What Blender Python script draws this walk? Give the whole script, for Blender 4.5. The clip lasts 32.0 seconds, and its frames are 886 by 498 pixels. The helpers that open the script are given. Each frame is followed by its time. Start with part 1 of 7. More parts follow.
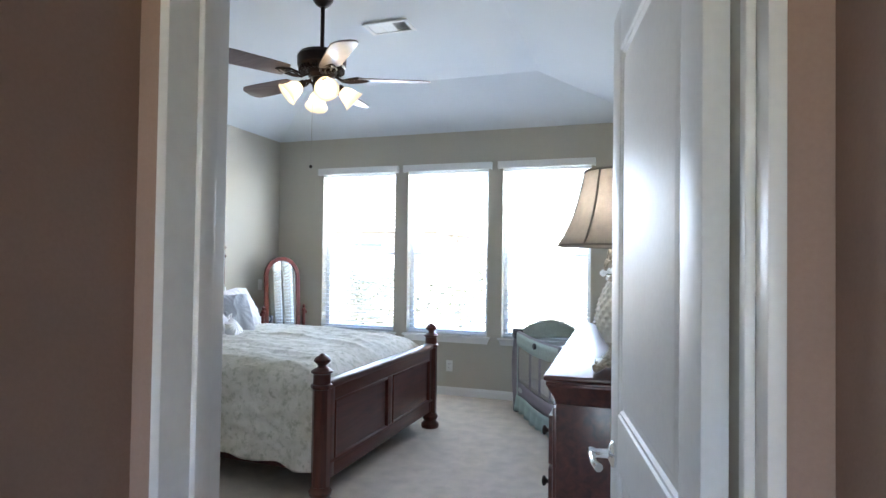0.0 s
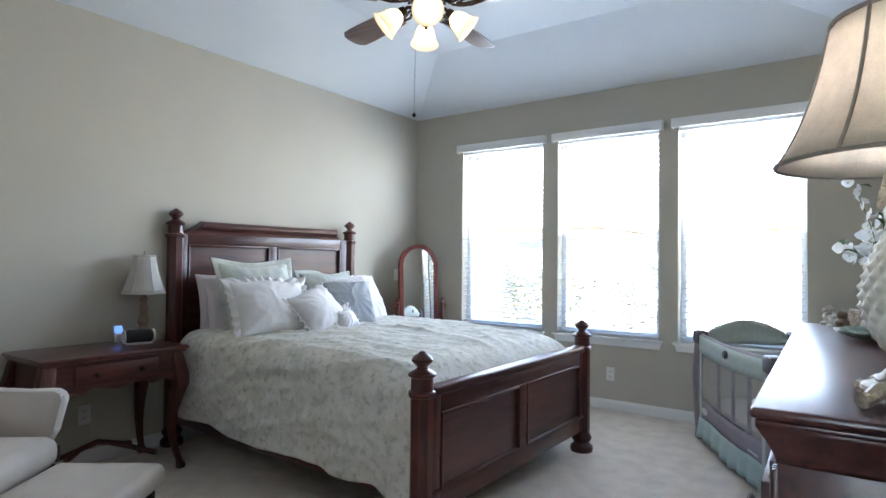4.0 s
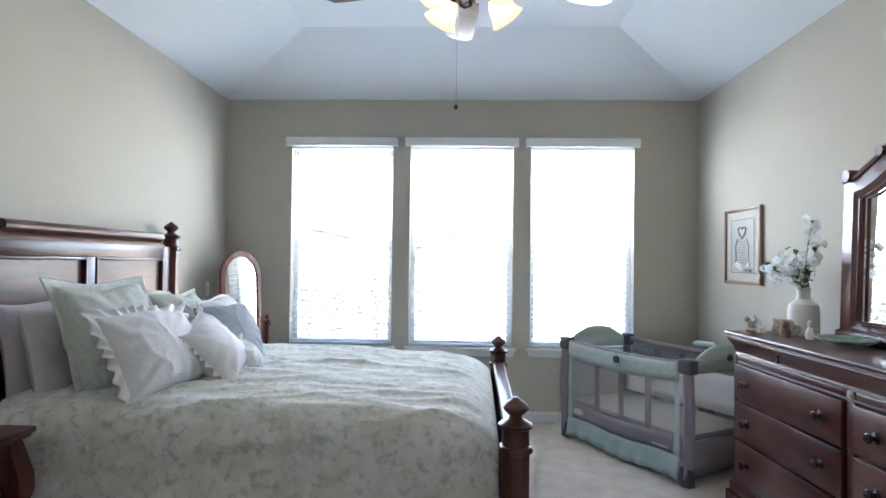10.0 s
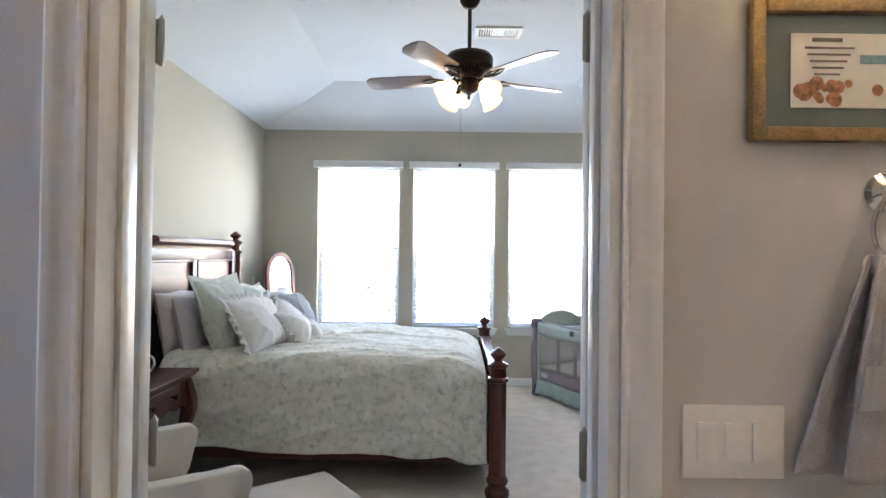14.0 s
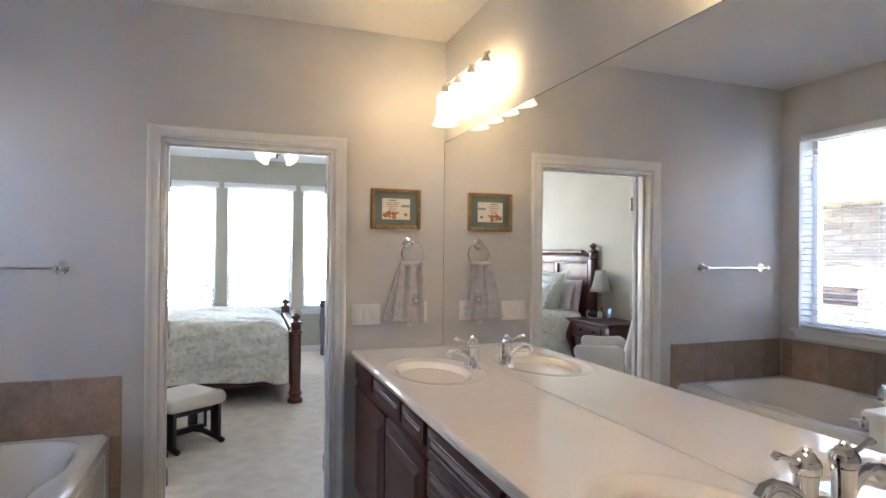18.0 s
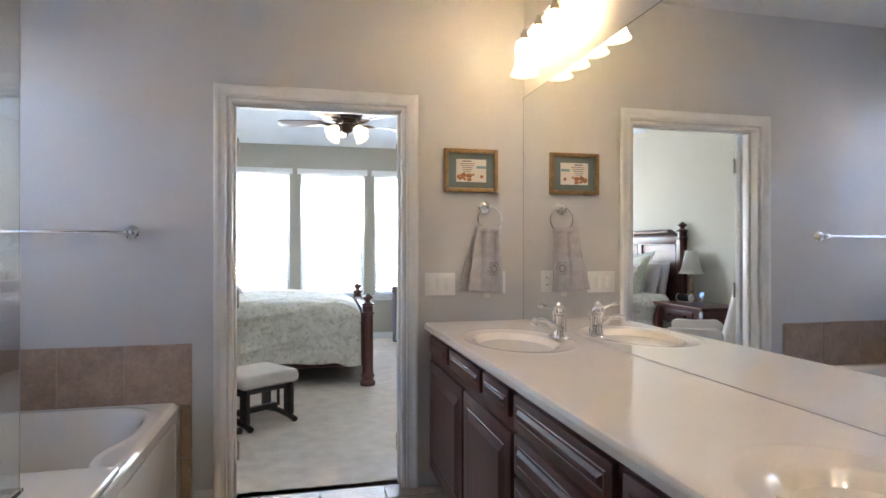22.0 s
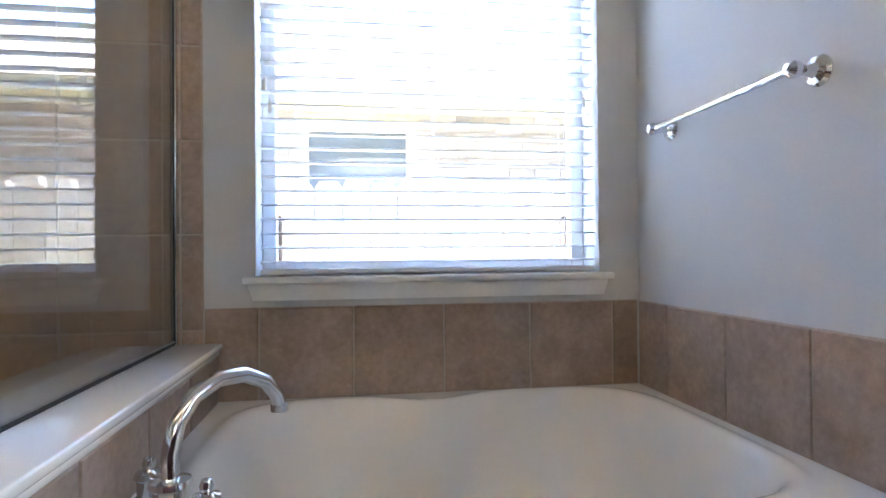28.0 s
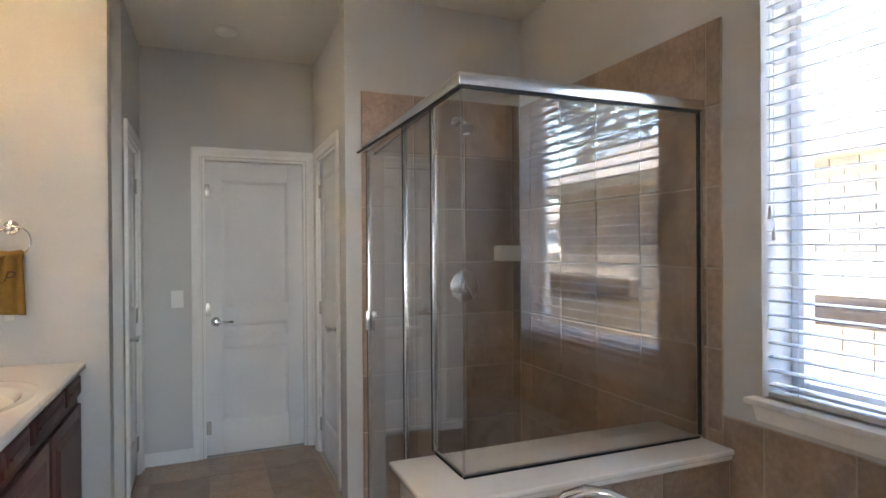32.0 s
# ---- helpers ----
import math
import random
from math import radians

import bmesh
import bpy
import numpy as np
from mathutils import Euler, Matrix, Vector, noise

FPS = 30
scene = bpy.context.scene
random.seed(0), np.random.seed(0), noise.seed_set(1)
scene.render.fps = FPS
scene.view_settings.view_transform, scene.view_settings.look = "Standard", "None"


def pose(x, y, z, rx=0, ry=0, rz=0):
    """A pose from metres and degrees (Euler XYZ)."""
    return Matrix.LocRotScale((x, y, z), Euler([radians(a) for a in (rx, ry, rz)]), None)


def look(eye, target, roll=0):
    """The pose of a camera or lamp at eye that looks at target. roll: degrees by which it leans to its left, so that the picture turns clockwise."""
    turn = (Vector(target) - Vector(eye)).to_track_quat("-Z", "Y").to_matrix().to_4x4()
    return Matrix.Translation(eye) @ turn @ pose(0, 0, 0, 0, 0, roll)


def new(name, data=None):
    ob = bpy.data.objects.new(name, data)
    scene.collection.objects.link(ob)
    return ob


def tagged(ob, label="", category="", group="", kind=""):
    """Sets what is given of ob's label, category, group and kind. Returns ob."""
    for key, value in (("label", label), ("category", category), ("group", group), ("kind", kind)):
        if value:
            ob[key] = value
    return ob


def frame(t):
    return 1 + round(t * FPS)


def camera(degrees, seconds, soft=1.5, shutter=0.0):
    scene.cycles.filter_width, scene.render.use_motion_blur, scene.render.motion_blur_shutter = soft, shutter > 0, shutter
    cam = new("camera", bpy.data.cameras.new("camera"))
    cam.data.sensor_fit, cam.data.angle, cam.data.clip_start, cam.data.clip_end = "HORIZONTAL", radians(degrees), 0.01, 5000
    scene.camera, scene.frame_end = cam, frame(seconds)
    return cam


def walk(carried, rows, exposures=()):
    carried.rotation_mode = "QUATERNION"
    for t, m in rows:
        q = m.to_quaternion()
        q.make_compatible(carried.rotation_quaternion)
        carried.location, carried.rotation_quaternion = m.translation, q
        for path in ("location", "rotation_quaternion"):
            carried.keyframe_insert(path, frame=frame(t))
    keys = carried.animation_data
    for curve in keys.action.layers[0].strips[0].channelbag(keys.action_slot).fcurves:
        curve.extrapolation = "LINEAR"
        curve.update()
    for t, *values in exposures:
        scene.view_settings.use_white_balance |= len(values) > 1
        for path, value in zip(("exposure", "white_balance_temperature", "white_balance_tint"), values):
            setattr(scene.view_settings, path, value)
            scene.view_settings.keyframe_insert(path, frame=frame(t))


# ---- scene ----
cam = camera(75.1, 32.0)
PATH = [
    (0, (0.156, 0.103, 1.39), (-0.477, 2.0, 1.431), 0.8),
    (0.5, (0.087, 0.395, 1.41), (-0.549, 2.291, 1.449), 0.7),
    (1, (0.016, 0.609, 1.416), (-0.621, 2.504, 1.452), 0.6),
    (1.5, (-0.036, 0.804, 1.397), (-0.729, 2.68, 1.442), 0.5),
    (2, (-0.027, 0.875, 1.362), (-0.844, 2.7, 1.404), 0.5),
    (2.5, (-0.01, 0.928, 1.326), (-0.941, 2.698, 1.369), 0.6),
    (3, (0.007, 0.96, 1.302), (-1.028, 2.671, 1.345), 0.6),
    (3.5, (0.008, 0.974, 1.282), (-1.083, 2.65, 1.321), 0.7),
    (4, (-0.004, 0.991, 1.25), (-1.157, 2.624, 1.29), 0.6),
    (4.5, (-0.049, 1.027, 1.216), (-1.26, 2.619, 1.255), 0.7),
    (6.5, (-0.67, 1.625, 1.359), (-1.981, 3.136, 1.385), 1.1),
    (7, (-0.993, 1.688, 1.349), (-2.231, 3.258, 1.382), 1.3),
    (7.5, (-1.238, 1.735, 1.345), (-2.3, 3.429, 1.378), 1.4),
    (8, (-1.516, 1.757, 1.369), (-2.326, 3.585, 1.397), 1.4),
    (8.5, (-1.713, 1.579, 1.294), (-2.136, 3.533, 1.348), 1.2),
    (9, (-1.753, 1.384, 1.317), (-1.933, 3.375, 1.365), 0.8),
    (9.5, (-1.718, 1.122, 1.325), (-1.829, 3.118, 1.374), 0.8),
    (10, (-1.706, 0.898, 1.335), (-1.773, 2.896, 1.383), 0.7),
    (10.5, (-1.733, 0.695, 1.325), (-1.745, 2.695, 1.368), 0.7),
    (11, (-1.741, 0.605, 1.296), (-1.708, 2.605, 1.339), 0.7),
    (11.5, (-1.763, 0.579, 1.254), (-1.728, 2.578, 1.295), 0.7),
    (12, (-1.786, 0.539, 1.217), (-1.76, 2.538, 1.254), 0.7),
    (12.5, (-1.787, 0.367, 1.276), (-1.784, 2.367, 1.312), 0.7),
    (13, (-1.828, 0.146, 1.332), (-1.829, 2.146, 1.366), 0.8),
    (13.5, (-1.832, -0.108, 1.367), (-1.835, 1.892, 1.397), 0.7),
    (15.5, (-1.894, -1.319, 1.439), (-1.826, 0.68, 1.45), 0.5),
    (16, (-1.897, -1.639, 1.455), (-1.795, 0.359, 1.467), 0.4),
    (16.5, (-1.967, -1.997, 1.466), (-1.804, -0.004, 1.476), 0.5),
    (17, (-1.957, -2.305, 1.472), (-1.657, -0.328, 1.481), 0.5),
    (17.5, (-1.986, -2.536, 1.484), (-1.506, -0.594, 1.492), 0.4),
    (18, (-2.089, -2.737, 1.449), (-1.403, -0.858, 1.463), 0.5),
    (18.5, (-2.176, -2.834, 1.43), (-1.339, -1.018, 1.446), 0.7),
    (19, (-2.219, -2.875, 1.398), (-1.289, -1.105, 1.416), 0.8),
    (19.5, (-2.233, -2.899, 1.372), (-1.244, -1.161, 1.385), 0.7),
    (20, (-2.231, -2.914, 1.335), (-1.221, -1.188, 1.344), 0.6),
    (20.5, (-2.248, -2.888, 1.295), (-1.235, -1.164, 1.3), 0.6),
    (21, (-2.217, -2.831, 1.254), (-1.253, -1.078, 1.254), 0.5),
    (21.5, (-2.153, -2.703, 1.268), (-1.362, -0.866, 1.261), 0.1),
    (22, (-2.047, -2.474, 1.275), (-1.594, -0.526, 1.277), 0.0),
    (22.5, (-1.974, -2.253, 1.274), (-1.782, -0.262, 1.278), -0.0),
    (23, (-1.95, -1.925, 1.288), (-2.045, 0.072, 1.29), 0.0),
    (23.5, (-1.912, -1.613, 1.257), (-2.35, 0.338, 1.261), -0.1),
    (24, (-1.907, -1.377, 1.206), (-2.676, 0.47, 1.213), -0.1),
    (24.5, (-1.967, -1.124, 1.134), (-3.095, 0.528, 1.145), -0.4),
    (24.6, (-1.981, -1.06, 1.12), (-3.187, 0.535, 1.131), -0.3),
    (25, (-1.93, -0.915, 1.035), (-3.359, 0.484, 1.066), -0.2),
    (25.5, (-1.89, -0.698, 0.971), (-3.561, 0.401, 0.99), -0.7),
    (26, (-1.839, -0.598, 0.935), (-3.634, 0.283, 0.958), -1.0),
    (26.5, (-1.785, -0.584, 0.928), (-3.663, 0.102, 0.954), -0.9),
    (28.5, (-1.823, -0.323, 1.002), (-3.821, -0.245, 1.028), -0.7),
    (29, (-1.989, -0.243, 1.025), (-3.968, -0.526, 1.071), -0.9),
    (29.4, (-2.09, -0.165, 1.053), (-3.965, -0.790, 1.105), -0.6),
    (30, (-2.115, -0.104, 1.163), (-3.792, -1.194, 1.134), -0.7),
    (30.5, (-2.098, -0.008, 1.221), (-3.557, -1.376, 1.216), -0.3),
    (31, (-2.148, 0.178, 1.309), (-3.331, -1.434, 1.295), -0.4),
    (31.5, (-2.101, 0.393, 1.378), (-3.029, -1.379, 1.374), -0.2),
    (32, (-1.978, 0.654, 1.415), (-2.739, -1.196, 1.410), -0.4),
]
EXPOSURES = [(0, 4.12, 6000, 12), (12, 4.12, 6150, 13), (13.5, 4.3, 6400, 14), (16, 4.8, 6250, 12), (20, 4.75, 6250, 12), (22.5, 4.82, 6200, 12),
             (24.2, 4.95, 6050, 10), (25, 5.05, 5900, 10), (26, 5.15, 5850, 10), (29, 5.2, 5850, 9), (30.3, 5.15, 6050, 10), (31, 5.0, 6450, 11), (32, 4.95, 6600, 12)]
walk(cam, [(t, look(eye, target, roll)) for t, eye, target, roll in PATH], EXPOSURES)

# world and sun
world = bpy.data.worlds.new("sky")
scene.world = world
world.use_nodes = True
wn = world.node_tree
sky = wn.nodes.new("ShaderNodeTexSky")
sky.sky_type = "NISHITA"
sky.sun_disc = False
sky.sun_elevation = radians(60)
sky.sun_rotation = radians(184)
wn.nodes["Background"].inputs[1].default_value = 0.15
wn.links.new(sky.outputs[0], wn.nodes["Background"].inputs[0])
sun = new("sun", bpy.data.lights.new("sun", "SUN"))
sun.data.energy, sun.data.angle, sun.data.color = 5.0, radians(0.5), (1.0, 0.95, 0.88)
sun.matrix_world = look((-2.8, -40, 69), (0, 0, 0))


def opening_light(name, m, w, h, watts):
    """An area lamp in an opening, such as a window's upper part, in place of sky light."""
    li = bpy.data.lights.new(name, "AREA")
    li.shape, li.size, li.size_y, li.energy, li.color = "RECTANGLE", w, h, watts, (0.80, 0.90, 1.0)
    ob = new(name, li)
    ob.matrix_world = m
    return ob


for k in range(3):
    opening_light("sky_light_bedroom", look((-2.75 + 1.03 * k, 5.985, 1.88), (-2.75 + 1.03 * k, 4.985, 1.60)), 0.86, 0.90, 2.3)
# added lamp that brightens the hall, in an opening made for it
opening_light("hall_fill_light", look((-0.10, -2.61, 1.55), (-0.10, 0, 1.35)), 0.78, 1.10, 0.095)

# ---- materials ----
def mat(name, color, rough=0.6, metal=0.0, var=0.12, scale=6.0, fine=120.0, bump=0.15, depth=0.002, spec=0.5, **kw):
    """A principled surface with broad and fine variation of its colour, and a fine relief."""
    m = bpy.data.materials.new(name)
    m.use_nodes = True
    nt = m.node_tree
    b = nt.nodes["Principled BSDF"]
    tc = nt.nodes.new("ShaderNodeTexCoord")
    n1 = nt.nodes.new("ShaderNodeTexNoise")
    n1.inputs["Scale"].default_value, n1.inputs["Detail"].default_value = scale, 4
    n2 = nt.nodes.new("ShaderNodeTexNoise")
    n2.inputs["Scale"].default_value, n2.inputs["Detail"].default_value = fine, 3
    nt.links.new(tc.outputs["Object"], n1.inputs["Vector"])
    nt.links.new(tc.outputs["Object"], n2.inputs["Vector"])
    add = nt.nodes.new("ShaderNodeMath")
    add.operation = "ADD"
    nt.links.new(n1.outputs["Fac"], add.inputs[0])
    nt.links.new(n2.outputs["Fac"], add.inputs[1])
    ramp = nt.nodes.new("ShaderNodeMapRange")
    ramp.inputs["From Min"].default_value, ramp.inputs["From Max"].default_value = 0.7, 1.3
    ramp.inputs["To Min"].default_value, ramp.inputs["To Max"].default_value = 1 - var, 1 + var
    nt.links.new(add.outputs[0], ramp.inputs["Value"])
    mul = nt.nodes.new("ShaderNodeVectorMath")
    mul.operation = "SCALE"
    mul.inputs[0].default_value = color
    nt.links.new(ramp.outputs[0], mul.inputs["Scale"])
    nt.links.new(mul.outputs[0], b.inputs["Base Color"])
    b.inputs["Roughness"].default_value = rough
    b.inputs["Metallic"].default_value = metal
    b.inputs["Specular IOR Level"].default_value = spec
    if bump:
        bp = nt.nodes.new("ShaderNodeBump")
        bp.inputs["Strength"].default_value, bp.inputs["Distance"].default_value = bump, depth
        nt.links.new(n2.outputs["Fac"], bp.inputs["Height"])
        nt.links.new(bp.outputs[0], b.inputs["Normal"])
    for k, v in kw.items():
        b.inputs[k.replace("_", " ")].default_value = v
    return m


def node(m, kind, **kw):
    n = m.node_tree.nodes.new(kind)
    for k, v in kw.items():
        n.inputs[k.replace("_", " ")].default_value = v
    return n


def wood(name, dark, light, rough=0.3, axis="Z", coat=0.18, stretch=14.0):
    """Stained wood with the grain along one axis."""
    m = mat(name, dark, rough, bump=0)
    b = m.node_tree.nodes["Principled BSDF"]
    tc = node(m, "ShaderNodeTexCoord")
    mp = node(m, "ShaderNodeMapping")
    mp.inputs["Scale"].default_value = [1.3 if a == axis else stretch for a in "XYZ"]
    n = node(m, "ShaderNodeTexNoise", Scale=2.2, Detail=8.0, Distortion=0.8)
    n2 = node(m, "ShaderNodeTexNoise", Scale=1.1, Detail=2.0)
    cr = m.node_tree.nodes.new("ShaderNodeValToRGB")
    cr.color_ramp.elements[0].color, cr.color_ramp.elements[1].color = (*dark, 1), (*light, 1)
    cr.color_ramp.elements[0].position, cr.color_ramp.elements[1].position = 0.32, 0.72
    mix = node(m, "ShaderNodeMath")
    mix.operation = "MULTIPLY_ADD"
    mix.inputs[1].default_value, mix.inputs[2].default_value = 0.35, 0.0
    ad = node(m, "ShaderNodeMath")
    sc = node(m, "ShaderNodeMath")
    sc.operation = "MULTIPLY"
    sc.inputs[1].default_value = 0.75
    L = m.node_tree.links.new
    L(tc.outputs["Object"], mp.inputs[0])
    L(mp.outputs[0], n.inputs["Vector"])
    L(tc.outputs["Object"], n2.inputs["Vector"])
    L(n2.outputs["Fac"], mix.inputs[0])
    L(n.outputs["Fac"], sc.inputs[0])
    L(sc.outputs[0], ad.inputs[0])
    L(mix.outputs[0], ad.inputs[1])
    L(ad.outputs[0], cr.inputs[0])
    L(cr.outputs[0], b.inputs["Base Color"])
    bp = node(m, "ShaderNodeBump", Strength=0.12, Distance=0.001)
    L(n.outputs["Fac"], bp.inputs["Height"])
    L(bp.outputs[0], b.inputs["Normal"])
    b.inputs["Coat Weight"].default_value, b.inputs["Coat Roughness"].default_value = coat, 0.18
    return m


def glow(name, color, strength, base=(0.9, 0.88, 0.84)):
    m = mat(name, base, 0.4, bump=0)
    b = m.node_tree.nodes["Principled BSDF"]
    b.inputs["Emission Color"].default_value, b.inputs["Emission Strength"].default_value = (*color, 1), strength
    return m


def clear_glass(name, tint=(1, 1, 1), amount=0.04, rough=0.0):
    """Thin pane: see-through, with a Fresnel gloss."""
    m = bpy.data.materials.new(name)
    m.use_nodes = True
    nt = m.node_tree
    nt.nodes.clear()
    out = nt.nodes.new("ShaderNodeOutputMaterial")
    tr = nt.nodes.new("ShaderNodeBsdfTransparent")
    tr.inputs[0].default_value = (*tint, 1)
    gl = nt.nodes.new("ShaderNodeBsdfGlossy")
    gl.inputs["Roughness"].default_value = rough
    lw = nt.nodes.new("ShaderNodeLayerWeight")
    lw.inputs[0].default_value = 0.5
    pw = nt.nodes.new("ShaderNodeMath")
    pw.operation = "POWER"
    pw.inputs[1].default_value = 3.5
    ma = nt.nodes.new("ShaderNodeMath")
    ma.operation = "MULTIPLY_ADD"
    ma.inputs[1].default_value, ma.inputs[2].default_value = 0.9, amount
    ma.use_clamp = True
    nt.links.new(lw.outputs["Facing"], pw.inputs[0])
    nt.links.new(pw.outputs[0], ma.inputs[0])
    mix = nt.nodes.new("ShaderNodeMixShader")
    nt.links.new(ma.outputs[0], mix.inputs[0])
    nt.links.new(tr.outputs[0], mix.inputs[1])
    nt.links.new(gl.outputs[0], mix.inputs[2])
    nt.links.new(mix.outputs[0], out.inputs[0])
    return m


def through_light(m, color, amount):
    """Lets part of the light pass diffusely through a thin cloth."""
    nt = m.node_tree
    out, b = nt.nodes["Material Output"], nt.nodes["Principled BSDF"]
    tl = nt.nodes.new("ShaderNodeBsdfTranslucent")
    tl.inputs[0].default_value = (*color, 1)
    mix = nt.nodes.new("ShaderNodeMixShader")
    mix.inputs[0].default_value = amount
    nt.links.new(b.outputs[0], mix.inputs[1])
    nt.links.new(tl.outputs[0], mix.inputs[2])
    nt.links.new(mix.outputs[0], out.inputs[0])


M_wall = mat("beige_wall_paint", (0.51, 0.475, 0.40), 0.85, var=0.03, scale=2.0, fine=160, bump=0.25, depth=0.0015, spec=0.2)
M_bwall = mat("grey_wall_paint", (0.60, 0.585, 0.57), 0.85, var=0.03, scale=2.0, fine=160, bump=0.25, depth=0.0015, spec=0.2)
M_ceil = mat("ceiling_paint", (0.74, 0.77, 0.80), 0.9, var=0.02, scale=2.0, fine=200, bump=0.3, depth=0.002, spec=0.1)
M_hall = mat("tan_hall_paint", (0.36, 0.25, 0.20), 0.85, var=0.04, scale=2.0, fine=160, bump=0.25, depth=0.0015, spec=0.2)
M_trim = mat("white_trim_paint", (0.80, 0.79, 0.77), 0.35, var=0.03, scale=5, fine=60, bump=0.06)
M_door = mat("white_door_paint", (0.76, 0.765, 0.77), 0.45, var=0.03, scale=4, fine=70, bump=0, spec=0.35)
_gt, _gm = node(M_door, "ShaderNodeTexCoord"), node(M_door, "ShaderNodeMapping")
_gm.inputs["Scale"].default_value = (90, 90, 2.5)
_gn, _gb = node(M_door, "ShaderNodeTexNoise", Scale=1.0, Detail=4.0), node(M_door, "ShaderNodeBump", Strength=0.3, Distance=0.0012)
for _a, _b in ((_gt.outputs["Object"], _gm.inputs[0]), (_gm.outputs[0], _gn.inputs["Vector"]), (_gn.outputs["Fac"], _gb.inputs["Height"]), (_gb.outputs[0], M_door.node_tree.nodes["Principled BSDF"].inputs["Normal"])):
    M_door.node_tree.links.new(_a, _b)
M_carpet = mat("beige_carpet", (0.71, 0.635, 0.56), 0.95, var=0.15, scale=9, fine=140, bump=1.0, depth=0.006, spec=0.1)
M_wood = wood("dark_cherry_wood", (0.030, 0.0075, 0.006), (0.130, 0.032, 0.020))
M_woodx = wood("dark_cherry_wood_along_x", (0.028, 0.0075, 0.007), (0.115, 0.031, 0.023), axis="X", rough=0.32)
M_woody = wood("dark_cherry_wood_along_y", (0.028, 0.0075, 0.007), (0.115, 0.031, 0.023), axis="Y", rough=0.32)
M_mirwood = wood("reddish_cherry_wood", (0.11, 0.015, 0.011), (0.25, 0.045, 0.030))
M_cab = wood("maroon_cabinet_wood", (0.042, 0.011, 0.009), (0.115, 0.030, 0.022), 0.46, coat=0.02)
M_black = wood("espresso_wood", (0.010, 0.007, 0.006), (0.03, 0.019, 0.015))
M_chrome = mat("polished_chrome", (0.78, 0.79, 0.81), 0.07, 1.0, var=0.02, bump=0)
M_alu = mat("bright_aluminium", (0.72, 0.73, 0.74), 0.2, 1.0, var=0.04, bump=0.02)
M_nickel = mat("brushed_nickel", (0.42, 0.39, 0.36), 0.28, 1.0, var=0.05, bump=0.05)
M_bronze = mat("oil_rubbed_bronze", (0.035, 0.022, 0.018), 0.35, 0.7, var=0.2, bump=0.1)
M_blind = mat("white_blind_slat", (0.74, 0.75, 0.76), 0.5, var=0.03, bump=0.05, Subsurface_Weight=0.0)
M_vinyl = mat("white_window_vinyl", (0.83, 0.84, 0.85), 0.4, var=0.03, bump=0.03)
M_mirror = mat("silvered_mirror", (0.93, 0.94, 0.94), 0.015, 1.0, var=0.005, bump=0)
M_pane = clear_glass("window_pane_glass")
M_shower = clear_glass("shower_glass", (0.965, 0.97, 0.965), 0.07)
M_tile = mat("tan_ceramic_tile", (0.37, 0.262, 0.195), 0.35, var=0.22, scale=9, fine=60, bump=0.12)
M_ftile = mat("floor_ceramic_tile", (0.40, 0.285, 0.21), 0.38, var=0.2, scale=7, fine=60, bump=0.12)
M_grout = mat("beige_grout", (0.46, 0.38, 0.30), 0.9, var=0.1, bump=0.3)
M_tub = mat("cream_acrylic", (0.84, 0.80, 0.74), 0.13, var=0.015, bump=0)
M_counter = mat("cream_cultured_marble", (0.80, 0.745, 0.68), 0.03, var=0.02, scale=3, bump=0)
M_plate = mat("white_plastic", (0.8, 0.79, 0.76), 0.35, var=0.02, bump=0)
M_dark = mat("near_black", (0.02, 0.02, 0.02), 0.6, var=0.1, bump=0)

# ---- geometry helpers ----
def finish(bm, name, material, smooth=True):
    me = bpy.data.meshes.new(name)
    bmesh.ops.recalc_face_normals(bm, faces=bm.faces)
    bm.to_mesh(me)
    bm.free()
    for mt in material if isinstance(material, (list, tuple)) else [material]:
        me.materials.append(mt)
    if smooth:
        for p in me.polygons:
            p.use_smooth = True
        me.set_sharp_from_angle(angle=radians(28))
    return me


def part(name, bm, material, parent=None, label="", smooth=True):
    ob = new(name, finish(bm, name, material, smooth))
    if parent is not None:
        ob.parent = parent
    if label:
        ob["label"] = label
    return ob


def thing(name, label, category, m=None, group="", kind=""):
    ob = new(name)
    ob.empty_display_size = 0.05
    if m is not None:
        ob.matrix_basis = m
    return tagged(ob, label, category, group, kind)


def structure(name, bm, material, smooth=False, label="", category=""):
    return tagged(part(name, bm, material, None, "", smooth), label, category, kind="structure")


def box(x0, y0, z0, x1, y1, z1, bev=0.0, bm=None, seg=2):
    """A box between two corners with rounded edges; adds to bm when given."""
    b = bmesh.new()
    bmesh.ops.create_cube(b, size=1.0)
    for v in b.verts:
        v.co = Vector((x0 + (x1 - x0) * (v.co.x + 0.5), y0 + (y1 - y0) * (v.co.y + 0.5), z0 + (z1 - z0) * (v.co.z + 0.5)))
    if bev:
        bmesh.ops.bevel(b, geom=b.edges[:], offset=bev, segments=seg, profile=0.5, affect="EDGES")
    return join(bm, b)


def join(bm, b, m=None):
    """Adds b's geometry to bm (or returns b)."""
    if m is not None:
        b.transform(m)
    if bm is None:
        return b
    me = bpy.data.meshes.new("tmp")
    b.to_mesh(me)
    b.free()
    bm.from_mesh(me)
    bpy.data.meshes.remove(me)
    return bm


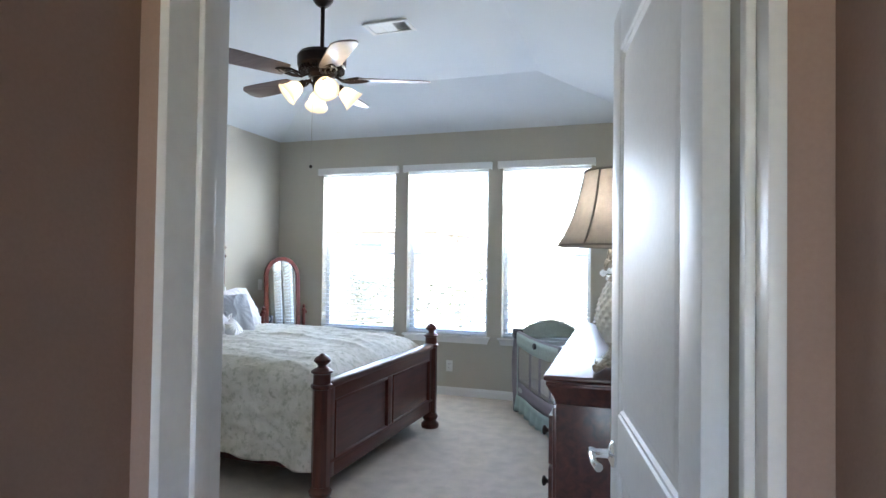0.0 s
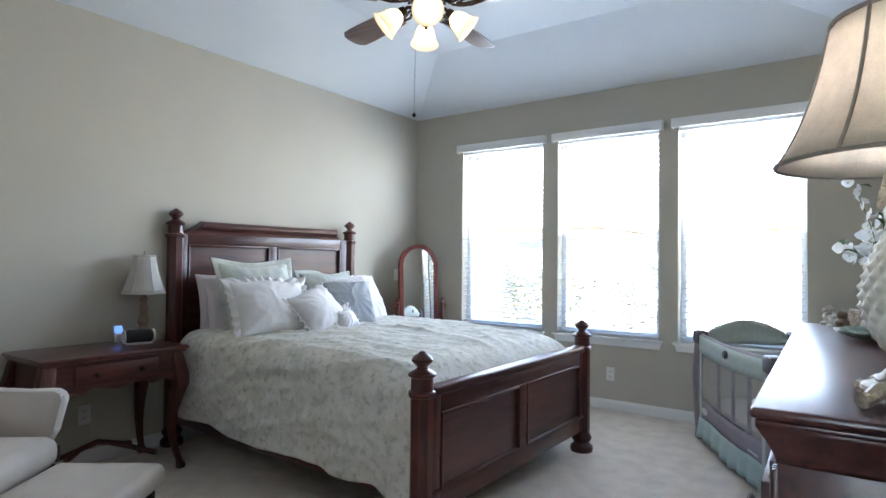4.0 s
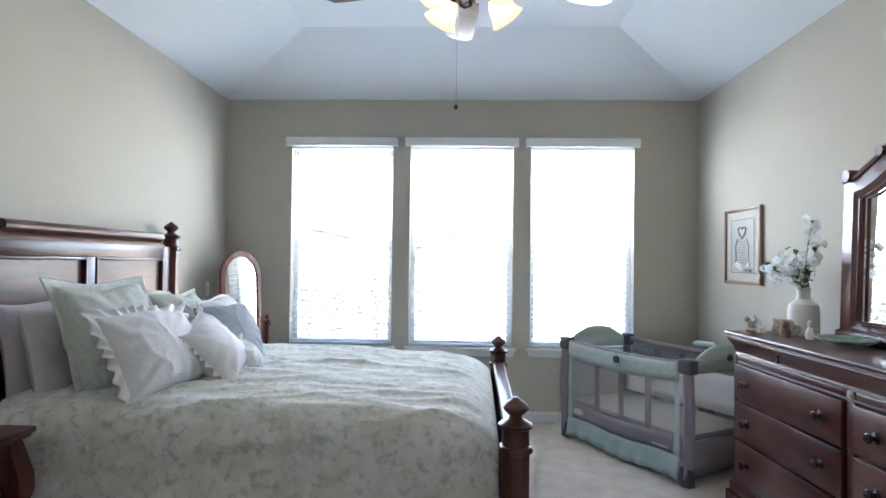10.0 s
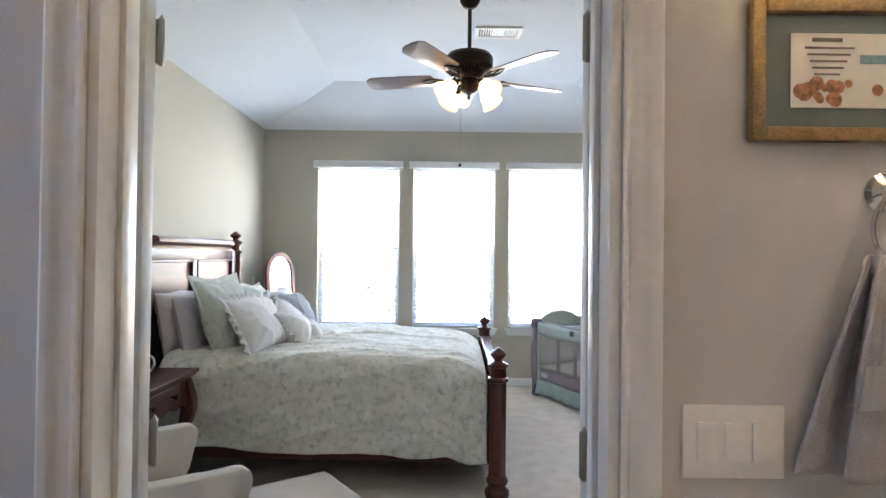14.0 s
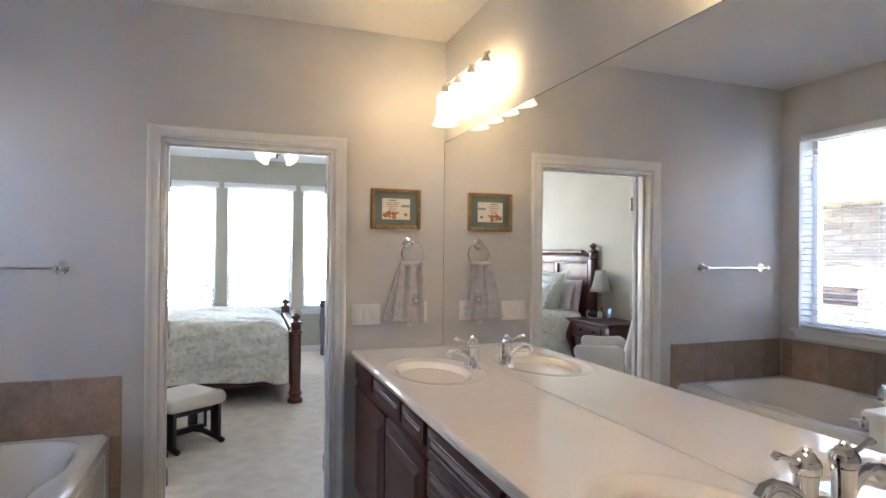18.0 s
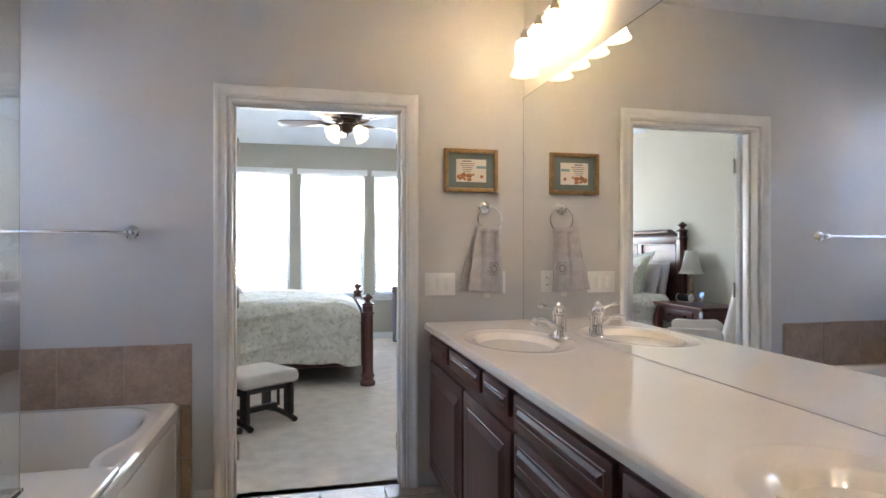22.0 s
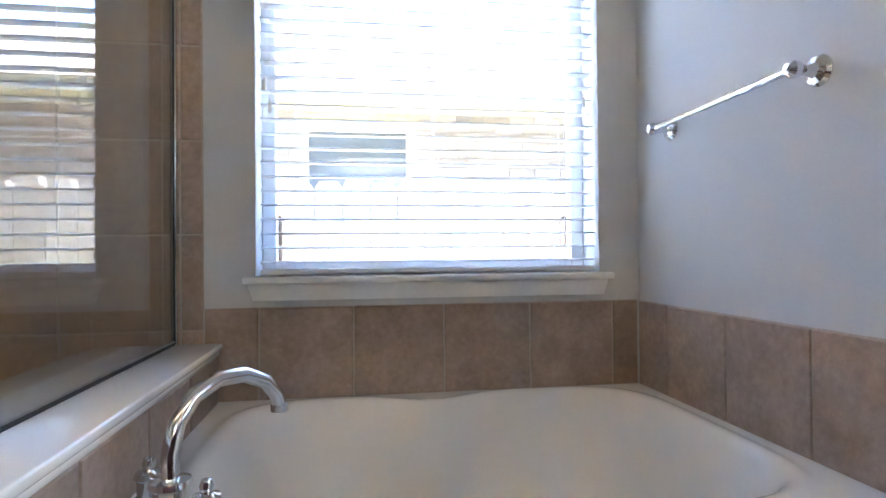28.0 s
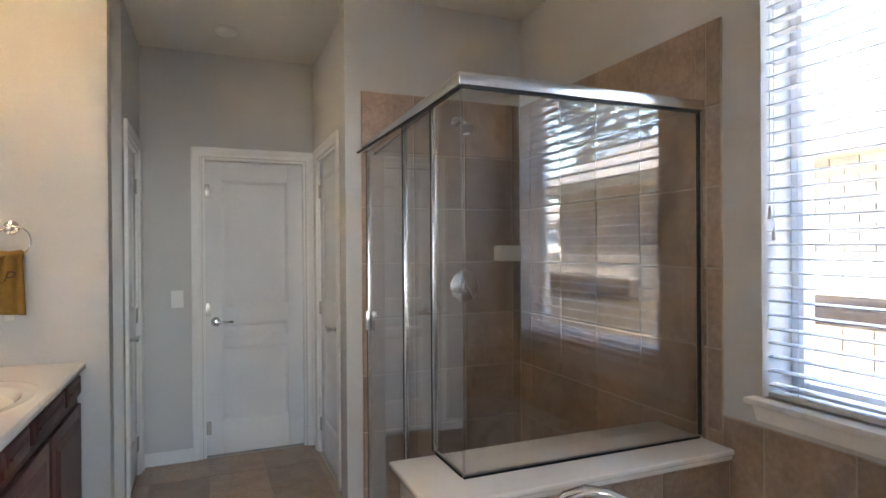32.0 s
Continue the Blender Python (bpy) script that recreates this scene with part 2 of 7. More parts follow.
def lathe(profile, n=24, bm=None, m=None, squash=None):
    """A turned solid from (radius, height) pairs round z."""
    b = bmesh.new()
    rings = []
    for r, z in profile:
        rings.append([b.verts.new((max(r, 1e-4) * math.cos(2 * math.pi * i / n), max(r, 1e-4) * math.sin(2 * math.pi * i / n), z)) for i in range(n)])
    for a, c in zip(rings, rings[1:]):
        for i in range(n):
            b.faces.new((a[i], a[(i + 1) % n], c[(i + 1) % n], c[i]))
    b.faces.new(rings[0][::-1])
    b.faces.new(rings[-1])
    return join(bm, b, m)


def tube(points, r, n=8, bm=None, m=None, closed=False, taper=None):
    """A round bar along points."""
    b = bmesh.new()
    pts = [Vector(p) for p in points]
    rings = []
    k = len(pts)
    up = None
    for i, p in enumerate(pts):
        if closed:
            d = (pts[(i + 1) % k] - pts[i - 1]).normalized()
        else:
            d = (pts[min(i + 1, k - 1)] - pts[max(i - 1, 0)]).normalized()
        if up is None:
            up = d.orthogonal().normalized()
        up = (up - d * up.dot(d)).normalized()
        side = d.cross(up)
        rr = r if taper is None else r * taper[i]
        rings.append([b.verts.new(p + up * rr * math.cos(2 * math.pi * j / n) + side * rr * math.sin(2 * math.pi * j / n)) for j in range(n)])
    pairs = list(zip(rings, rings[1:])) + ([(rings[-1], rings[0])] if closed else [])
    for a, c in pairs:
        for j in range(n):
            b.faces.new((a[j], a[(j + 1) % n], c[(j + 1) % n], c[j]))
    if not closed:
        b.faces.new(rings[0][::-1])
        b.faces.new(rings[-1])
    return join(bm, b, m)


def prism(outline, z0, z1, bm=None, m=None, bev=0.0):
    """An upright solid over a plan outline of (x, y)."""
    b = bmesh.new()
    lo = [b.verts.new((x, y, z0)) for x, y in outline]
    hi = [b.verts.new((x, y, z1)) for x, y in outline]
    b.faces.new(lo[::-1])
    b.faces.new(hi)
    k = len(lo)
    for i in range(k):
        b.faces.new((lo[i], lo[(i + 1) % k], hi[(i + 1) % k], hi[i]))
    if bev:
        bmesh.ops.bevel(b, geom=b.edges[:], offset=bev, segments=2, profile=0.5, affect="EDGES")
    return join(bm, b, m)


def grid(nx, ny, f, bm=None, closed_u=False):
    """A sheet of nx by ny cells from f(u, v) with u, v in 0..1."""
    b = bmesh.new()
    vs = [[b.verts.new(f(i / nx, j / ny)) for j in range(ny + 1)] for i in range(nx + (0 if closed_u else 1))]
    for i in range(nx):
        for j in range(ny):
            a, c = vs[i], vs[(i + 1) % len(vs)]
            b.faces.new((a[j], c[j], c[j + 1], a[j + 1]))
    return join(bm, b)


def rz(deg):
    return Matrix.Rotation(radians(deg), 4, "Z")


def rx(deg):
    return Matrix.Rotation(radians(deg), 4, "X")


def ry(deg):
    return Matrix.Rotation(radians(deg), 4, "Y")


def at(x, y, z):
    return Matrix.Translation((x, y, z))


XY2XZ = Matrix(((1, 0, 0, 0), (0, 0, -1, 0), (0, 1, 0, 0), (0, 0, 0, 1)))  # plan drawn upright in x and z, thickness along -y
XY2YZ = Matrix(((0, 0, 1, 0), (1, 0, 0, 0), (0, 1, 0, 0), (0, 0, 0, 1)))   # plan drawn upright in y and z, thickness along x

# ---- the plan (metres) ----
XW, XE, YN, YS = -3.77, 0.29, 5.84, 0.70      # bedroom walls
BXW, BXE, BYN = -3.68, -0.870, 0.575           # bathroom walls
ZC, ZF = 2.74, 3.0                            # wall top, flat of the tray ceiling
ZB = 2.74                                     # bathroom ceiling
T = 0.12


def wall(name, axis, p, q, lo, hi, z0, z1, holes, material, other=None):
    """A wall slab between p and q across its axis, running lo to hi, with openings (a, b, z0, z1) through it."""
    bm = bmesh.new()

    def slab(a, b, c, d):
        if b - a > 1e-4 and d - c > 1e-4:
            if axis == "y":
                box(a, p, c, b, q, d, bm=bm)
            else:
                box(p, a, c, q, b, d, bm=bm)
    cur = lo
    for a, b, c, d in sorted(holes):
        slab(cur, a, z0, z1)
        slab(a, b, z0, c)
        slab(a, b, d, z1)
        cur = b
    slab(cur, hi, z0, z1)
    return structure(name, bm, material)


WIN = [(-3.19, -2.31), (-2.16, -1.275), (-1.125, -0.25)]
WZ0, WZ1 = 0.62, 2.36
BW = (-0.71, 0.43, 0.912, 2.36)                # bathroom window: y0, y1, z0, z1
DOOR_B = (-2.44, -1.545, 0.0, 2.035)          # opening between bedroom and bathroom
DOOR_E = (-0.512, 0.303, 0.0, 2.035)          # bedroom entrance
YE0, YE1 = 0.77, 0.90
HX0, HX1, RX = -0.548, 0.345, 0.385           # hall walls, recess behind the open door

wall("wall_north", "y", YN, YN + 0.16, XW - 0.16, XE + 0.16, -0.3, 3.1, [(a, b, WZ0, WZ1) for a, b in WIN], M_wall)
wall("wall_west", "x", XW - 0.16, XW, 0.64, YN, -0.3, 3.1, [], M_wall)
wall("wall_east", "x", XE, XE + 0.16, 1.78, YN, -0.3, 3.1, [], M_wall)
wall("wall_south_bedroom", "y", 0.64, YS, XW, -0.80, -0.02, 3.1, [DOOR_B], M_wall)
wall("wall_east_recess", "x", RX, RX + 0.10, 0.84, 1.78, -0.3, 3.1, [], M_wall)
wall("wall_entry", "y", 0.84, YE1, -0.80, RX, -0.02, 3.1, [DOOR_E], M_wall)
wall("wall_hall_east", "x", HX1, 0.71, -2.7, YE0, -0.3, 3.1, [], M_hall)
wall("wall_entry_hall_side", "y", YE0, 0.84, -0.80, 0.71, -0.02, 3.1, [(DOOR_E[0] + 0.016, DOOR_E[1] - 0.016, 0.0, DOOR_E[3] - 0.016)], M_hall)
wall("wall_entry_return", "x", -0.85, -0.80, 0.64, YE1, -0.02, 3.1, [], M_wall)
wall("wall_north_bathroom", "y", BYN, 0.64, BXW - 0.2, BXE, -0.02, 3.1, [DOOR_B], M_bwall)
wall("wall_west_bathroom", "x", BXW - 0.2, BXW, -3.7, BYN, -0.3, 3.1, [BW], M_bwall)
wall("wall_east_bathroom", "x", BXE, BXE + 0.06, -2.70, 0.64, -0.02, 3.1, [], M_bwall)
wall("wall_hall_west", "x", BXE + 0.06, HX0, -2.62, YE0, -0.02, 3.1, [], M_hall)
# unseen end wall, its opening added for the hall's fill lamp
wall("wall_hall_south", "y", -2.62, -2.5, BXE + 0.06, 0.55, -0.02, 3.1, [(-0.50, 0.30, 0.95, 2.10)], M_hall)
wall("wall_vanity_end", "y", -2.68, -2.56, -1.54, BXE, -0.02, ZB, [], M_bwall)
wall("wall_closet", "x", -1.585, -1.465, -3.55, -2.68, -0.02, ZB, [(-3.43, -2.83, 0.0, 2.035)], M_bwall)
wall("wall_back_bathroom", "y", -3.67, -3.55, BXW, -1.41, -0.02, ZB, [(-2.64, -1.955, 0.0, 2.035)], M_bwall)
wall("wall_shower_end", "y", -2.407, -2.287, BXW, -2.646, -0.02, ZB, [], M_bwall)
wall("wall_linen", "x", -2.82, -2.70, -3.55, -2.407, -0.02, ZB, [(-3.39, -2.75, 0.0, 2.035)], M_bwall)

# floors and ceilings
structure("floor_bedroom", box(XW, 0.64, -0.02, RX, YN, 0.0), M_carpet)
structure("floor_hall", box(BXE, -2.5, -0.03, 0.55, YE0 + 0.06, -0.001), M_carpet)
structure("floor_bathroom", box(BXW, -3.7, -0.06, BXE, 0.64, -0.006), M_grout)
bm = bmesh.new()
D = 0.92
o = [(XW - 0.1, YS - 0.1), (XE + 0.1, YS - 0.1), (XE + 0.1, YN + 0.1), (XW - 0.1, YN + 0.1)]
i_ = [(XW + D, YS + D), (XE - D, YS + D), (XE - D, YN - D), (XW + D, YN - D)]
ov = [bm.verts.new((x, y, ZC - 0.1 * (ZF - ZC) / D)) for x, y in o]
iv = [bm.verts.new((x, y, ZF)) for x, y in i_]
bm.faces.new(iv)
for k in range(4):
    bm.faces.new((ov[k], ov[(k + 1) % 4], iv[(k + 1) % 4], iv[k]))
r_ = bmesh.ops.extrude_face_region(bm, geom=bm.faces[:])
for v in r_["geom"]:
    if isinstance(v, bmesh.types.BMVert):
        v.co.z += 0.05
structure("ceiling_bedroom", bm, M_ceil)
structure("ceiling_bathroom", box(BXW, -3.7, ZB, BXE, BYN, ZB + 0.06), mat("cream_ceiling_paint", (0.70, 0.67, 0.62), 0.9, var=0.02, fine=200, bump=0.3, spec=0.1))
structure("ceiling_hall", box(BXE, -2.5, ZB, 0.55, YE0, ZB + 0.06), M_ceil)
# unseen slab added over the ceilings to keep the sun out
structure("sun_blocking_roof", box(XW - 0.3, -4.1, 3.12, XE + 0.6, YN + 0.35, 3.2), mat("roof_shingle", (0.12, 0.11, 0.10), 0.9))

# ---- windows with blinds ----
def blind_window(name, a, b, z0, z1, m, wall_t, label, tilt=1, pitch_=0.048, valance=True, rail=True):
    """A sash window in an opening a..b of a wall whose inner face is local y = 0 (outside is +y), with a slatted blind, valance and sill."""
    w = thing(name, label, "window", m, kind="structure")
    fr = bmesh.new()
    f = 0.045
    y0, y1 = wall_t - 0.06, wall_t - 0.005
    box(a, y0, z0, a + f, y1, z1, 0.004, fr)
    box(b - f, y0, z0, b, y1, z1, 0.004, fr)
    box(a + f, y0, z0, b - f, y1, z0 + f, 0.004, fr)
    box(a + f, y0, z1 - f, b - f, y1, z1, 0.004, fr)
    zm = z0 + (z1 - z0) * 0.485
    if rail:
        box(a + f, y0 + 0.01, zm - 0.02, b - f, y1 - 0.005, zm + 0.02, 0.004, fr)
    part("window_frame", fr, M_vinyl, w)
    for q0, q1 in ((z0 + f, zm - 0.02), (zm + 0.02, z1 - f)) if rail else ((z0 + f, z1 - f),):
        pane = part("pane", box(a + f, y1 - 0.03, q0, b - f, y1 - 0.026, q1), M_pane, w)
        pane.visible_shadow = False
    sl = bmesh.new()
    box(a - 0.034, -0.05, z0 - 0.022, b + 0.034, wall_t - 0.06, z0, 0.006, sl)
    part("window_sill", sl, M_trim, w)
    ap = bmesh.new()
    prism([(a - 0.024, z0 - 0.022), (b + 0.024, z0 - 0.022), (b + 0.006, z0 - 0.075), (a - 0.006, z0 - 0.075)], 0.001, 0.020, ap, XY2XZ)
    part("apron", ap, M_trim, w)
    if valance:
        vb = bmesh.new()
        box(a - 0.045, -0.055, z1 - 0.03, b + 0.04, -0.035, z1 + 0.045, 0.004, vb)
        box(a - 0.045, -0.035, z1 - 0.03, a - 0.033, 0.0, z1 + 0.045, 0.002, vb)
        box(b + 0.028, -0.035, z1 - 0.03, b + 0.04, 0.0, z1 + 0.045, 0.002, vb)
        part("valance", vb, M_trim, w)
    # the slats of one blind, joined per slat as objects on one mesh
    slat = finish(grid(1, 4, lambda u, v: Vector((a + 0.012 + (b - a - 0.024) * u, (v - 0.5) * 0.048, 0.0035 * (1 - (2 * v - 1) ** 2)))), "slat", M_blind)
    slat2 = bmesh.new()
    slat2.from_mesh(slat)
    r = bmesh.ops.extrude_face_region(slat2, geom=slat2.faces[:])
    for v in r["geom"]:
        if isinstance(v, bmesh.types.BMVert):
            v.co.z -= 0.0034
    slat = finish(slat2, "slat", M_blind)
    n = int((z1 - 0.05 - (z0 + 0.03)) / pitch_)
    for k in range(n):
        s = new("slat", slat)
        s.parent = w
        s.matrix_basis = at(0, 0.035, z0 + 0.045 + k * pitch_) @ rx(tilt + random.uniform(-1.0, 1.0))
    part("bottom_rail", box(a + 0.012, 0.012, z0 + 0.004, b - 0.012, 0.058, z0 + 0.022, 0.004), M_blind, w)
    part("head_rail", box(a + 0.006, 0.008, z1 - 0.05, b - 0.006, 0.062, z1 - 0.002, 0.003), M_blind, w)
    cords = [a + 0.12, b - 0.12] + ([(a + b) / 2] if b - a > 0.8 else [])
    for cx in cords:
        for cy in (0.009, 0.061):
            part("ladder_cord", tube([(cx, cy, z0 + 0.02), (cx, cy, z1 - 0.04)], 0.0011, 4), M_blind, w)
    for cx, zl in ((a + 0.03, 0.62), (a + 0.045, 0.55), (b - 0.05, 0.6)):
        c = part("pull_cord", tube([(cx, 0.004, z1 - 0.05), (cx, 0.002, z0 + zl)], 0.0011, 4), M_blind, w)
        part("tassel", lathe([(0.002, 0.02), (0.005, 0.012), (0.007, -0.016), (0.004, -0.022)], 8, m=at(cx, 0.002, z0 + zl - 0.01)), M_plate, c)
    return w


for k, (a, b) in enumerate(WIN):
    blind_window("window_%d" % (k + 1), a, b, WZ0, WZ1, at(0, YN, 0), 0.16, "white sash window with a white slatted blind, half open, above a white sill")
blind_window("window_4", BW[0], BW[1], BW[2], BW[3], at(BXW, 0, 0) @ rz(90), 0.2, "white bathroom window with an open white slatted blind over the tub", tilt=1, pitch_=0.046, valance=False, rail=False)


# ---- casings, doors, baseboards ----
def casing(name, a, b, top, m, depth, w=0.068, sides=(True, True)):
    """Door lining and moulded casing round an opening a..b (local x); local y runs 0..depth through the wall."""
    bm = bmesh.new()
    box(a, -0.001, 0, a + 0.018, depth + 0.001, top, 0.002, bm)
    box(b - 0.018, -0.001, 0, b, depth + 0.001, top, 0.002, bm)
    box(a + 0.018, -0.001, top - 0.018, b - 0.018, depth + 0.001, top, 0.002, bm)
    box(a + 0.018, depth * 0.45, 0, a + 0.03, depth * 0.45 + 0.035, top - 0.018, 0.003, bm)
    box(b - 0.03, depth * 0.45, 0, b - 0.018, depth * 0.45 + 0.035, top - 0.018, 0.003, bm)
    box(a + 0.03, depth * 0.45, top - 0.03, b - 0.03, depth * 0.45 + 0.035, top - 0.018, 0.003, bm)
    prof = [(0.004, 0.0), (0.004, 0.009), (0.007, 0.012), (0.012, 0.012), (0.016, 0.0095), (0.030, 0.0095), (0.040, 0.012), (0.045, 0.016), (0.052, 0.0185), (w - 0.006, 0.019), (w, 0.015), (w, 0.0)]
    for on, s, y in ((sides[0], -1, 0.0), (sides[1], 1, depth)):
        if not on:
            continue
        rows = [[bm.verts.new(p) for p in ((a - i, y + s * th, 0), (a - i, y + s * th, top + i), (b + i, y + s * th, top + i), (b + i, y + s * th, 0))] for i, th in prof]
        for p, q in zip(rows, rows[1:]):
            for k in range(3):
                bm.faces.new((p[k], p[k + 1], q[k + 1], q[k]))
    ob = structure(name, bm, M_trim, True)
    ob.matrix_basis = m
    return ob


def panel_door(name, w, h, m, label, panels, knob_side=1, knob_z=0.92, hinges=True, lever=True, two=True):
    """A moulded door leaf, hinged at local x = 0, from y = 0 to its thickness."""
    d = thing(name, label, "door", m, kind="structure")
    t = 0.035
    bm = bmesh.new()
    st = 0.105 if w > 0.5 else 0.085
    rails = [0.0] + [z for p in panels for z in p] + [h]
    box(0, 0.0, 0.012, st, t, h, 0.002, bm)
    box(w - st, 0.0, 0.012, w, t, h, 0.002, bm)
    for q0, q1 in zip(rails[0::2], rails[1::2]):
        box(st, 0.0, max(q0, 0.012), w - st, t, q1, 0.002, bm)
    part("leaf", bm, M_door, d)
    for q0, q1 in panels:
        pb = bmesh.new()
        box(st, 0.011, q0, w - st, t - 0.011, q1, 0, pb)
        for f, s in ((0.0, 1), (t, -1)):
            rings = []
            for i, dy in ((0.0, 0.0), (0.004, 0.004), (0.010, 0.0045), (0.016, 0.010), (0.026, 0.0095), (0.040, 0.004), (0.044, 0.003)):
                rings.append([pb.verts.new((x, f + s * dy, z)) for x, z in ((st + i, q0 + i), (w - st - i, q0 + i), (w - st - i, q1 - i), (st + i, q1 - i))])
            for p, q in zip(rings, rings[1:]):
                for k in range(4):
                    pb.faces.new((p[k], p[(k + 1) % 4], q[(k + 1) % 4], q[k]))
            pb.faces.new(rings[-1])
        part("panel", pb, M_door, d)
    if lever:
        for s, y in ((-1, 0.0), (1, t)) if two else ((1, t),):
            hb = bmesh.new()
            kx = w - 0.065 if knob_side > 0 else 0.065
            mm = at(kx, y, knob_z) @ rx(-90 * s)
            lathe([(0.0, 0.0), (0.032, 0.0), (0.032, 0.005), (0.026, 0.011), (0.012, 0.016), (0.011, 0.045), (0.014, 0.05), (0.014, 0.062), (0.0, 0.064)], 20, hb, mm)
            dirx = -1 if knob_side > 0 else 1
            yy = y + s * 0.055
            tube([(kx, yy, knob_z), (kx + dirx * 0.04, yy + s * 0.004, knob_z), (kx + dirx * 0.075, yy + s * 0.002, knob_z), (kx + dirx * 0.105, yy - s * 0.004, knob_z)], 0.0095, 10, hb, taper=[1, 0.8, 0.85, 1.1])
            part("door_handle", hb, M_chrome, d, "chrome lever handle")
    if hinges:
        for hz in (0.2, h * 0.5, h - 0.2):
            hb = bmesh.new()
            box(-0.014, -0.006, hz - 0.045, 0.03, -0.002, hz + 0.045, 0.001, hb)
            lathe([(0.0, -0.05), (0.004, -0.049), (0.0065, -0.045), (0.0065, 0.045), (0.004, 0.049), (0.0, 0.056)], 10, hb, at(-0.006, -0.008, hz))
            part("hinge", hb, M_nickel, d, "satin nickel hinge")
    return d


MB = at(0, BYN, 0)
casing("trim_bath_door", DOOR_B[0], DOOR_B[1], DOOR_B[3], MB, YS - BYN)
casing("trim_entry_door", DOOR_E[0], DOOR_E[1], DOOR_E[3], at(0, YE0, 0), YE1 - YE0, sides=(False, True))
casing("trim_back_door", -2.64, -1.955, 2.035, at(0, -3.55, 0) @ rz(180) @ at(4.595, 0, 0), 0.12, sides=(True, False))
casing("trim_closet_door", -3.43, -2.83, 2.035, at(-1.585, 0, 0) @ rz(-90) @ at(6.26, 0, 0), 0.12, sides=(True, False))
casing("trim_linen_door", -3.39, -2.75, 2.035, at(-2.70, 0, 0) @ rz(90), 0.12, sides=(True, False))
P2 = [(0.24, 0.86), (1.06, 1.90)]
panel_door("door_1", 0.76, 2.02, at(0.271, 0.918, 0) @ rz(100.4), "white two-panel bedroom door standing open, with a chrome lever", [(0.24, 0.895), (1.026, 1.91)])
panel_door("door_2", 0.43, 2.02, at(-2.425, 0.768, 0) @ rz(175), "white narrow panel door folded open beside the bathroom doorway", P2, lever=False)
panel_door("door_3", 0.43, 2.02, at(-1.560, 0.733, 0) @ rz(5), "white narrow panel door folded open beside the bathroom doorway", P2, lever=False)
panel_door("door_4", 0.647, 2.01, at(-1.974, -3.57, 0) @ rz(180), "closed white panel door with a chrome lever", [(0.24, 0.74), (0.80, 0.90), (1.02, 1.88)], knob_side=-1)
panel_door("door_5", 0.562, 2.01, at(-1.57, -3.411, 0) @ rz(-90) @ Matrix.Diagonal((-1, 1, 1, 1)), "closed white closet door with a chrome lever", P2)
panel_door("door_6", 0.602, 2.01, at(-2.715, -3.371, 0) @ rz(90), "closed white linen closet door with a chrome lever", P2)


def baseboard(name, x0, y0, x1, y1, n, h=0.085):
    """A skirting board along a wall line, standing out by the normal n."""
    bm = bmesh.new()
    for th, z0, z1 in ((0.013, 0.0, h - 0.02), (0.009, h - 0.02, h - 0.008), (0.005, h - 0.008, h)):
        box(min(x0, x1, x0 + n[0] * th), min(y0, y1, y0 + n[1] * th), z0, max(x0, x1, x0 + n[0] * th), max(y0, y1, y0 + n[1] * th), z1, 0.001, bm)
    return structure(name, bm, M_trim)


baseboard("baseboard_north", XW, YN, XE, YN, (0, -1))
baseboard("baseboard_west", XW, YS, XW, YN - 0.013, (1, 0))
baseboard("baseboard_east", XE, 1.78, XE, YN - 0.013, (-1, 0))
baseboard("baseboard_south", XW + 0.013, YS, DOOR_B[0] - 0.06, YS, (0, 1))
baseboard("baseboard_south_east", DOOR_B[1] + 0.066, YS, -0.80, YS, (0, 1))
baseboard("baseboard_bath_north", -2.60, BYN, DOOR_B[0] - 0.06, BYN, (0, -1))
baseboard("baseboard_bath_back", -1.89, -3.55, -1.585, -3.55, (0, 1))
baseboard("baseboard_vestibule_east", -1.585, -3.55, -1.585, -3.50, (-1, 0))

# unseen closed boxes behind the three inner doors, added to stop light under them
for nm, q in (("closet_shell", (-1.46, -3.55, -0.9, -2.69)), ("linen_shell", (-3.68, -3.55, -2.83, -2.42)), ("toilet_room_shell", (-3.0, -4.1, -1.4, -3.68))):
    x0, y0, x1, y1 = q
    sh = bmesh.new()
    box(x0, y0, -0.06, x1, y1, -0.004, bm=sh)
    box(x0, y0, 2.2, x1, y1, 2.25, bm=sh)
    box(x0 - 0.04, y0, -0.06, x0, y1, 2.25, bm=sh) if nm != "closet_shell" else None
    box(x1, y0, -0.06, x1 + 0.04, y1, 2.25, bm=sh) if nm != "linen_shell" else None
    box(x0, y0 - 0.04, -0.06, x1, y0, 2.25, bm=sh)
    structure(nm, sh, M_bwall)

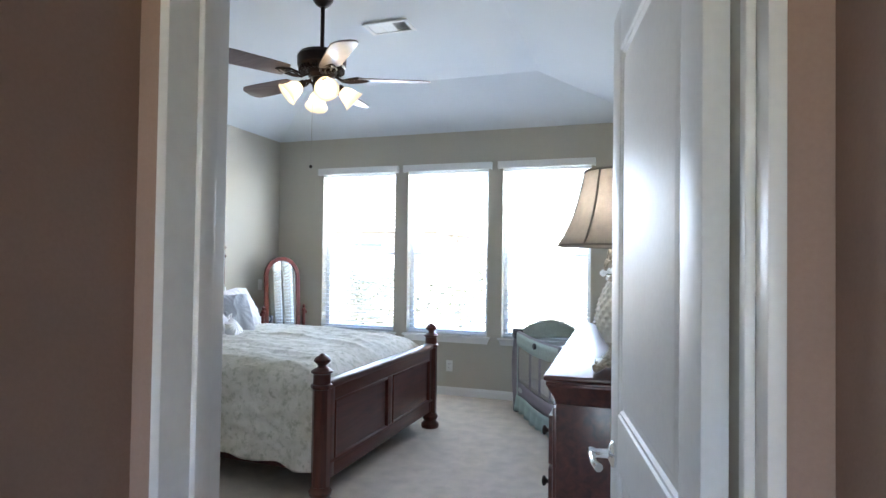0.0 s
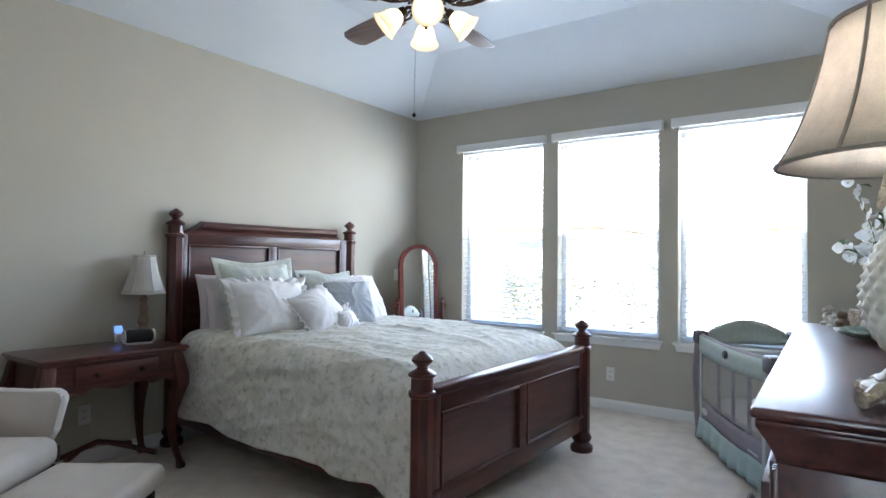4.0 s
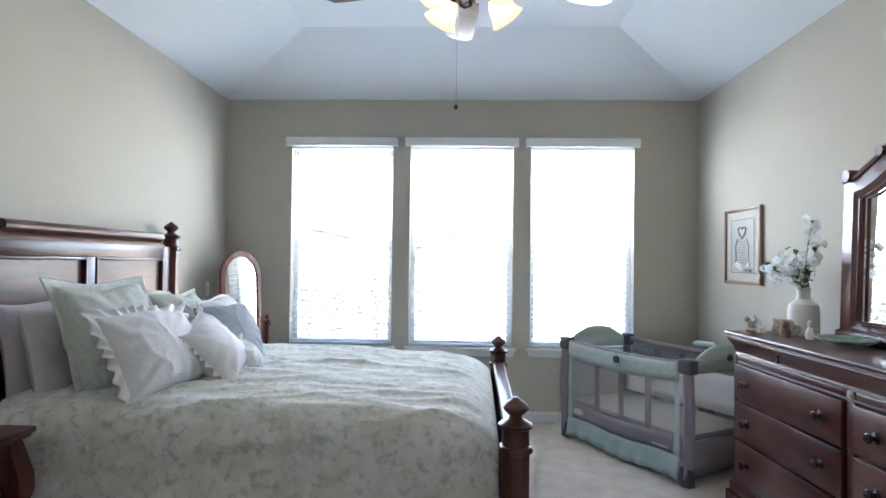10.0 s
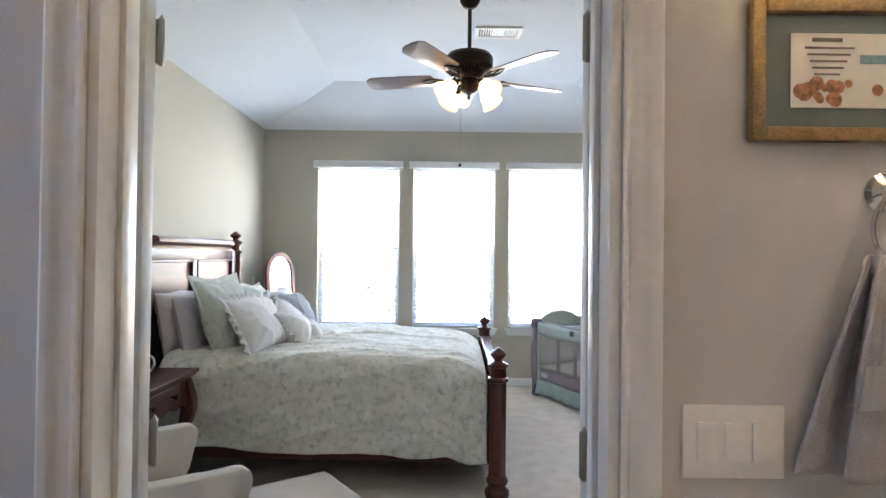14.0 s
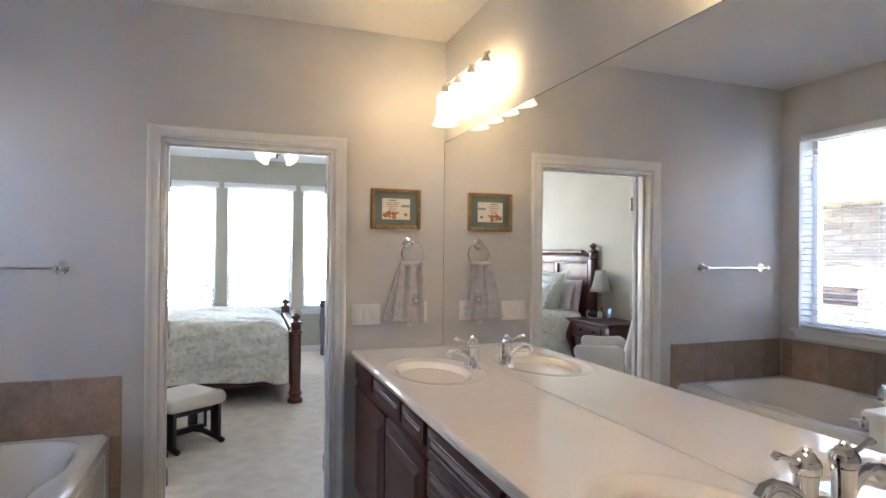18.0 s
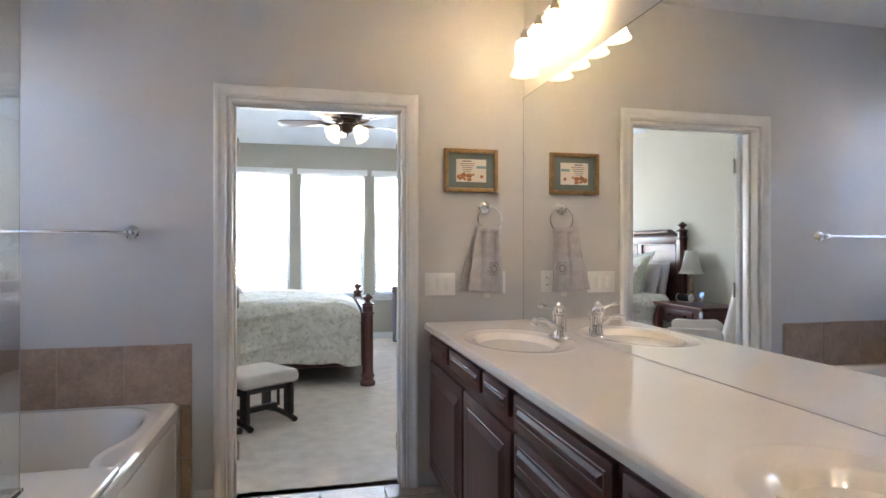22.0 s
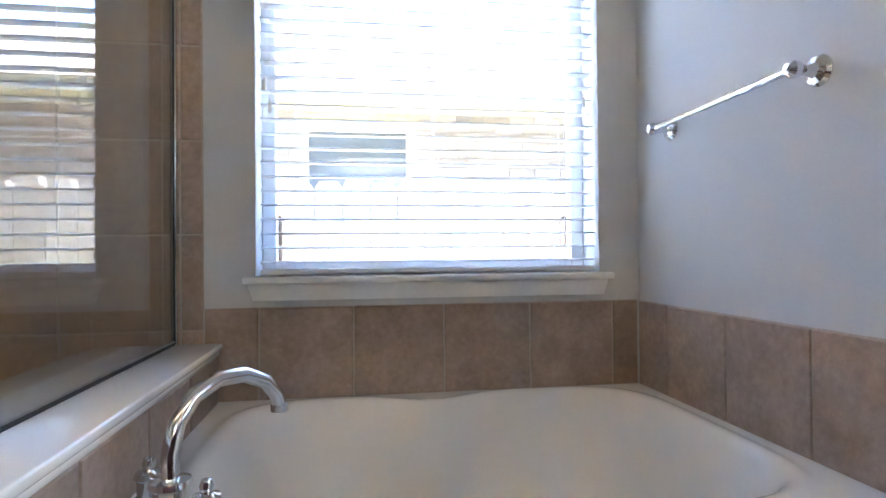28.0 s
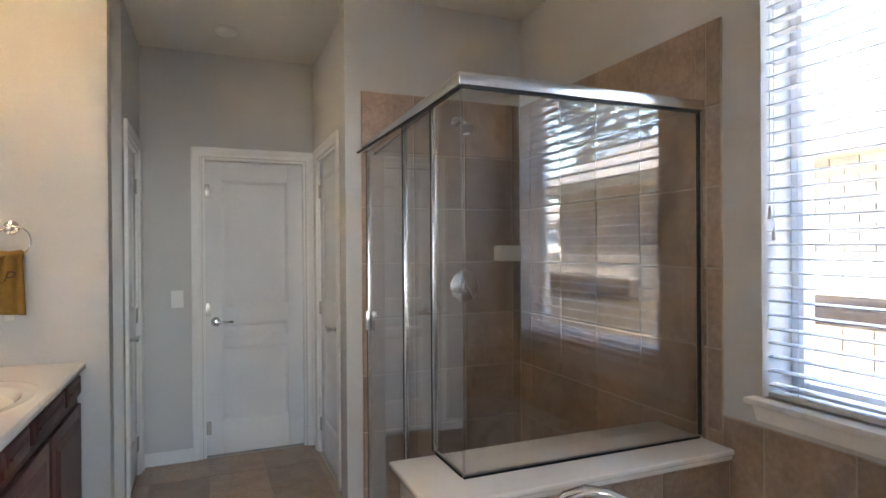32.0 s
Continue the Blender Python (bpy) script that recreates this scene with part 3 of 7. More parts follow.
# ---- cloth and other materials of the bedroom ----
def floral(name, base, second, third, scale=9.0, rough=0.9):
    """Printed cotton: soft blotches of leaves and flowers in faded tones, with a weave."""
    m = mat(name, base, rough, var=0.05, fine=500, bump=0.25, depth=0.0006, spec=0.15)
    nt = m.node_tree
    b = nt.nodes["Principled BSDF"]
    tc = node(m, "ShaderNodeTexCoord")
    n1 = node(m, "ShaderNodeTexNoise", Scale=scale, Detail=4.0, Roughness=0.6, Distortion=0.35)
    n2 = node(m, "ShaderNodeTexNoise", Scale=scale * 2.6, Detail=3.0, Roughness=0.6, Distortion=0.3)
    r1 = nt.nodes.new("ShaderNodeValToRGB")
    r1.color_ramp.elements[0].position, r1.color_ramp.elements[1].position = 0.36, 0.66
    r1.color_ramp.elements[0].color, r1.color_ramp.elements[1].color = (*base, 1), (*second, 1)
    r2 = nt.nodes.new("ShaderNodeValToRGB")
    r2.color_ramp.elements[0].position, r2.color_ramp.elements[1].position = 0.50, 0.70
    r2.color_ramp.elements[0].color, r2.color_ramp.elements[1].color = (0, 0, 0, 1), (1, 1, 1, 1)
    mx = nt.nodes.new("ShaderNodeMix")
    mx.data_type = "RGBA"
    mx.inputs["B"].default_value = (*third, 1)
    mx.inputs[7].default_value = (*third, 1)
    for n in (n1, n2):
        nt.links.new(tc.outputs["Object"], n.inputs["Vector"])
    nt.links.new(n1.outputs["Fac"], r1.inputs[0])
    nt.links.new(n2.outputs["Fac"], r2.inputs[0])
    nt.links.new(r2.outputs[0], mx.inputs[0])
    nt.links.new(r1.outputs[0], mx.inputs[6])
    nt.links.new(mx.outputs[2], b.inputs["Base Color"])
    return m


M_duvet = floral("faded_green_floral_cotton", (0.84, 0.82, 0.77), (0.70, 0.685, 0.61), (0.52, 0.515, 0.44), 10)
M_sham = floral("sage_floral_cotton", (0.64, 0.65, 0.59), (0.56, 0.58, 0.52), (0.48, 0.51, 0.46), 16)
M_white = mat("white_cotton", (0.84, 0.82, 0.81), 0.9, var=0.04, scale=8, fine=400, bump=0.3, depth=0.0008, spec=0.15)
M_pinkw = mat("pale_blush_cotton", (0.66, 0.60, 0.60), 0.9, var=0.05, scale=8, fine=400, bump=0.3, depth=0.0008, spec=0.15)
M_grey = mat("blue_grey_cotton", (0.43, 0.45, 0.48), 0.9, var=0.06, scale=8, fine=400, bump=0.3, depth=0.0008, spec=0.15)


def creased(m, scale=16.0, depth=0.006):
    """Adds soft creases to a cloth's relief."""
    nt = m.node_tree
    b = nt.nodes["Principled BSDF"]
    tc, n = node(m, "ShaderNodeTexCoord"), node(m, "ShaderNodeTexNoise", Scale=scale, Detail=3.0, Roughness=0.55, Distortion=1.2)
    bp = node(m, "ShaderNodeBump", Strength=0.55, Distance=depth)
    nt.links.new(tc.outputs["Object"], n.inputs["Vector"])
    nt.links.new(n.outputs["Fac"], bp.inputs["Height"])
    if b.inputs["Normal"].links:
        nt.links.new(b.inputs["Normal"].links[0].from_socket, bp.inputs["Normal"])
    nt.links.new(bp.outputs[0], b.inputs["Normal"])


for m_ in (M_duvet, M_sham, M_white, M_pinkw, M_grey):
    creased(m_)
M_under = mat("dark_bed_skirt", (0.05, 0.025, 0.022), 0.9, var=0.2)
M_linen = mat("natural_linen_shade", (0.72, 0.67, 0.60), 0.95, var=0.18, scale=30, fine=260, bump=0.5, depth=0.001, spec=0.1)
through_light(M_linen, (0.70, 0.64, 0.56), 0.5)
M_shadew = mat("ivory_fabric_shade", (0.74, 0.71, 0.66), 0.9, var=0.04, fine=300, bump=0.3)
through_light(M_shadew, (0.7, 0.66, 0.6), 0.35)
M_ivory = mat("ivory_glazed_ceramic", (0.70, 0.68, 0.62), 0.35, var=0.05, bump=0.05)
M_antique = mat("antiqued_cream_resin", (0.46, 0.40, 0.31), 0.5, var=0.45, scale=25, fine=90, bump=0.3)
M_browntan = mat("carved_tan_resin", (0.24, 0.16, 0.10), 0.55, var=0.4, scale=25, fine=90, bump=0.3)
M_cushion = mat("cream_microfibre", (0.60, 0.545, 0.49), 0.95, var=0.06, scale=10, fine=300, bump=0.3, spec=0.1)
M_petal = mat("white_silk_petal", (0.86, 0.86, 0.84), 0.8, var=0.03, bump=0)
through_light(M_petal, (0.8, 0.8, 0.78), 0.5)
M_leafm = mat("green_silk_leaf", (0.10, 0.17, 0.06), 0.6, var=0.25, bump=0)
M_gold = mat("worn_gilt_wood", (0.33, 0.21, 0.09), 0.45, 0.35, var=0.3, scale=40, fine=200, bump=0.5, depth=0.002)
M_paper = mat("cream_paper", (0.74, 0.71, 0.64), 0.85, var=0.03, bump=0.05)
M_ink = mat("brown_ink", (0.20, 0.16, 0.13), 0.8, var=0.1, bump=0)
M_screen = glow("blue_lit_screen", (0.12, 0.25, 0.9), 0.12, (0.05, 0.06, 0.1))

# ---- bed ----
bed = thing("bed", "dark cherry four-post panel bed with a rolled headboard", "bed", at(-3.70, 3.90, 0) @ rz(-1.5))


def post_profile(h):
    r = 0.052
    p = [(0.0, 0.0), (0.070, 0.0), (0.074, 0.015), (0.072, 0.035), (0.056, 0.05), (0.050, 0.06), (0.063, 0.08), (0.066, 0.095), (0.056, 0.11), (r, 0.125)]
    p += [(r, h - 0.20), (r + 0.009, h - 0.195), (r + 0.012, h - 0.185), (r + 0.009, h - 0.175), (r - 0.002, h - 0.17), (r - 0.004, h - 0.115),
          (r + 0.008, h - 0.108), (r + 0.010, h - 0.098), (r - 0.002, h - 0.090), (0.026, h - 0.078), (0.023, h - 0.068), (0.034, h - 0.058),
          (0.046, h - 0.046), (0.047, h - 0.036), (0.036, h - 0.022), (0.018, h - 0.012), (0.012, h - 0.004), (0.0, h)]
    return p


def bed_post(x, y, h):
    """An eight-sided post with turned rings and a turned finial."""
    p = post_profile(h)
    k = next(i for i, q in enumerate(p) if q[1] > h - 0.16)
    sh = lathe(p[9:k], 8, m=at(x, y, 0) @ rz(22.5))
    post = part("post", sh, M_wood, bed)
    part("post_foot", lathe(p[:10], 24, m=at(x, y, 0)), M_wood, post)
    part("finial", lathe([(0.0, p[k - 1][1])] + p[k - 1:], 28, m=at(x, y, 0)), M_wood, post)


for x, y, h in ((0.0, -0.775, 1.585), (0.0, 0.835, 1.59), (2.215, -0.865, 0.862), (2.215, 0.835, 0.866)):
    bed_post(x, y, h)


def framed_panels(x, x1, y0, y1, z0, z1, name, top=0.10, bot=0.10, side=0.06, mid=0.07):
    """A two-panel frame in a plane of constant x, with mouldings and recessed fields."""
    bm = bmesh.new()
    box(x, y0, z0, x1, y0 + side, z1, 0.004, bm)
    box(x, y1 - side, z0, x1, y1, z1, 0.004, bm)
    ym = (y0 + y1) / 2
    box(x, ym - mid / 2, z0 + bot, x1, ym + mid / 2, z1 - top, 0.004, bm)
    box(x, y0 + side, z0, x1, y1 - side, z0 + bot, 0.004, bm)
    box(x, y0 + side, z1 - top, x1, y1 - side, z1, 0.004, bm)
    part(name + "_frame", bm, M_woody, bed)
    for a, b in ((y0 + side, ym - mid / 2), (ym + mid / 2, y1 - side)):
        d = (x1 - x)
        fd = part("panel", box(x + d * 0.35, a, z0 + bot, x + d * 0.6, b, z1 - top), M_woody, bed)
        for c0, c1 in ((a, a + 0.016), (b - 0.016, b)):
            part("panel_moulding", box(x + d * 0.5, c0, z0 + bot, x1 + 0.006, c1, z1 - top, 0.005), M_wood, fd)
        for e0, e1 in ((z0 + bot, z0 + bot + 0.016), (z1 - top - 0.016, z1 - top)):
            part("panel_moulding", box(x + d * 0.5, a + 0.016, e0, x1 + 0.006, b - 0.016, e1, 0.005), M_woody, fd)


framed_panels(-0.02, 0.025, -0.775, 0.78, 0.35, 1.418, "headboard", top=0.075, side=0.075)
framed_panels(2.195, 2.237, -0.815, 0.815, 0.14, 0.665, "footboard", top=0.085, bot=0.085)
cap = bmesh.new()
box(2.180, -0.815, 0.655, 2.252, 0.815, 0.70, 0.015, cap, 3)
box(2.190, -0.815, 0.225, 2.245, 0.815, 0.245, 0.008, cap)
part("footboard_cap", cap, M_woody, bed)
# rolled top of the headboard
prof = [(-0.015, 1.414), (0.022, 1.414), (0.024, 1.425), (0.028, 1.437), (0.036, 1.447), (0.049, 1.452), (0.064, 1.456), (0.074, 1.466), (0.076, 1.480), (0.070, 1.493), (0.057, 1.502), (0.040, 1.504), (0.020, 1.500), (0.002, 1.488), (-0.010, 1.465), (-0.015, 1.44)]
rl = bmesh.new()
rows_ = []
for side in (-1, 1):
    rows_.append([rl.verts.new((px, side * (0.745 - 0.125 * math.sin(math.pi / 2 * min(1, max(0, (pz - 1.414) / 0.055)))), pz)) for px, pz in prof])
k_ = len(prof)
for i in range(k_):
    rl.faces.new((rows_[0][i], rows_[0][(i + 1) % k_], rows_[1][(i + 1) % k_], rows_[1][i]))
rl.faces.new(rows_[0][::-1])
rl.faces.new(rows_[1])
part("headboard_roll", rl, M_woody, bed)
for y in (-0.80, 0.80):
    part("side_rail", box(0.03, y - 0.02, 0.17, 2.17, y + 0.02, 0.37, 0.006), M_woodx, bed)
part("box_spring", box(0.05, -0.76, 0.30, 2.13, 0.76, 0.52, 0.03), M_under, bed)
mattress = tagged(part("mattress", box(-3.62, 3.17, 0.50, -1.60, 4.60, 0.66, 0.05, seg=3), M_white), "white mattress under the duvet on the bed", "mattress")


def fold(x, y, s, amp):
    return amp * (noise.noise(Vector((x * s, y * s, 3.1))) + 0.5 * noise.noise(Vector((x * s * 2.3, y * s * 2.1, 7.7))))


def duvet_point(u, v):
    """u from head to foot, v from the south hem over the bed to the north hem."""
    hw, r = 0.845, 0.13
    x = 0.20 + 1.955 * u
    top = 0.765 - 0.02 * u + 0.03 * math.exp(-((u - 0.55) / 0.3) ** 2)
    hem = 0.232 + 0.014 * math.sin(5 * u + 1.0) + 0.006 * math.sin(13 * u) - 0.045 * min(1, max(0, (u - 0.88) / 0.06))
    drop = top - r - hem
    L = [drop, r * math.pi / 2, 2 * (hw - r), r * math.pi / 2, drop]
    c = v * sum(L) - sum(L) / 2          # distance over the cloth from the middle line
    side, e = (-1 if c < 0 else 1), abs(c)
    flat = hw - r
    if e < flat:
        p, n = Vector((x, c, top + 0.02 * (1 - (c / flat) ** 2))), Vector((0, 0, 1))
        w = 0.0
    elif e < flat + L[1]:
        a = (e - flat) / r
        n = Vector((0, side * math.sin(a), math.cos(a)))
        p = Vector((x, side * flat, top - r)) + n * r
        w = 0.0
    else:
        k = (e - flat - L[1]) / drop
        n = Vector((0, side, 0))
        p = Vector((x, side * (hw + 0.02 * k), top - r - k * drop))
        w = k
    ends = min(1, 8 * u, 8 * (1 - u))
    d = fold(x, c, 1.8, 0.012) + fold(x + 3, c, 6.5, 0.0035)
    for k, (sx, sc, amp) in enumerate(((0.9, 3.1, 0.013), (1.6, 4.6, 0.009), (-1.3, 5.2, 0.007), (2.4, 8.0, 0.004))):
        q = noise.noise(Vector((x * sx + c * 0.8 + 3.7 * k, c * sc - x * 1.1 * sx, 5.5 * k + 0.3)))
        d += amp * (1 - min(1, abs(3.2 * q))) ** 2 * ends
    d += 0.020 * math.sin(u * 21 + 2 * math.sin(u * 7) + side) * w ** 1.2
    p += n * d
    if u > 0.90:
        q = (u - 0.90) / 0.10
        p.z -= (p.z - hem) / (top - hem) * 0.09 * q ** 2.2
        p.y *= 1 - 0.02 * q
    return p


db = grid(130, 190, duvet_point)
duvet = part("duvet", db, M_duvet)
duvet.matrix_basis = bed.matrix_basis.copy()
md = duvet.modifiers.new("cloth", "SOLIDIFY")
md.thickness, md.offset = 0.012, 0
tagged(duvet, "faded green floral duvet draped over the bed, slightly rumpled", "duvet")


def pillow_mesh(w, h, t, seed, flange=0.0, ruffle=0.0, n=44):
    """A stuffed cushion in the local x-z plane, thickness along y; flange or ruffle round it."""
    bm = bmesh.new()

    def face(side):
        def f(u, v):
            a, b = 2 * u - 1, 2 * v - 1
            ea, eb = 1 - abs(a) ** 2.4, 1 - abs(b) ** 2.4
            puff = t * max(0.0, ea * eb) ** 0.52
            pin = 1 - 0.07 * (abs(a) ** 2) * (1 - b * b)
            pinb = 1 - 0.07 * (abs(b) ** 2) * (1 - a * a)
            x, z = a * w / 2 * pin, b * h / 2 * pinb
            z += (0.010 * math.sin(2.3 * a + seed) + 0.006 * math.sin(5.1 * a + 2 * seed)) * max(0, b)
            soft = min(1, ea * eb * 3)
            y = side * puff + 0.018 * noise.noise(Vector((x * 4 + seed, z * 4, side * 2.0))) * soft
            ang, rad = math.atan2(b, a), min(1.0, math.hypot(a, b))
            y += side * 0.0045 * math.sin(ang * 14 + 3 * noise.noise(Vector((a * 2, b * 2, seed)))) * rad ** 2 * soft
            y += side * 0.006 * (1 - abs(2 * noise.noise(Vector((x * 6 + z * 3, z * 5 - x * 2, seed + 9))))) ** 4 * soft
            return Vector((x, y, z))
        return f
    grid(n, n, face(1), bm)
    grid(n, n, face(-1), bm)
    bmesh.ops.remove_doubles(bm, verts=bm.verts, dist=0.0005)
    edge = bmesh.new()
    if flange or ruffle:
        k = 320 if ruffle else 80
        ww = flange or ruffle

        def rim(u, v):
            ang = 2 * math.pi * u
            c, s = math.cos(ang), math.sin(ang)
            m_ = max(abs(c), abs(s))
            a, b = c / m_, s / m_
            pin = 1 - 0.07 * (abs(a) ** 2) * (1 - b * b)
            pinb = 1 - 0.07 * (abs(b) ** 2) * (1 - a * a)
            grow = 0.97 + v * 2 * ww / w
            y = (0.013 * math.sin(u * 190 + 1.6 * math.sin(u * 29)) * v if ruffle else 0.007 * math.sin(u * 40 + seed) * v)
            ex = (0.0025 * math.sin(u * 30 * 2 * math.pi) * v * 2 / w if ruffle else 0)
            z = b * h / 2 * pinb * (grow + ex) + (0.010 * math.sin(2.3 * a + seed) + 0.006 * math.sin(5.1 * a + 2 * seed)) * max(0, b)
            return Vector((a * w / 2 * pin * (grow + ex), y, z))
        grid(k, 4, rim, edge)
    return bm, edge


def pillow(name, label, w, h, t, m, material, seed, flange=0.0, ruffle=0.0, buttons=()):
    bm, edge = pillow_mesh(w, h, t, seed, flange, ruffle)
    ob = tagged(part(name, bm, material), label, "pillow")
    ob.matrix_basis = bed.matrix_basis @ m
    if len(edge.verts):
        e = part("ruffle" if ruffle else "flange", edge, material, ob)
        sm = e.modifiers.new("cloth", "SOLIDIFY")
        sm.thickness = 0.003
    else:
        edge.free()
    for bx, bz in buttons:
        part("button", lathe([(0.0, 0.0), (0.014, 0.0), (0.016, 0.004), (0.012, 0.009), (0.0, 0.010)], 12, m=at(bx, t * 0.86, bz) @ rx(-90)), M_grey, ob)
    return ob


def lean(x, y, z, back, yaw=0, roll=0):
    """A cushion that faces the foot of the bed, leaning back."""
    return at(x, y, z) @ rz(-90 + yaw) @ rx(back) @ ry(roll)


pillow("pillow", "pale blush sleeping pillow propped against the headboard", 0.66, 0.43, 0.075, lean(0.115, -0.35, 0.925, 9), M_pinkw, 1)
pillow("pillow", "pale blush sleeping pillow propped against the headboard", 0.66, 0.43, 0.08, lean(0.235, -0.37, 0.92, 13, 2), M_pinkw, 2)
pillow("pillow", "pale blush sleeping pillow propped against the headboard", 0.66, 0.40, 0.075, lean(0.12, 0.36, 0.92, 10), M_pinkw, 3)
pillow("pillow", "white sleeping pillow propped against the headboard", 0.66, 0.39, 0.075, lean(0.24, 0.38, 0.92, 14), M_white, 4)
pillow("sham_pillow", "sage floral square sham with a flange edge, leaning back", 0.51, 0.53, 0.10, lean(0.435, -0.41, 0.965, 20, -8, 1), M_sham, 5, flange=0.045)
pillow("sham_pillow", "sage floral square sham leaning back on the bed", 0.52, 0.44, 0.10, lean(0.435, 0.235, 0.94, 24, 3, -1), M_sham, 6, flange=0.035)
pillow("ruffled_pillow", "white cotton cushion with a deep ruffle, leaning back", 0.49, 0.38, 0.10, lean(0.68, -0.495, 0.935, 30, -11, 1), M_white, 7, ruffle=0.055)
pillow("embroidered_pillow", "white embroidered cotton cushion, leaning back", 0.46, 0.39, 0.095, lean(0.62, 0.36, 0.935, 26, 2, 3), M_white, 8, flange=0.02)
pillow("button_cushion", "blue-grey tufted cushion with three buttons", 0.38, 0.37, 0.085, lean(0.735, 0.135, 0.93, 33, -18, -4), M_grey, 9, buttons=((0, 0), (-0.085, 0.04), (0.085, -0.03)))
pillow("scalloped_cushion", "white cushion with a lace edge, tipped back on the others", 0.40, 0.34, 0.095, lean(0.815, -0.225, 0.905, 41, 4, 12), M_white, 10, ruffle=0.028)
pillow("small_cushion", "small white gathered cushion with a frilled edge", 0.19, 0.17, 0.06, lean(0.925, -0.085, 0.84, 38, 4, 10), M_white, 11, ruffle=0.035)


# ---- writing table beside the bed ----
def cabriole(h, bm, m):
    """A curved leg: knee, ankle and pad foot, square in section."""
    prof = [(0.030, 0.0, 0.020), (0.034, 0.02, 0.022), (0.024, 0.05, 0.016), (0.006, 0.12, 0.017), (-0.008, 0.22, 0.020), (-0.004, 0.34, 0.026),
            (0.014, 0.44, 0.034), (0.026, 0.50, 0.040), (0.022, 0.56, 0.042), (0.004, h - 0.03, 0.036), (0.0, h, 0.032)]
    b = bmesh.new()
    rings = []
    for o, z, r in prof:
        c = (o, o)
        rings.append([b.verts.new((c[0] + r * math.cos(a) * (1.25 if k % 2 else 1), c[1] + r * math.sin(a) * (1.25 if k % 2 else 1), z)) for k, a in enumerate([i * math.pi / 4 for i in range(8)])])
    for p, q in zip(rings, rings[1:]):
        for i in range(8):
            b.faces.new((p[i], p[(i + 1) % 8], q[(i + 1) % 8], q[i]))
    b.faces.new(rings[0][::-1])
    b.faces.new(rings[-1])
    return join(bm, b, m)


table = thing("writing_table", "dark cherry writing table with curved cabriole legs beside the bed", "table", at(-3.50, 2.56, 0))
TX, TY, TZ = 0.245, 0.39, 0.73
tb = bmesh.new()
box(-TX, -TY, TZ - 0.022, TX + 0.02, TY, TZ, 0.008, tb, 3)
box(-TX + 0.008, -TY + 0.01, TZ - 0.036, TX + 0.008, TY - 0.01, TZ - 0.022, 0.005, tb)
part("tabletop", tb, M_woody, table)
ap_ = [(-TY + 0.05, TZ - 0.036), (TY - 0.05, TZ - 0.036), (TY - 0.05, TZ - 0.21), (TY - 0.14, TZ - 0.185), (TY - 0.20, TZ - 0.20), (TY - 0.26, TZ - 0.175), (0, TZ - 0.195), (-TY + 0.26, TZ - 0.175), (-TY + 0.20, TZ - 0.20), (-TY + 0.14, TZ - 0.185), (-TY + 0.05, TZ - 0.21)]
part("apron_front", prism(ap_, TX - 0.045, TX - 0.022, m=XY2YZ), M_woody, table)
part("apron_back", prism(ap_, -TX + 0.01, -TX + 0.03, m=XY2YZ), M_woody, table)
for y in (-TY + 0.04, TY - 0.055):
    part("apron_side", box(-TX + 0.03, y, TZ - 0.19, TX - 0.045, y + 0.018, TZ - 0.036, 0.002), M_woodx, table)
part("drawer", box(TX - 0.024, -0.22, TZ - 0.155, TX - 0.012, 0.22, TZ - 0.055, 0.005), M_woody, table)
for y in (-0.12, 0.12):
    part("knob", lathe([(0.0, 0.0), (0.007, 0.0), (0.006, 0.012), (0.014, 0.02), (0.012, 0.028), (0.0, 0.031)], 14, m=at(TX - 0.012, y, TZ - 0.105) @ ry(90)), M_bronze, table)
for sx, sy, a in ((1, 1, 0), (-1, 1, 90), (-1, -1, 180), (1, -1, 270)):
    part("leg", cabriole(TZ - 0.03, None, at(sx * (TX - 0.05), sy * (TY - 0.055), 0) @ rz(a)), M_wood, table)
st_ = bmesh.new()
tube([(0.15, -0.26, 0.10), (0.02, -0.18, 0.13), (-0.03, -0.08, 0.17), (0.0, 0.0, 0.20), (-0.03, 0.08, 0.17), (0.02, 0.18, 0.13), (0.15, 0.26, 0.10)], 0.016, 8, st_)
tube([(-0.16, -0.26, 0.10), (-0.06, -0.16, 0.14), (0.0, 0.0, 0.20), (-0.06, 0.16, 0.14), (-0.16, 0.26, 0.10)], 0.015, 8, st_)
part("stretcher", st_, M_wood, table)

# bedside lamp, dock and player
def shade_mesh(r0, r1, h, n=6, flare=0.25, seg=8):
    """A panelled bell shade: wide at the bottom, open at both ends."""
    def f(u, v):
        a = 2 * math.pi * u
        t = 1 - v
        r = r1 + (r0 - r1) * ((1 - flare) * t + flare * t ** 3)
        k = math.pi / n
        c = math.cos(k) / math.cos((a % (2 * k)) - k)
        r *= 0.35 * c + 0.65
        return Vector((r * math.cos(a), r * math.sin(a), h * v))
    return grid(n * 8, seg, f, closed_u=True)


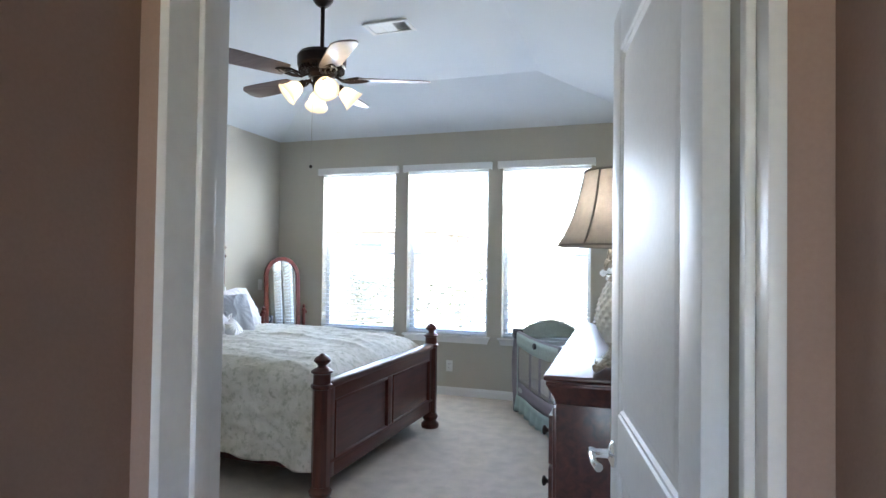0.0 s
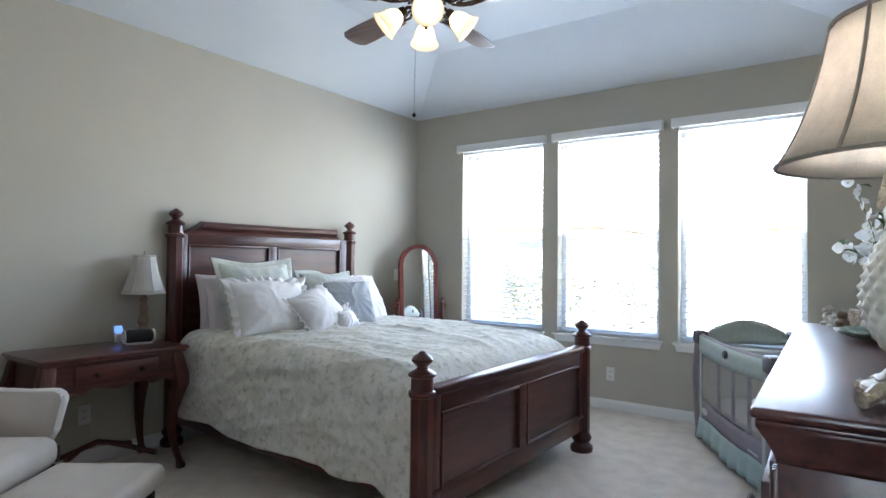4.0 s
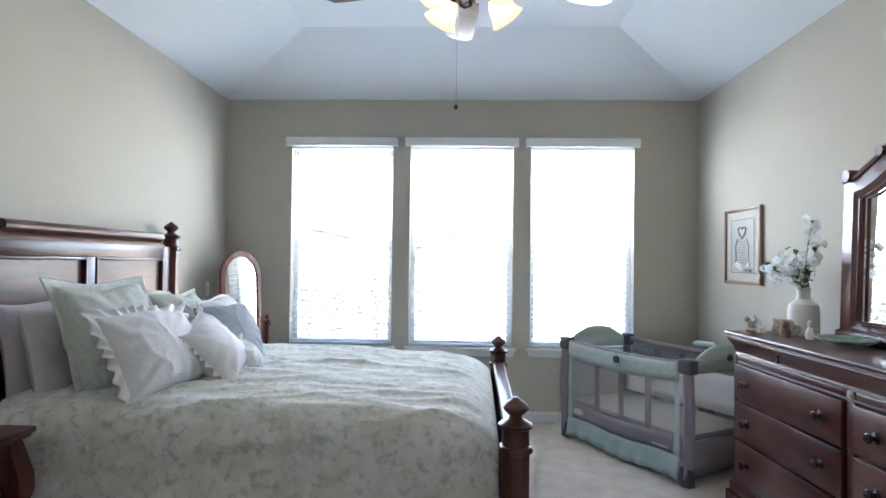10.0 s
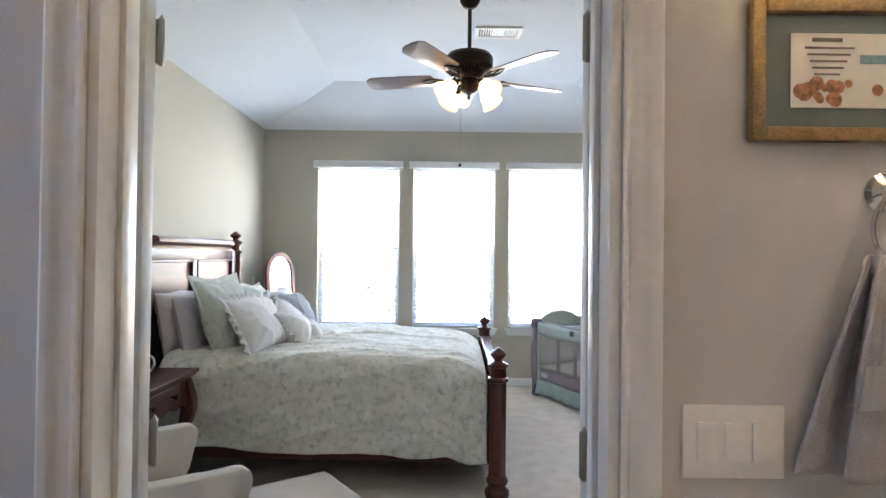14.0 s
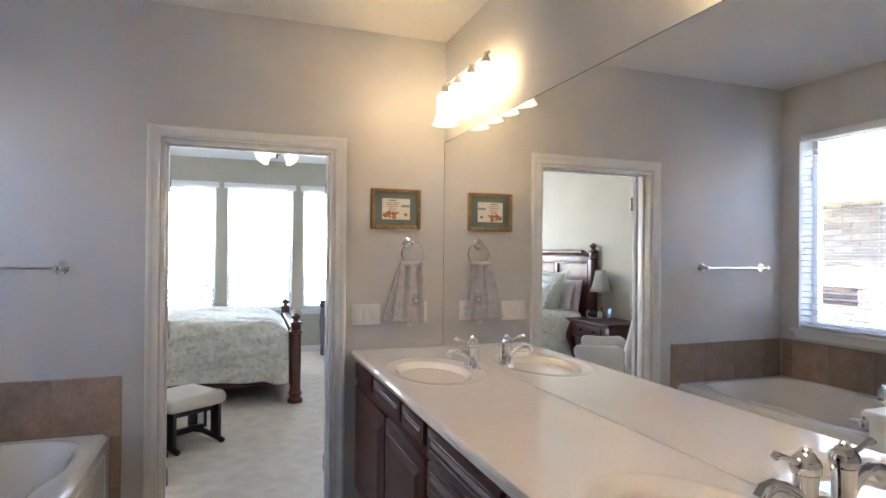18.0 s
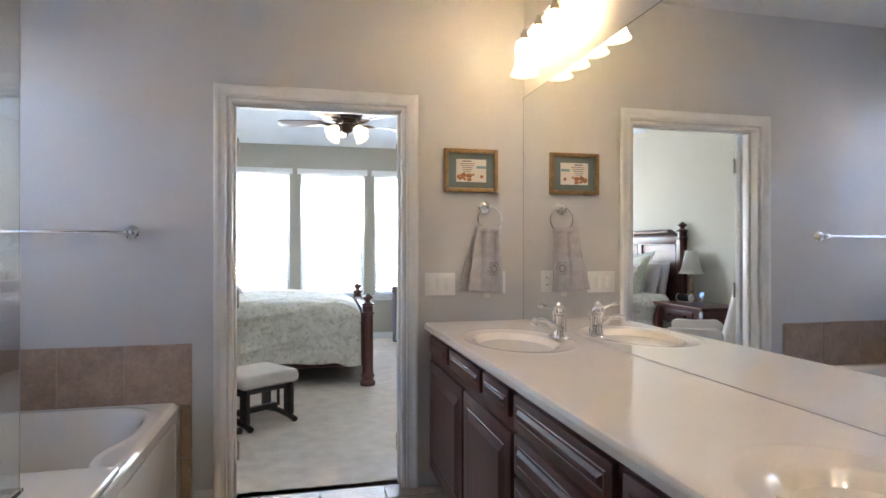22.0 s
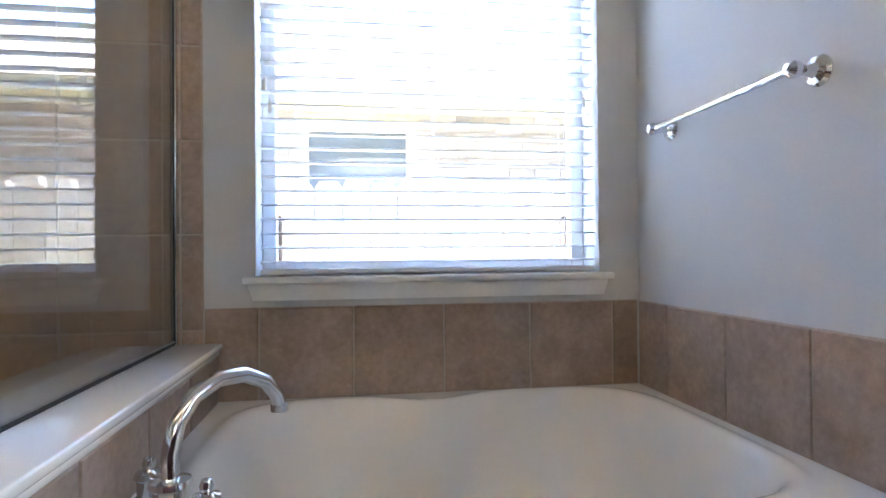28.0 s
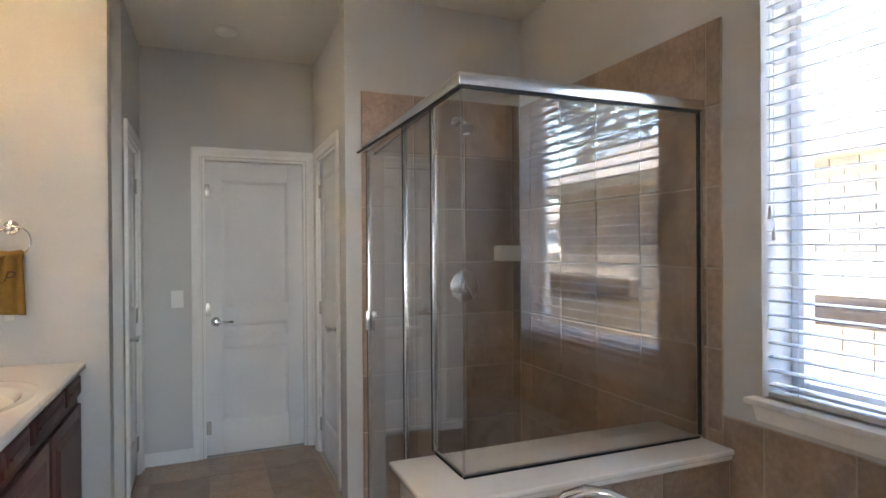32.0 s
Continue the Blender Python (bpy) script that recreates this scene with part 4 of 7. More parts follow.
def lamp_at(m, name, label, base_profile, base_mat, shade_args, shade_z, shade_mat, ribs, piping, bulb_mat=None):
    lp = thing(name, label, "lamp", m)
    part("base", lathe(base_profile, 28), base_mat, lp)
    sh = part("shade", shade_mesh(*shade_args), shade_mat, lp)
    sh.location = (0, 0, shade_z)
    sm = sh.modifiers.new("thick", "SOLIDIFY")
    sm.thickness = 0.004
    r0, r1, h, n = shade_args[:4]
    for k in range(ribs):
        a = 2 * math.pi * k / ribs
        pts = []
        for j in range(9):
            v = j / 8
            t = 1 - v
            fl = shade_args[4] if len(shade_args) > 4 else 0.25
            r = (r1 + (r0 - r1) * ((1 - fl) * t + fl * t ** 3)) * 1.004
            pts.append((r * math.cos(a), r * math.sin(a), h * v))
        part("seam", tube(pts, 0.0038, 6), piping, sh)
    for rr, z in ((r0, 0.0), (r1, h)):
        part("trim_ring", tube([(rr * math.cos(2 * math.pi * i / 40), rr * math.sin(2 * math.pi * i / 40), z) for i in range(40)], 0.0048, 6, closed=True), piping, sh)
    part("harp", tube([(0.0, 0.0, shade_z + 0.02), (0.045, 0, shade_z + 0.08), (0.03, 0, shade_z + h - 0.03), (0.0, 0, shade_z + h), (-0.03, 0, shade_z + h - 0.03), (-0.045, 0, shade_z + 0.08), (0.0, 0, shade_z + 0.02)], 0.002, 6), M_nickel, lp)
    part("finial", lathe([(0.0, 0.0), (0.006, 0.0), (0.008, 0.01), (0.004, 0.018), (0.007, 0.026), (0.0, 0.034)], 12, m=at(0, 0, shade_z + h)), M_nickel, lp)
    part("bulb", lathe([(0.012, 0.0), (0.013, 0.03), (0.028, 0.07), (0.026, 0.095), (0.0, 0.112)], 16, m=at(0, 0, shade_z + 0.10 * h / 0.29)), bulb_mat or M_plate, lp)
    return lp


lamp_at(at(-3.655, 2.885, TZ), "table_lamp", "small carved lamp with an ivory bell shade on the writing table",
        [(0.0, 0.0), (0.055, 0.0), (0.056, 0.018), (0.040, 0.03), (0.046, 0.045), (0.034, 0.06), (0.022, 0.09), (0.034, 0.115), (0.030, 0.14), (0.020, 0.17), (0.026, 0.20), (0.018, 0.235), (0.026, 0.26), (0.012, 0.28), (0.010, 0.32), (0.0, 0.325)],
        M_browntan, (0.125, 0.062, 0.235, 6, 0.35), 0.295, M_shadew, 6, M_shadew)
dock = thing("speaker_dock", "black and white speaker dock on the writing table", "speaker", at(-3.50, 2.78, TZ) @ rz(75))
part("body", lathe([(0.0, -0.075), (0.030, -0.075), (0.040, -0.06), (0.042, 0.0), (0.040, 0.06), (0.030, 0.075), (0.0, 0.075)], 20, m=at(0, 0, 0.046) @ ry(90)), mat("black_speaker_cloth", (0.012, 0.012, 0.013), 0.7, fine=400), dock)
for s in (-1, 1):
    part("end_cap", lathe([(0.0, 0.0), (0.040, 0.0), (0.042, 0.006), (0.034, 0.013), (0.0, 0.014)], 20, m=at(0.074 * s, 0, 0.046) @ ry(90 * s)), M_plate, dock)
part("base", box(-0.07, -0.035, 0.0, 0.07, 0.045, 0.012, 0.005), M_plate, dock)
player = thing("music_player", "white music player with a lit blue screen on the table", "player", at(-3.66, 2.745, TZ) @ rz(100) @ rx(-14))
part("body", box(-0.031, -0.006, 0.0, 0.031, 0.006, 0.104, 0.005), M_plate, player)
part("screen", box(-0.025, -0.0085, 0.056, 0.025, -0.0065, 0.098, 0.0008), M_screen, player, "lit blue screen")
part("click_wheel", lathe([(0.0, 0.0), (0.019, 0.0), (0.019, 0.0012), (0.0, 0.0012)], 20, m=at(0, -0.0062, 0.029) @ rx(90)), M_alu, player)


# ---- cheval mirror in the corner ----
cheval = thing("cheval_mirror", "red cherry cheval mirror with an arched frame, standing in the corner", "mirror", at(-3.45, 5.50, 0) @ rz(66))
def arch(w, h, r, n=14, inset=0.0):
    ww = w / 2 - inset
    pts = [(-ww, inset), (ww, inset)]
    for i in range(n + 1):
        a = math.pi * i / n
        pts.append((ww * math.cos(a), h - w / 2 + ww * math.sin(a)))
    return pts


CT = at(0, 0, 0.16) @ rx(-3)
fr_ = bmesh.new()
outl, inl = arch(0.43, 1.25, 0, 18), arch(0.43, 1.25, 0, 18, 0.042)
lo_o = [fr_.verts.new((x, -0.014, z)) for x, z in outl]
hi_o = [fr_.verts.new((x, 0.014, z)) for x, z in outl]
lo_i = [fr_.verts.new((x, -0.014, z)) for x, z in inl]
hi_i = [fr_.verts.new((x, 0.014, z)) for x, z in inl]
for i in range(len(outl)):
    j = (i + 1) % len(outl)
    for a, b, c, d in ((lo_o[i], lo_o[j], hi_o[j], hi_o[i]), (lo_i[j], lo_i[i], hi_i[i], hi_i[j]), (lo_o[j], lo_o[i], lo_i[i], lo_i[j]), (hi_o[i], hi_o[j], hi_i[j], hi_i[i])):
        fr_.faces.new((a, b, c, d))
bmesh.ops.bevel(fr_, geom=[e for e in fr_.edges if e.calc_face_angle(0) > 1.2], offset=0.005, segments=2, affect="EDGES")
fr_.transform(CT)
part("frame", fr_, M_mirwood, cheval)
part("glass", prism([(x, z) for x, z in arch(0.43, 1.25, 0, 18, 0.040)], -0.004, 0.003, m=CT @ XY2XZ), M_mirror, cheval, "silvered mirror glass")
for s in (-1, 1):
    part("upright", lathe([(0.0, 0.0), (0.018, 0.0), (0.018, 0.10), (0.024, 0.115), (0.016, 0.13), (0.014, 0.30), (0.021, 0.32), (0.014, 0.34), (0.015, 0.62), (0.023, 0.64), (0.017, 0.66), (0.018, 0.76), (0.025, 0.78), (0.012, 0.80), (0.018, 0.82), (0.0, 0.84)], 16, m=at(0.250 * s, 0, 0.05)), M_mirwood, cheval)
    part("pivot", lathe([(0.0, 0.0), (0.016, 0.0), (0.018, 0.012), (0.0, 0.02)], 12, m=at(0.268 * s, 0, 0.80) @ ry(90 * s)), M_mirwood, cheval)
    part("foot", tube([(0.250 * s, -0.24, 0.02), (0.250 * s, -0.14, 0.035), (0.250 * s, 0, 0.07), (0.250 * s, 0.14, 0.035), (0.250 * s, 0.24, 0.02)], 0.020, 8, taper=[0.9, 0.9, 1.2, 0.9, 0.9]), M_mirwood, cheval)
part("crossbar", tube([(-0.25, 0, 0.12), (0, 0, 0.12), (0.25, 0, 0.12)], 0.014, 8, taper=[0.8, 1.3, 0.8]), M_mirwood, cheval)

# ---- dresser with mirror ----
dresser = thing("dresser", "dark cherry six-drawer dresser with brass knobs against the wall", "dresser", at(0.262, 3.26, 0) @ rz(1.3))
# local: x negative is the front, y along the wall
DW, DD, DH = 0.98, 0.435, 0.972
part("body", box(-DD + 0.03, -DW + 0.03, 0.14, -0.004, DW - 0.03, 0.86, 0.004), M_woody, dresser)
for nm, o, z0, z1 in (("tabletop", 0.045, 0.950, 0.972), ("top_bead", 0.036, 0.937, 0.9495), ("cornice", 0.0, 0.86, 0.9365), ("cornice_bead", -0.004, 0.848, 0.8595)):
    if nm == "cornice":
        def flare(u, v):
            q = 0.002 + 0.034 * (1 - math.cos(v * math.pi / 2)) ** 0.8
            x0, y0 = -DD - q + 0.03, DW + q - 0.03
            path = [(-0.003, -y0), (x0, -y0), (x0, y0), (-0.003, y0)]
            k = min(2, int(u * 3))
            f = u * 3 - k
            return Vector((path[k][0] + (path[k + 1][0] - path[k][0]) * f, path[k][1] + (path[k + 1][1] - path[k][1]) * f, z0 + (z1 - z0) * v))
        part(nm, grid(9, 8, flare), M_woody, dresser).modifiers.new("thick", "SOLIDIFY").thickness = 0.02
    else:
        part(nm, box(-DD - o + 0.03, -DW - o + 0.03, z0, -0.003, DW + o - 0.03, z1, (z1 - z0) / 2.3, seg=3), M_woody, dresser)
part("plinth", box(-DD + 0.005, -DW + 0.005, 0.085, -0.005, DW - 0.005, 0.145, 0.006), M_woody, dresser)
part("plinth_moulding", box(-DD + 0.014, -DW + 0.014, 0.1455, -0.006, DW - 0.014, 0.166, 0.008, seg=3), M_woody, dresser)
for sy in (-1, 1):
    # bracket foot: a front and a side board with a curved return, flared at the floor
    for x0, x1 in ((-DD - 0.004, -DD + 0.15), (-0.16, -0.005)):
        fb = bmesh.new()
        ol = [(x0 - 0.012, 0.0), (x0 + 0.085, 0.0), (x0 + 0.095, 0.03), (x0 + 0.125, 0.06), (x1, 0.085), (x0 + 0.004, 0.085), (x0 + 0.002, 0.03)]
        prism(ol, min(sy * DW, sy * (DW - 0.02)), max(sy * DW, sy * (DW - 0.02)), fb, XY2XZ @ Matrix.Identity(4))
        part("foot_side", fb, M_woodx, dresser)
    y0 = sy * (DW + 0.008)
    ol = [(y0, 0.0), (y0 - sy * 0.10, 0.0), (y0 - sy * 0.11, 0.03), (y0 - sy * 0.15, 0.06), (y0 - sy * 0.20, 0.085), (y0 - sy * 0.006, 0.085), (y0 - sy * 0.008, 0.03)]
    part("foot", prism(ol if sy < 0 else ol[::-1], -DD - 0.012, -DD + 0.012, m=XY2YZ), M_woody, dresser)
    for k in range(3):
        yk = sy * (DW - 0.055 + (k - 1) * 0.016)
        part("pilaster_reed", box(-DD + 0.018 - 0.003 * (k == 1), yk - 0.006, 0.17, -DD + 0.035, yk + 0.006, 0.845, 0.004), M_wood, dresser)
part("centre_stile", box(-DD + 0.012, -0.024, 0.17, -DD + 0.034, 0.024, 0.845, 0.004), M_wood, dresser)
part("frieze_rail", box(-DD + 0.010, -DW + 0.09, 0.806, -DD + 0.034, DW - 0.09, 0.816, 0.003), M_woody, dresser)


def knob_mesh():
    b = lathe([(0.0, 0.0), (0.021, 0.0), (0.023, 0.003), (0.019, 0.006), (0.014, 0.005), (0.009, 0.008), (0.008, 0.018), (0.013, 0.022), (0.020, 0.028), (0.021, 0.033), (0.015, 0.038), (0.010, 0.037), (0.006, 0.040), (0.0, 0.040)], 18, m=ry(-90))
    return b


rowsz = ((0.172, 0.392), (0.398, 0.602), (0.608, 0.803))
for c0, c1 in ((-0.895, -0.03), (0.03, 0.895)):
    for z0, z1 in rowsz:
        dr = part("drawer", box(-DD - 0.004, c0 + 0.004, z0 + 0.003, -DD + 0.034, c1 - 0.004, z1 - 0.003, 0.004), M_woody, dresser)
        for f in (0.15, 0.85):
            part("knob", join(None, knob_mesh(), at(-DD - 0.004, c0 + (c1 - c0) * f, (z0 + z1) / 2)), M_bronze, dr, "aged brass knob")
    fr2 = part("frieze_drawer", box(-DD + 0.012, c0, 0.818, -DD + 0.034, c1, 0.847, 0.004), M_woody, dresser)
for yk in (-0.46, 0.46):
    part("drop_pull", lathe([(0.0, -0.034), (0.007, -0.030), (0.009, -0.022), (0.004, -0.008), (0.008, 0.0), (0.009, 0.006), (0.0, 0.010)], 12, m=at(-DD - 0.012, yk, 0.905)), M_bronze, dresser, "aged brass drop pull")

mir = thing("dresser_mirror", "arched cherry mirror with scrolled shoulders on the dresser", "mirror", at(0.225, 3.18, DH) @ ry(2.0))


def shoulder(w, h0, h1, scroll, n=20):
    """Outline of the arched mirror: y along, z up."""
    pts = [(-w, 0.0), (w, 0.0), (w, h0)]
    pts += [(w - 0.10, h0 + 0.015), (w - 0.17, h0 + 0.05), (w - 0.24, h0 + 0.085)] if scroll else [(w - 0.06, h0 + 0.012), (w - 0.14, h0 + 0.04), (w - 0.22, h0 + 0.085)]
    a0 = w - 0.27
    for i in range(n + 1):
        a = math.pi * i / n
        pts.append((a0 * math.cos(a), h0 + 0.10 + (h1 - h0 - 0.10) * math.sin(a)))
    pts += [(-q, z) for q, z in ([(w - 0.10, h0 + 0.015), (w - 0.17, h0 + 0.05), (w - 0.24, h0 + 0.085)] if scroll else [(w - 0.06, h0 + 0.012), (w - 0.14, h0 + 0.04), (w - 0.22, h0 + 0.085)])[::-1]]
    pts.append((-w, h0))
    return pts


so, si = shoulder(0.70, 0.80, 0.97, True), [(y, z) for y, z in shoulder(0.57, 0.70, 0.88, False)]
si = [(y, max(z, 0.0) + 0.10 if z <= 0.0 else z) for y, z in si]
fb = bmesh.new()
A = [fb.verts.new((-0.025, y, z)) for y, z in so]
B = [fb.verts.new((0.02, y, z)) for y, z in so]
C = [fb.verts.new((-0.012, y, z)) for y, z in si]
D_ = [fb.verts.new((0.02, y, z)) for y, z in si]
mid_ = [fb.verts.new((-0.034, y * 0.35 + y2 * 0.65, z * 0.35 + z2 * 0.65)) for (y, z), (y2, z2) in zip(so, si)]
for i in range(len(so)):
    j = (i + 1) % len(so)
    for q in ((A[i], A[j], B[j], B[i]), (A[j], A[i], mid_[i], mid_[j]), (mid_[j], mid_[i], C[i], C[j]), (C[j], C[i], D_[i], D_[j]), (B[i], B[j], D_[j], D_[i])):
        fb.faces.new(q)
part("frame", fb, M_wood, mir)
part("glass", prism(si, -0.008, 0.006, m=XY2YZ), M_mirror, mir, "bevelled mirror glass")
mo = bmesh.new()
tube([(-0.030, y, z) for y, z in si], 0.008, 6, mo, closed=True)
part("inner_moulding", mo, M_wood, mir)
tp_ = bmesh.new()
tube([(-0.022, y, z) for y, z in so[2:-1]] , 0.017, 8, tp_)
part("crest_moulding", tp_, M_wood, mir)
for s in (-1, 1):
    part("scroll", lathe([(0.0, -0.03), (0.030, -0.03), (0.032, 0.0), (0.030, 0.03), (0.0, 0.03)], 16, m=at(-0.02, s * 0.655, 0.82) @ ry(90)), M_wood, mir)
    part("scroll", lathe([(0.0, -0.028), (0.024, -0.028), (0.026, 0.0), (0.024, 0.028), (0.0, 0.028)], 16, m=at(-0.02, s * 0.43, 0.905) @ ry(90)), M_wood, mir)
part("base_rail", box(-0.06, -0.69, 0.0, 0.03, 0.69, 0.055, 0.012, seg=3), M_woody, mir)

# pineapple lamp
lp = lamp_at(at(0.095, 2.45, DH), "pineapple_lamp", "ivory ceramic pineapple lamp with a linen bell shade on the dresser",
             [(0.0, 0.045), (0.058, 0.045), (0.060, 0.052), (0.048, 0.062), (0.036, 0.078), (0.034, 0.092), (0.042, 0.106), (0.050, 0.112), (0.030, 0.116), (0.0, 0.116)],
             M_antique, (0.233, 0.132, 0.29, 6, 0.45), 0.485, M_linen, 6, mat("grey_piping", (0.34, 0.31, 0.27), 0.9), bulb_mat=glow("lit_white_bulb", (1.0, 0.97, 0.94), 5.0))
pb = bmesh.new()
def pine(u, v):
    z = v * 0.245
    q = math.sin(math.pi * min(1, (v * 0.92 + 0.06)))
    r = 0.030 + 0.056 * q ** 0.8 * (1.10 - 0.42 * v)
    nu, nv = 15, 12
    a = (u * nu + v * nv / 2)
    c = (u * nu - v * nv / 2)
    bumpy = (1 - abs(2 * (a % 1) - 1)) * (1 - abs(2 * (c % 1) - 1))
    r += 0.0065 * bumpy * (0.4 + q)
    return Vector((r * math.cos(2 * math.pi * u), r * math.sin(2 * math.pi * u), z))
grid(120, 72, pine, pb, closed_u=True)
bd_ = part("pineapple_body", pb, M_ivory, lp, "knobbly ivory ceramic body")
bd_.location = (0, 0, 0.112)
part("collar", lathe([(0.0, 0.345), (0.040, 0.345), (0.043, 0.352), (0.036, 0.362), (0.030, 0.368), (0.018, 0.380), (0.016, 0.395), (0.022, 0.408), (0.020, 0.43), (0.026, 0.448), (0.013, 0.455), (0.012, 0.53), (0.0, 0.53)], 20), M_antique, lp)
for z, n, ln, wd in ((0.400, 5, 0.052, 0.052), (0.440, 5, 0.036, 0.042)):
    for k in range(n):
        lf = grid(4, 7, lambda u, v: Vector(((u - 0.5) * wd * math.sin(math.pi * (0.25 + 0.7 * v)), -0.012 - ln * v ** 1.2, 0.030 * math.sin(2.4 * v) - 0.030 * v ** 4 + 0.010 * (2 * u - 1) ** 2)))
        part("crown_leaf", join(None, lf, at(0, 0, z) @ rz(k * 360 / n + 400 * z)), M_antique, lp).modifiers.new("thick", "SOLIDIFY").thickness = 0.005
for k in range(4):
    a = k * 90 + 45
    fm = rz(a)
    part("paw_foot", tube([(0.045, 0, 0.036), (0.075, 0, 0.034), (0.098, 0, 0.020), (0.114, 0, 0.017)], 0.017, 8, m=fm, taper=[1.2, 1.0, 0.8, 1.0]), M_antique, lp)
part("foot_ring", lathe([(0.0, 0.022), (0.07, 0.022), (0.084, 0.030), (0.083, 0.038), (0.062, 0.046), (0.0, 0.047)], 24), M_antique, lp)

# vase of dogwood
vase = thing("flower_vase", "ivory ceramic bottle vase with white silk dogwood branches", "vase", at(0.125, 4.055, DH))
part("vase", lathe([(r * 1.42, z * 1.32) for r, z in [(0.0, 0.0), (0.045, 0.0), (0.052, 0.012), (0.053, 0.10), (0.048, 0.125), (0.026, 0.145), (0.022, 0.16), (0.023, 0.185), (0.027, 0.19), (0.020, 0.19), (0.018, 0.16), (0.0, 0.15)]], 24), M_ivory, vase)
rnd = random.Random(5)
fl_me = None
fbm = bmesh.new()
for k in range(4):
    join(fbm, grid(3, 3, lambda u, v: Vector(((u - 0.5) * 0.03 * math.sin(math.pi * (0.2 + 0.7 * v)) * 1.3, 0.004 + 0.026 * v, 0.004 + 0.008 * v * v + 0.012 * (u - 0.5) ** 2))), rz(90 * k))
fl_me = finish(fbm, "blossom", M_petal)
lbm = grid(3, 5, lambda u, v: Vector(((u - 0.5) * 0.03 * math.sin(math.pi * (0.08 + 0.9 * v)), 0.06 * v, 0.012 * math.sin(3 * v) + 0.02 * (u - 0.5) ** 2)))
lf_me = finish(lbm, "leaf", M_leafm)
for k, (dx, dy, dz) in enumerate([(-0.03, 0.30, 0.13), (-0.05, 0.10, 0.24), (-0.02, -0.16, 0.30), (-0.06, -0.04, 0.22), (0.02, 0.20, 0.17), (-0.11, -0.26, 0.34), (-0.02, 0.05, 0.14), (-0.16, 0.05, 0.16), (-0.14, 0.42, 0.17)]):
    pts = []
    for j in range(8):
        t = j / 7
        pts.append(Vector((dx * t ** 1.3, dy * t ** 1.4, 0.21 + dz * t + 0.03 * math.sin(3 * t + k))))
    part("twig", tube(pts, 0.0018, 5), M_leafm, vase)
    for j in range(3, 8):
        for r_ in range(2 if j > 5 or k % 2 else 1):
            f = new("blossom", fl_me)
            f.parent = vase
            f.matrix_basis = at(*(pts[j] + Vector((rnd.uniform(-1, 1), rnd.uniform(-1, 1), rnd.uniform(-1, 1))) * 0.026)) @ rz(rnd.uniform(0, 360)) @ rx(rnd.uniform(20, 100)) @ Matrix.Scale(rnd.uniform(0.7, 1.05), 4)
        if j % 2 == k % 2:
            f = new("leaf", lf_me)
            f.parent = vase
            f.matrix_basis = at(*pts[j]) @ rz(rnd.uniform(0, 360)) @ rx(rnd.uniform(-10, 50)) @ Matrix.Scale(rnd.uniform(0.7, 1.2), 4)
for k in range(18):
    f = new("leaf", lf_me)
    f.parent = vase
    f.matrix_basis = at(rnd.uniform(-0.02, 0.02), rnd.uniform(-0.03, 0.03), 0.245 + rnd.uniform(0, 0.05)) @ rz(rnd.uniform(0, 360)) @ rx(rnd.uniform(15, 70)) @ Matrix.Scale(rnd.uniform(0.9, 1.6), 4)


def figurine(label, x, y, h, material, kind):
    f = bmesh.new()
    if kind == "owl":
        lathe([(0.0, 0.0), (0.016, 0.0), (0.019, 0.014), (0.020, 0.030), (0.014, 0.040), (0.016, 0.048), (0.015, 0.056), (0.008, 0.063), (0.0, 0.064)], 14, f)
        for s in (-1, 1):
            lathe([(0.004, 0.0), (0.003, 0.006), (0.0, 0.011)], 6, f, at(-0.006, s * 0.008, 0.058))
    elif kind == "vial":
        lathe([(0.0, 0.0), (0.017, 0.0), (0.019, 0.02), (0.014, 0.04), (0.008, 0.05), (0.010, 0.062), (0.009, 0.075), (0.004, 0.08), (0.0, 0.08)], 14, f)
    else:
        lathe([(0.0, 0.0), (0.018, 0.0), (0.022, 0.006), (0.012, 0.012), (0.016, 0.022), (0.011, 0.032), (0.0, 0.034)], 12, f)
        lathe([(0.0, -0.010), (0.009, -0.006), (0.010, 0.002), (0.0, 0.011)], 10, f, at(-0.008, 0.013, 0.036))
        tube([(0, -0.012, 0.03), (0.004, -0.018, 0.042), (0, -0.012, 0.05)], 0.004, 6, f)
    f.transform(Matrix.Scale(h, 4))
    ob = part("figurine", f, material)
    ob.location = (x, y, DH)
    return tagged(ob, label, "figurine")


figurine("small brown and cream pottery owl on the dresser", -0.03, 3.95, 1.3, M_browntan, "owl")
figurine("small carved cream figurine on the dresser", -0.08, 4.19, 1.8, M_antique, "bird")
figurine("tiny cream figurine on the dresser top", -0.07, 4.11, 1.1, M_ivory, "bird")
figurine("small pale glass-like vial on the dresser", 0.05, 3.87, 1.2, M_ivory, "vial")
card = thing("picture_block", "small framed print in sepia tones leaning on the vase", "picture", at(0.03, 4.05, DH) @ rz(38) @ ry(12))
part("block", box(-0.005, -0.075, 0.0, 0.012, 0.075, 0.085, 0.002), M_antique, card)
part("print", box(-0.0075, -0.066, 0.009, -0.0055, 0.066, 0.076), mat("sepia_print", (0.42, 0.34, 0.26), 0.8, var=0.5, scale=60, bump=0), card)
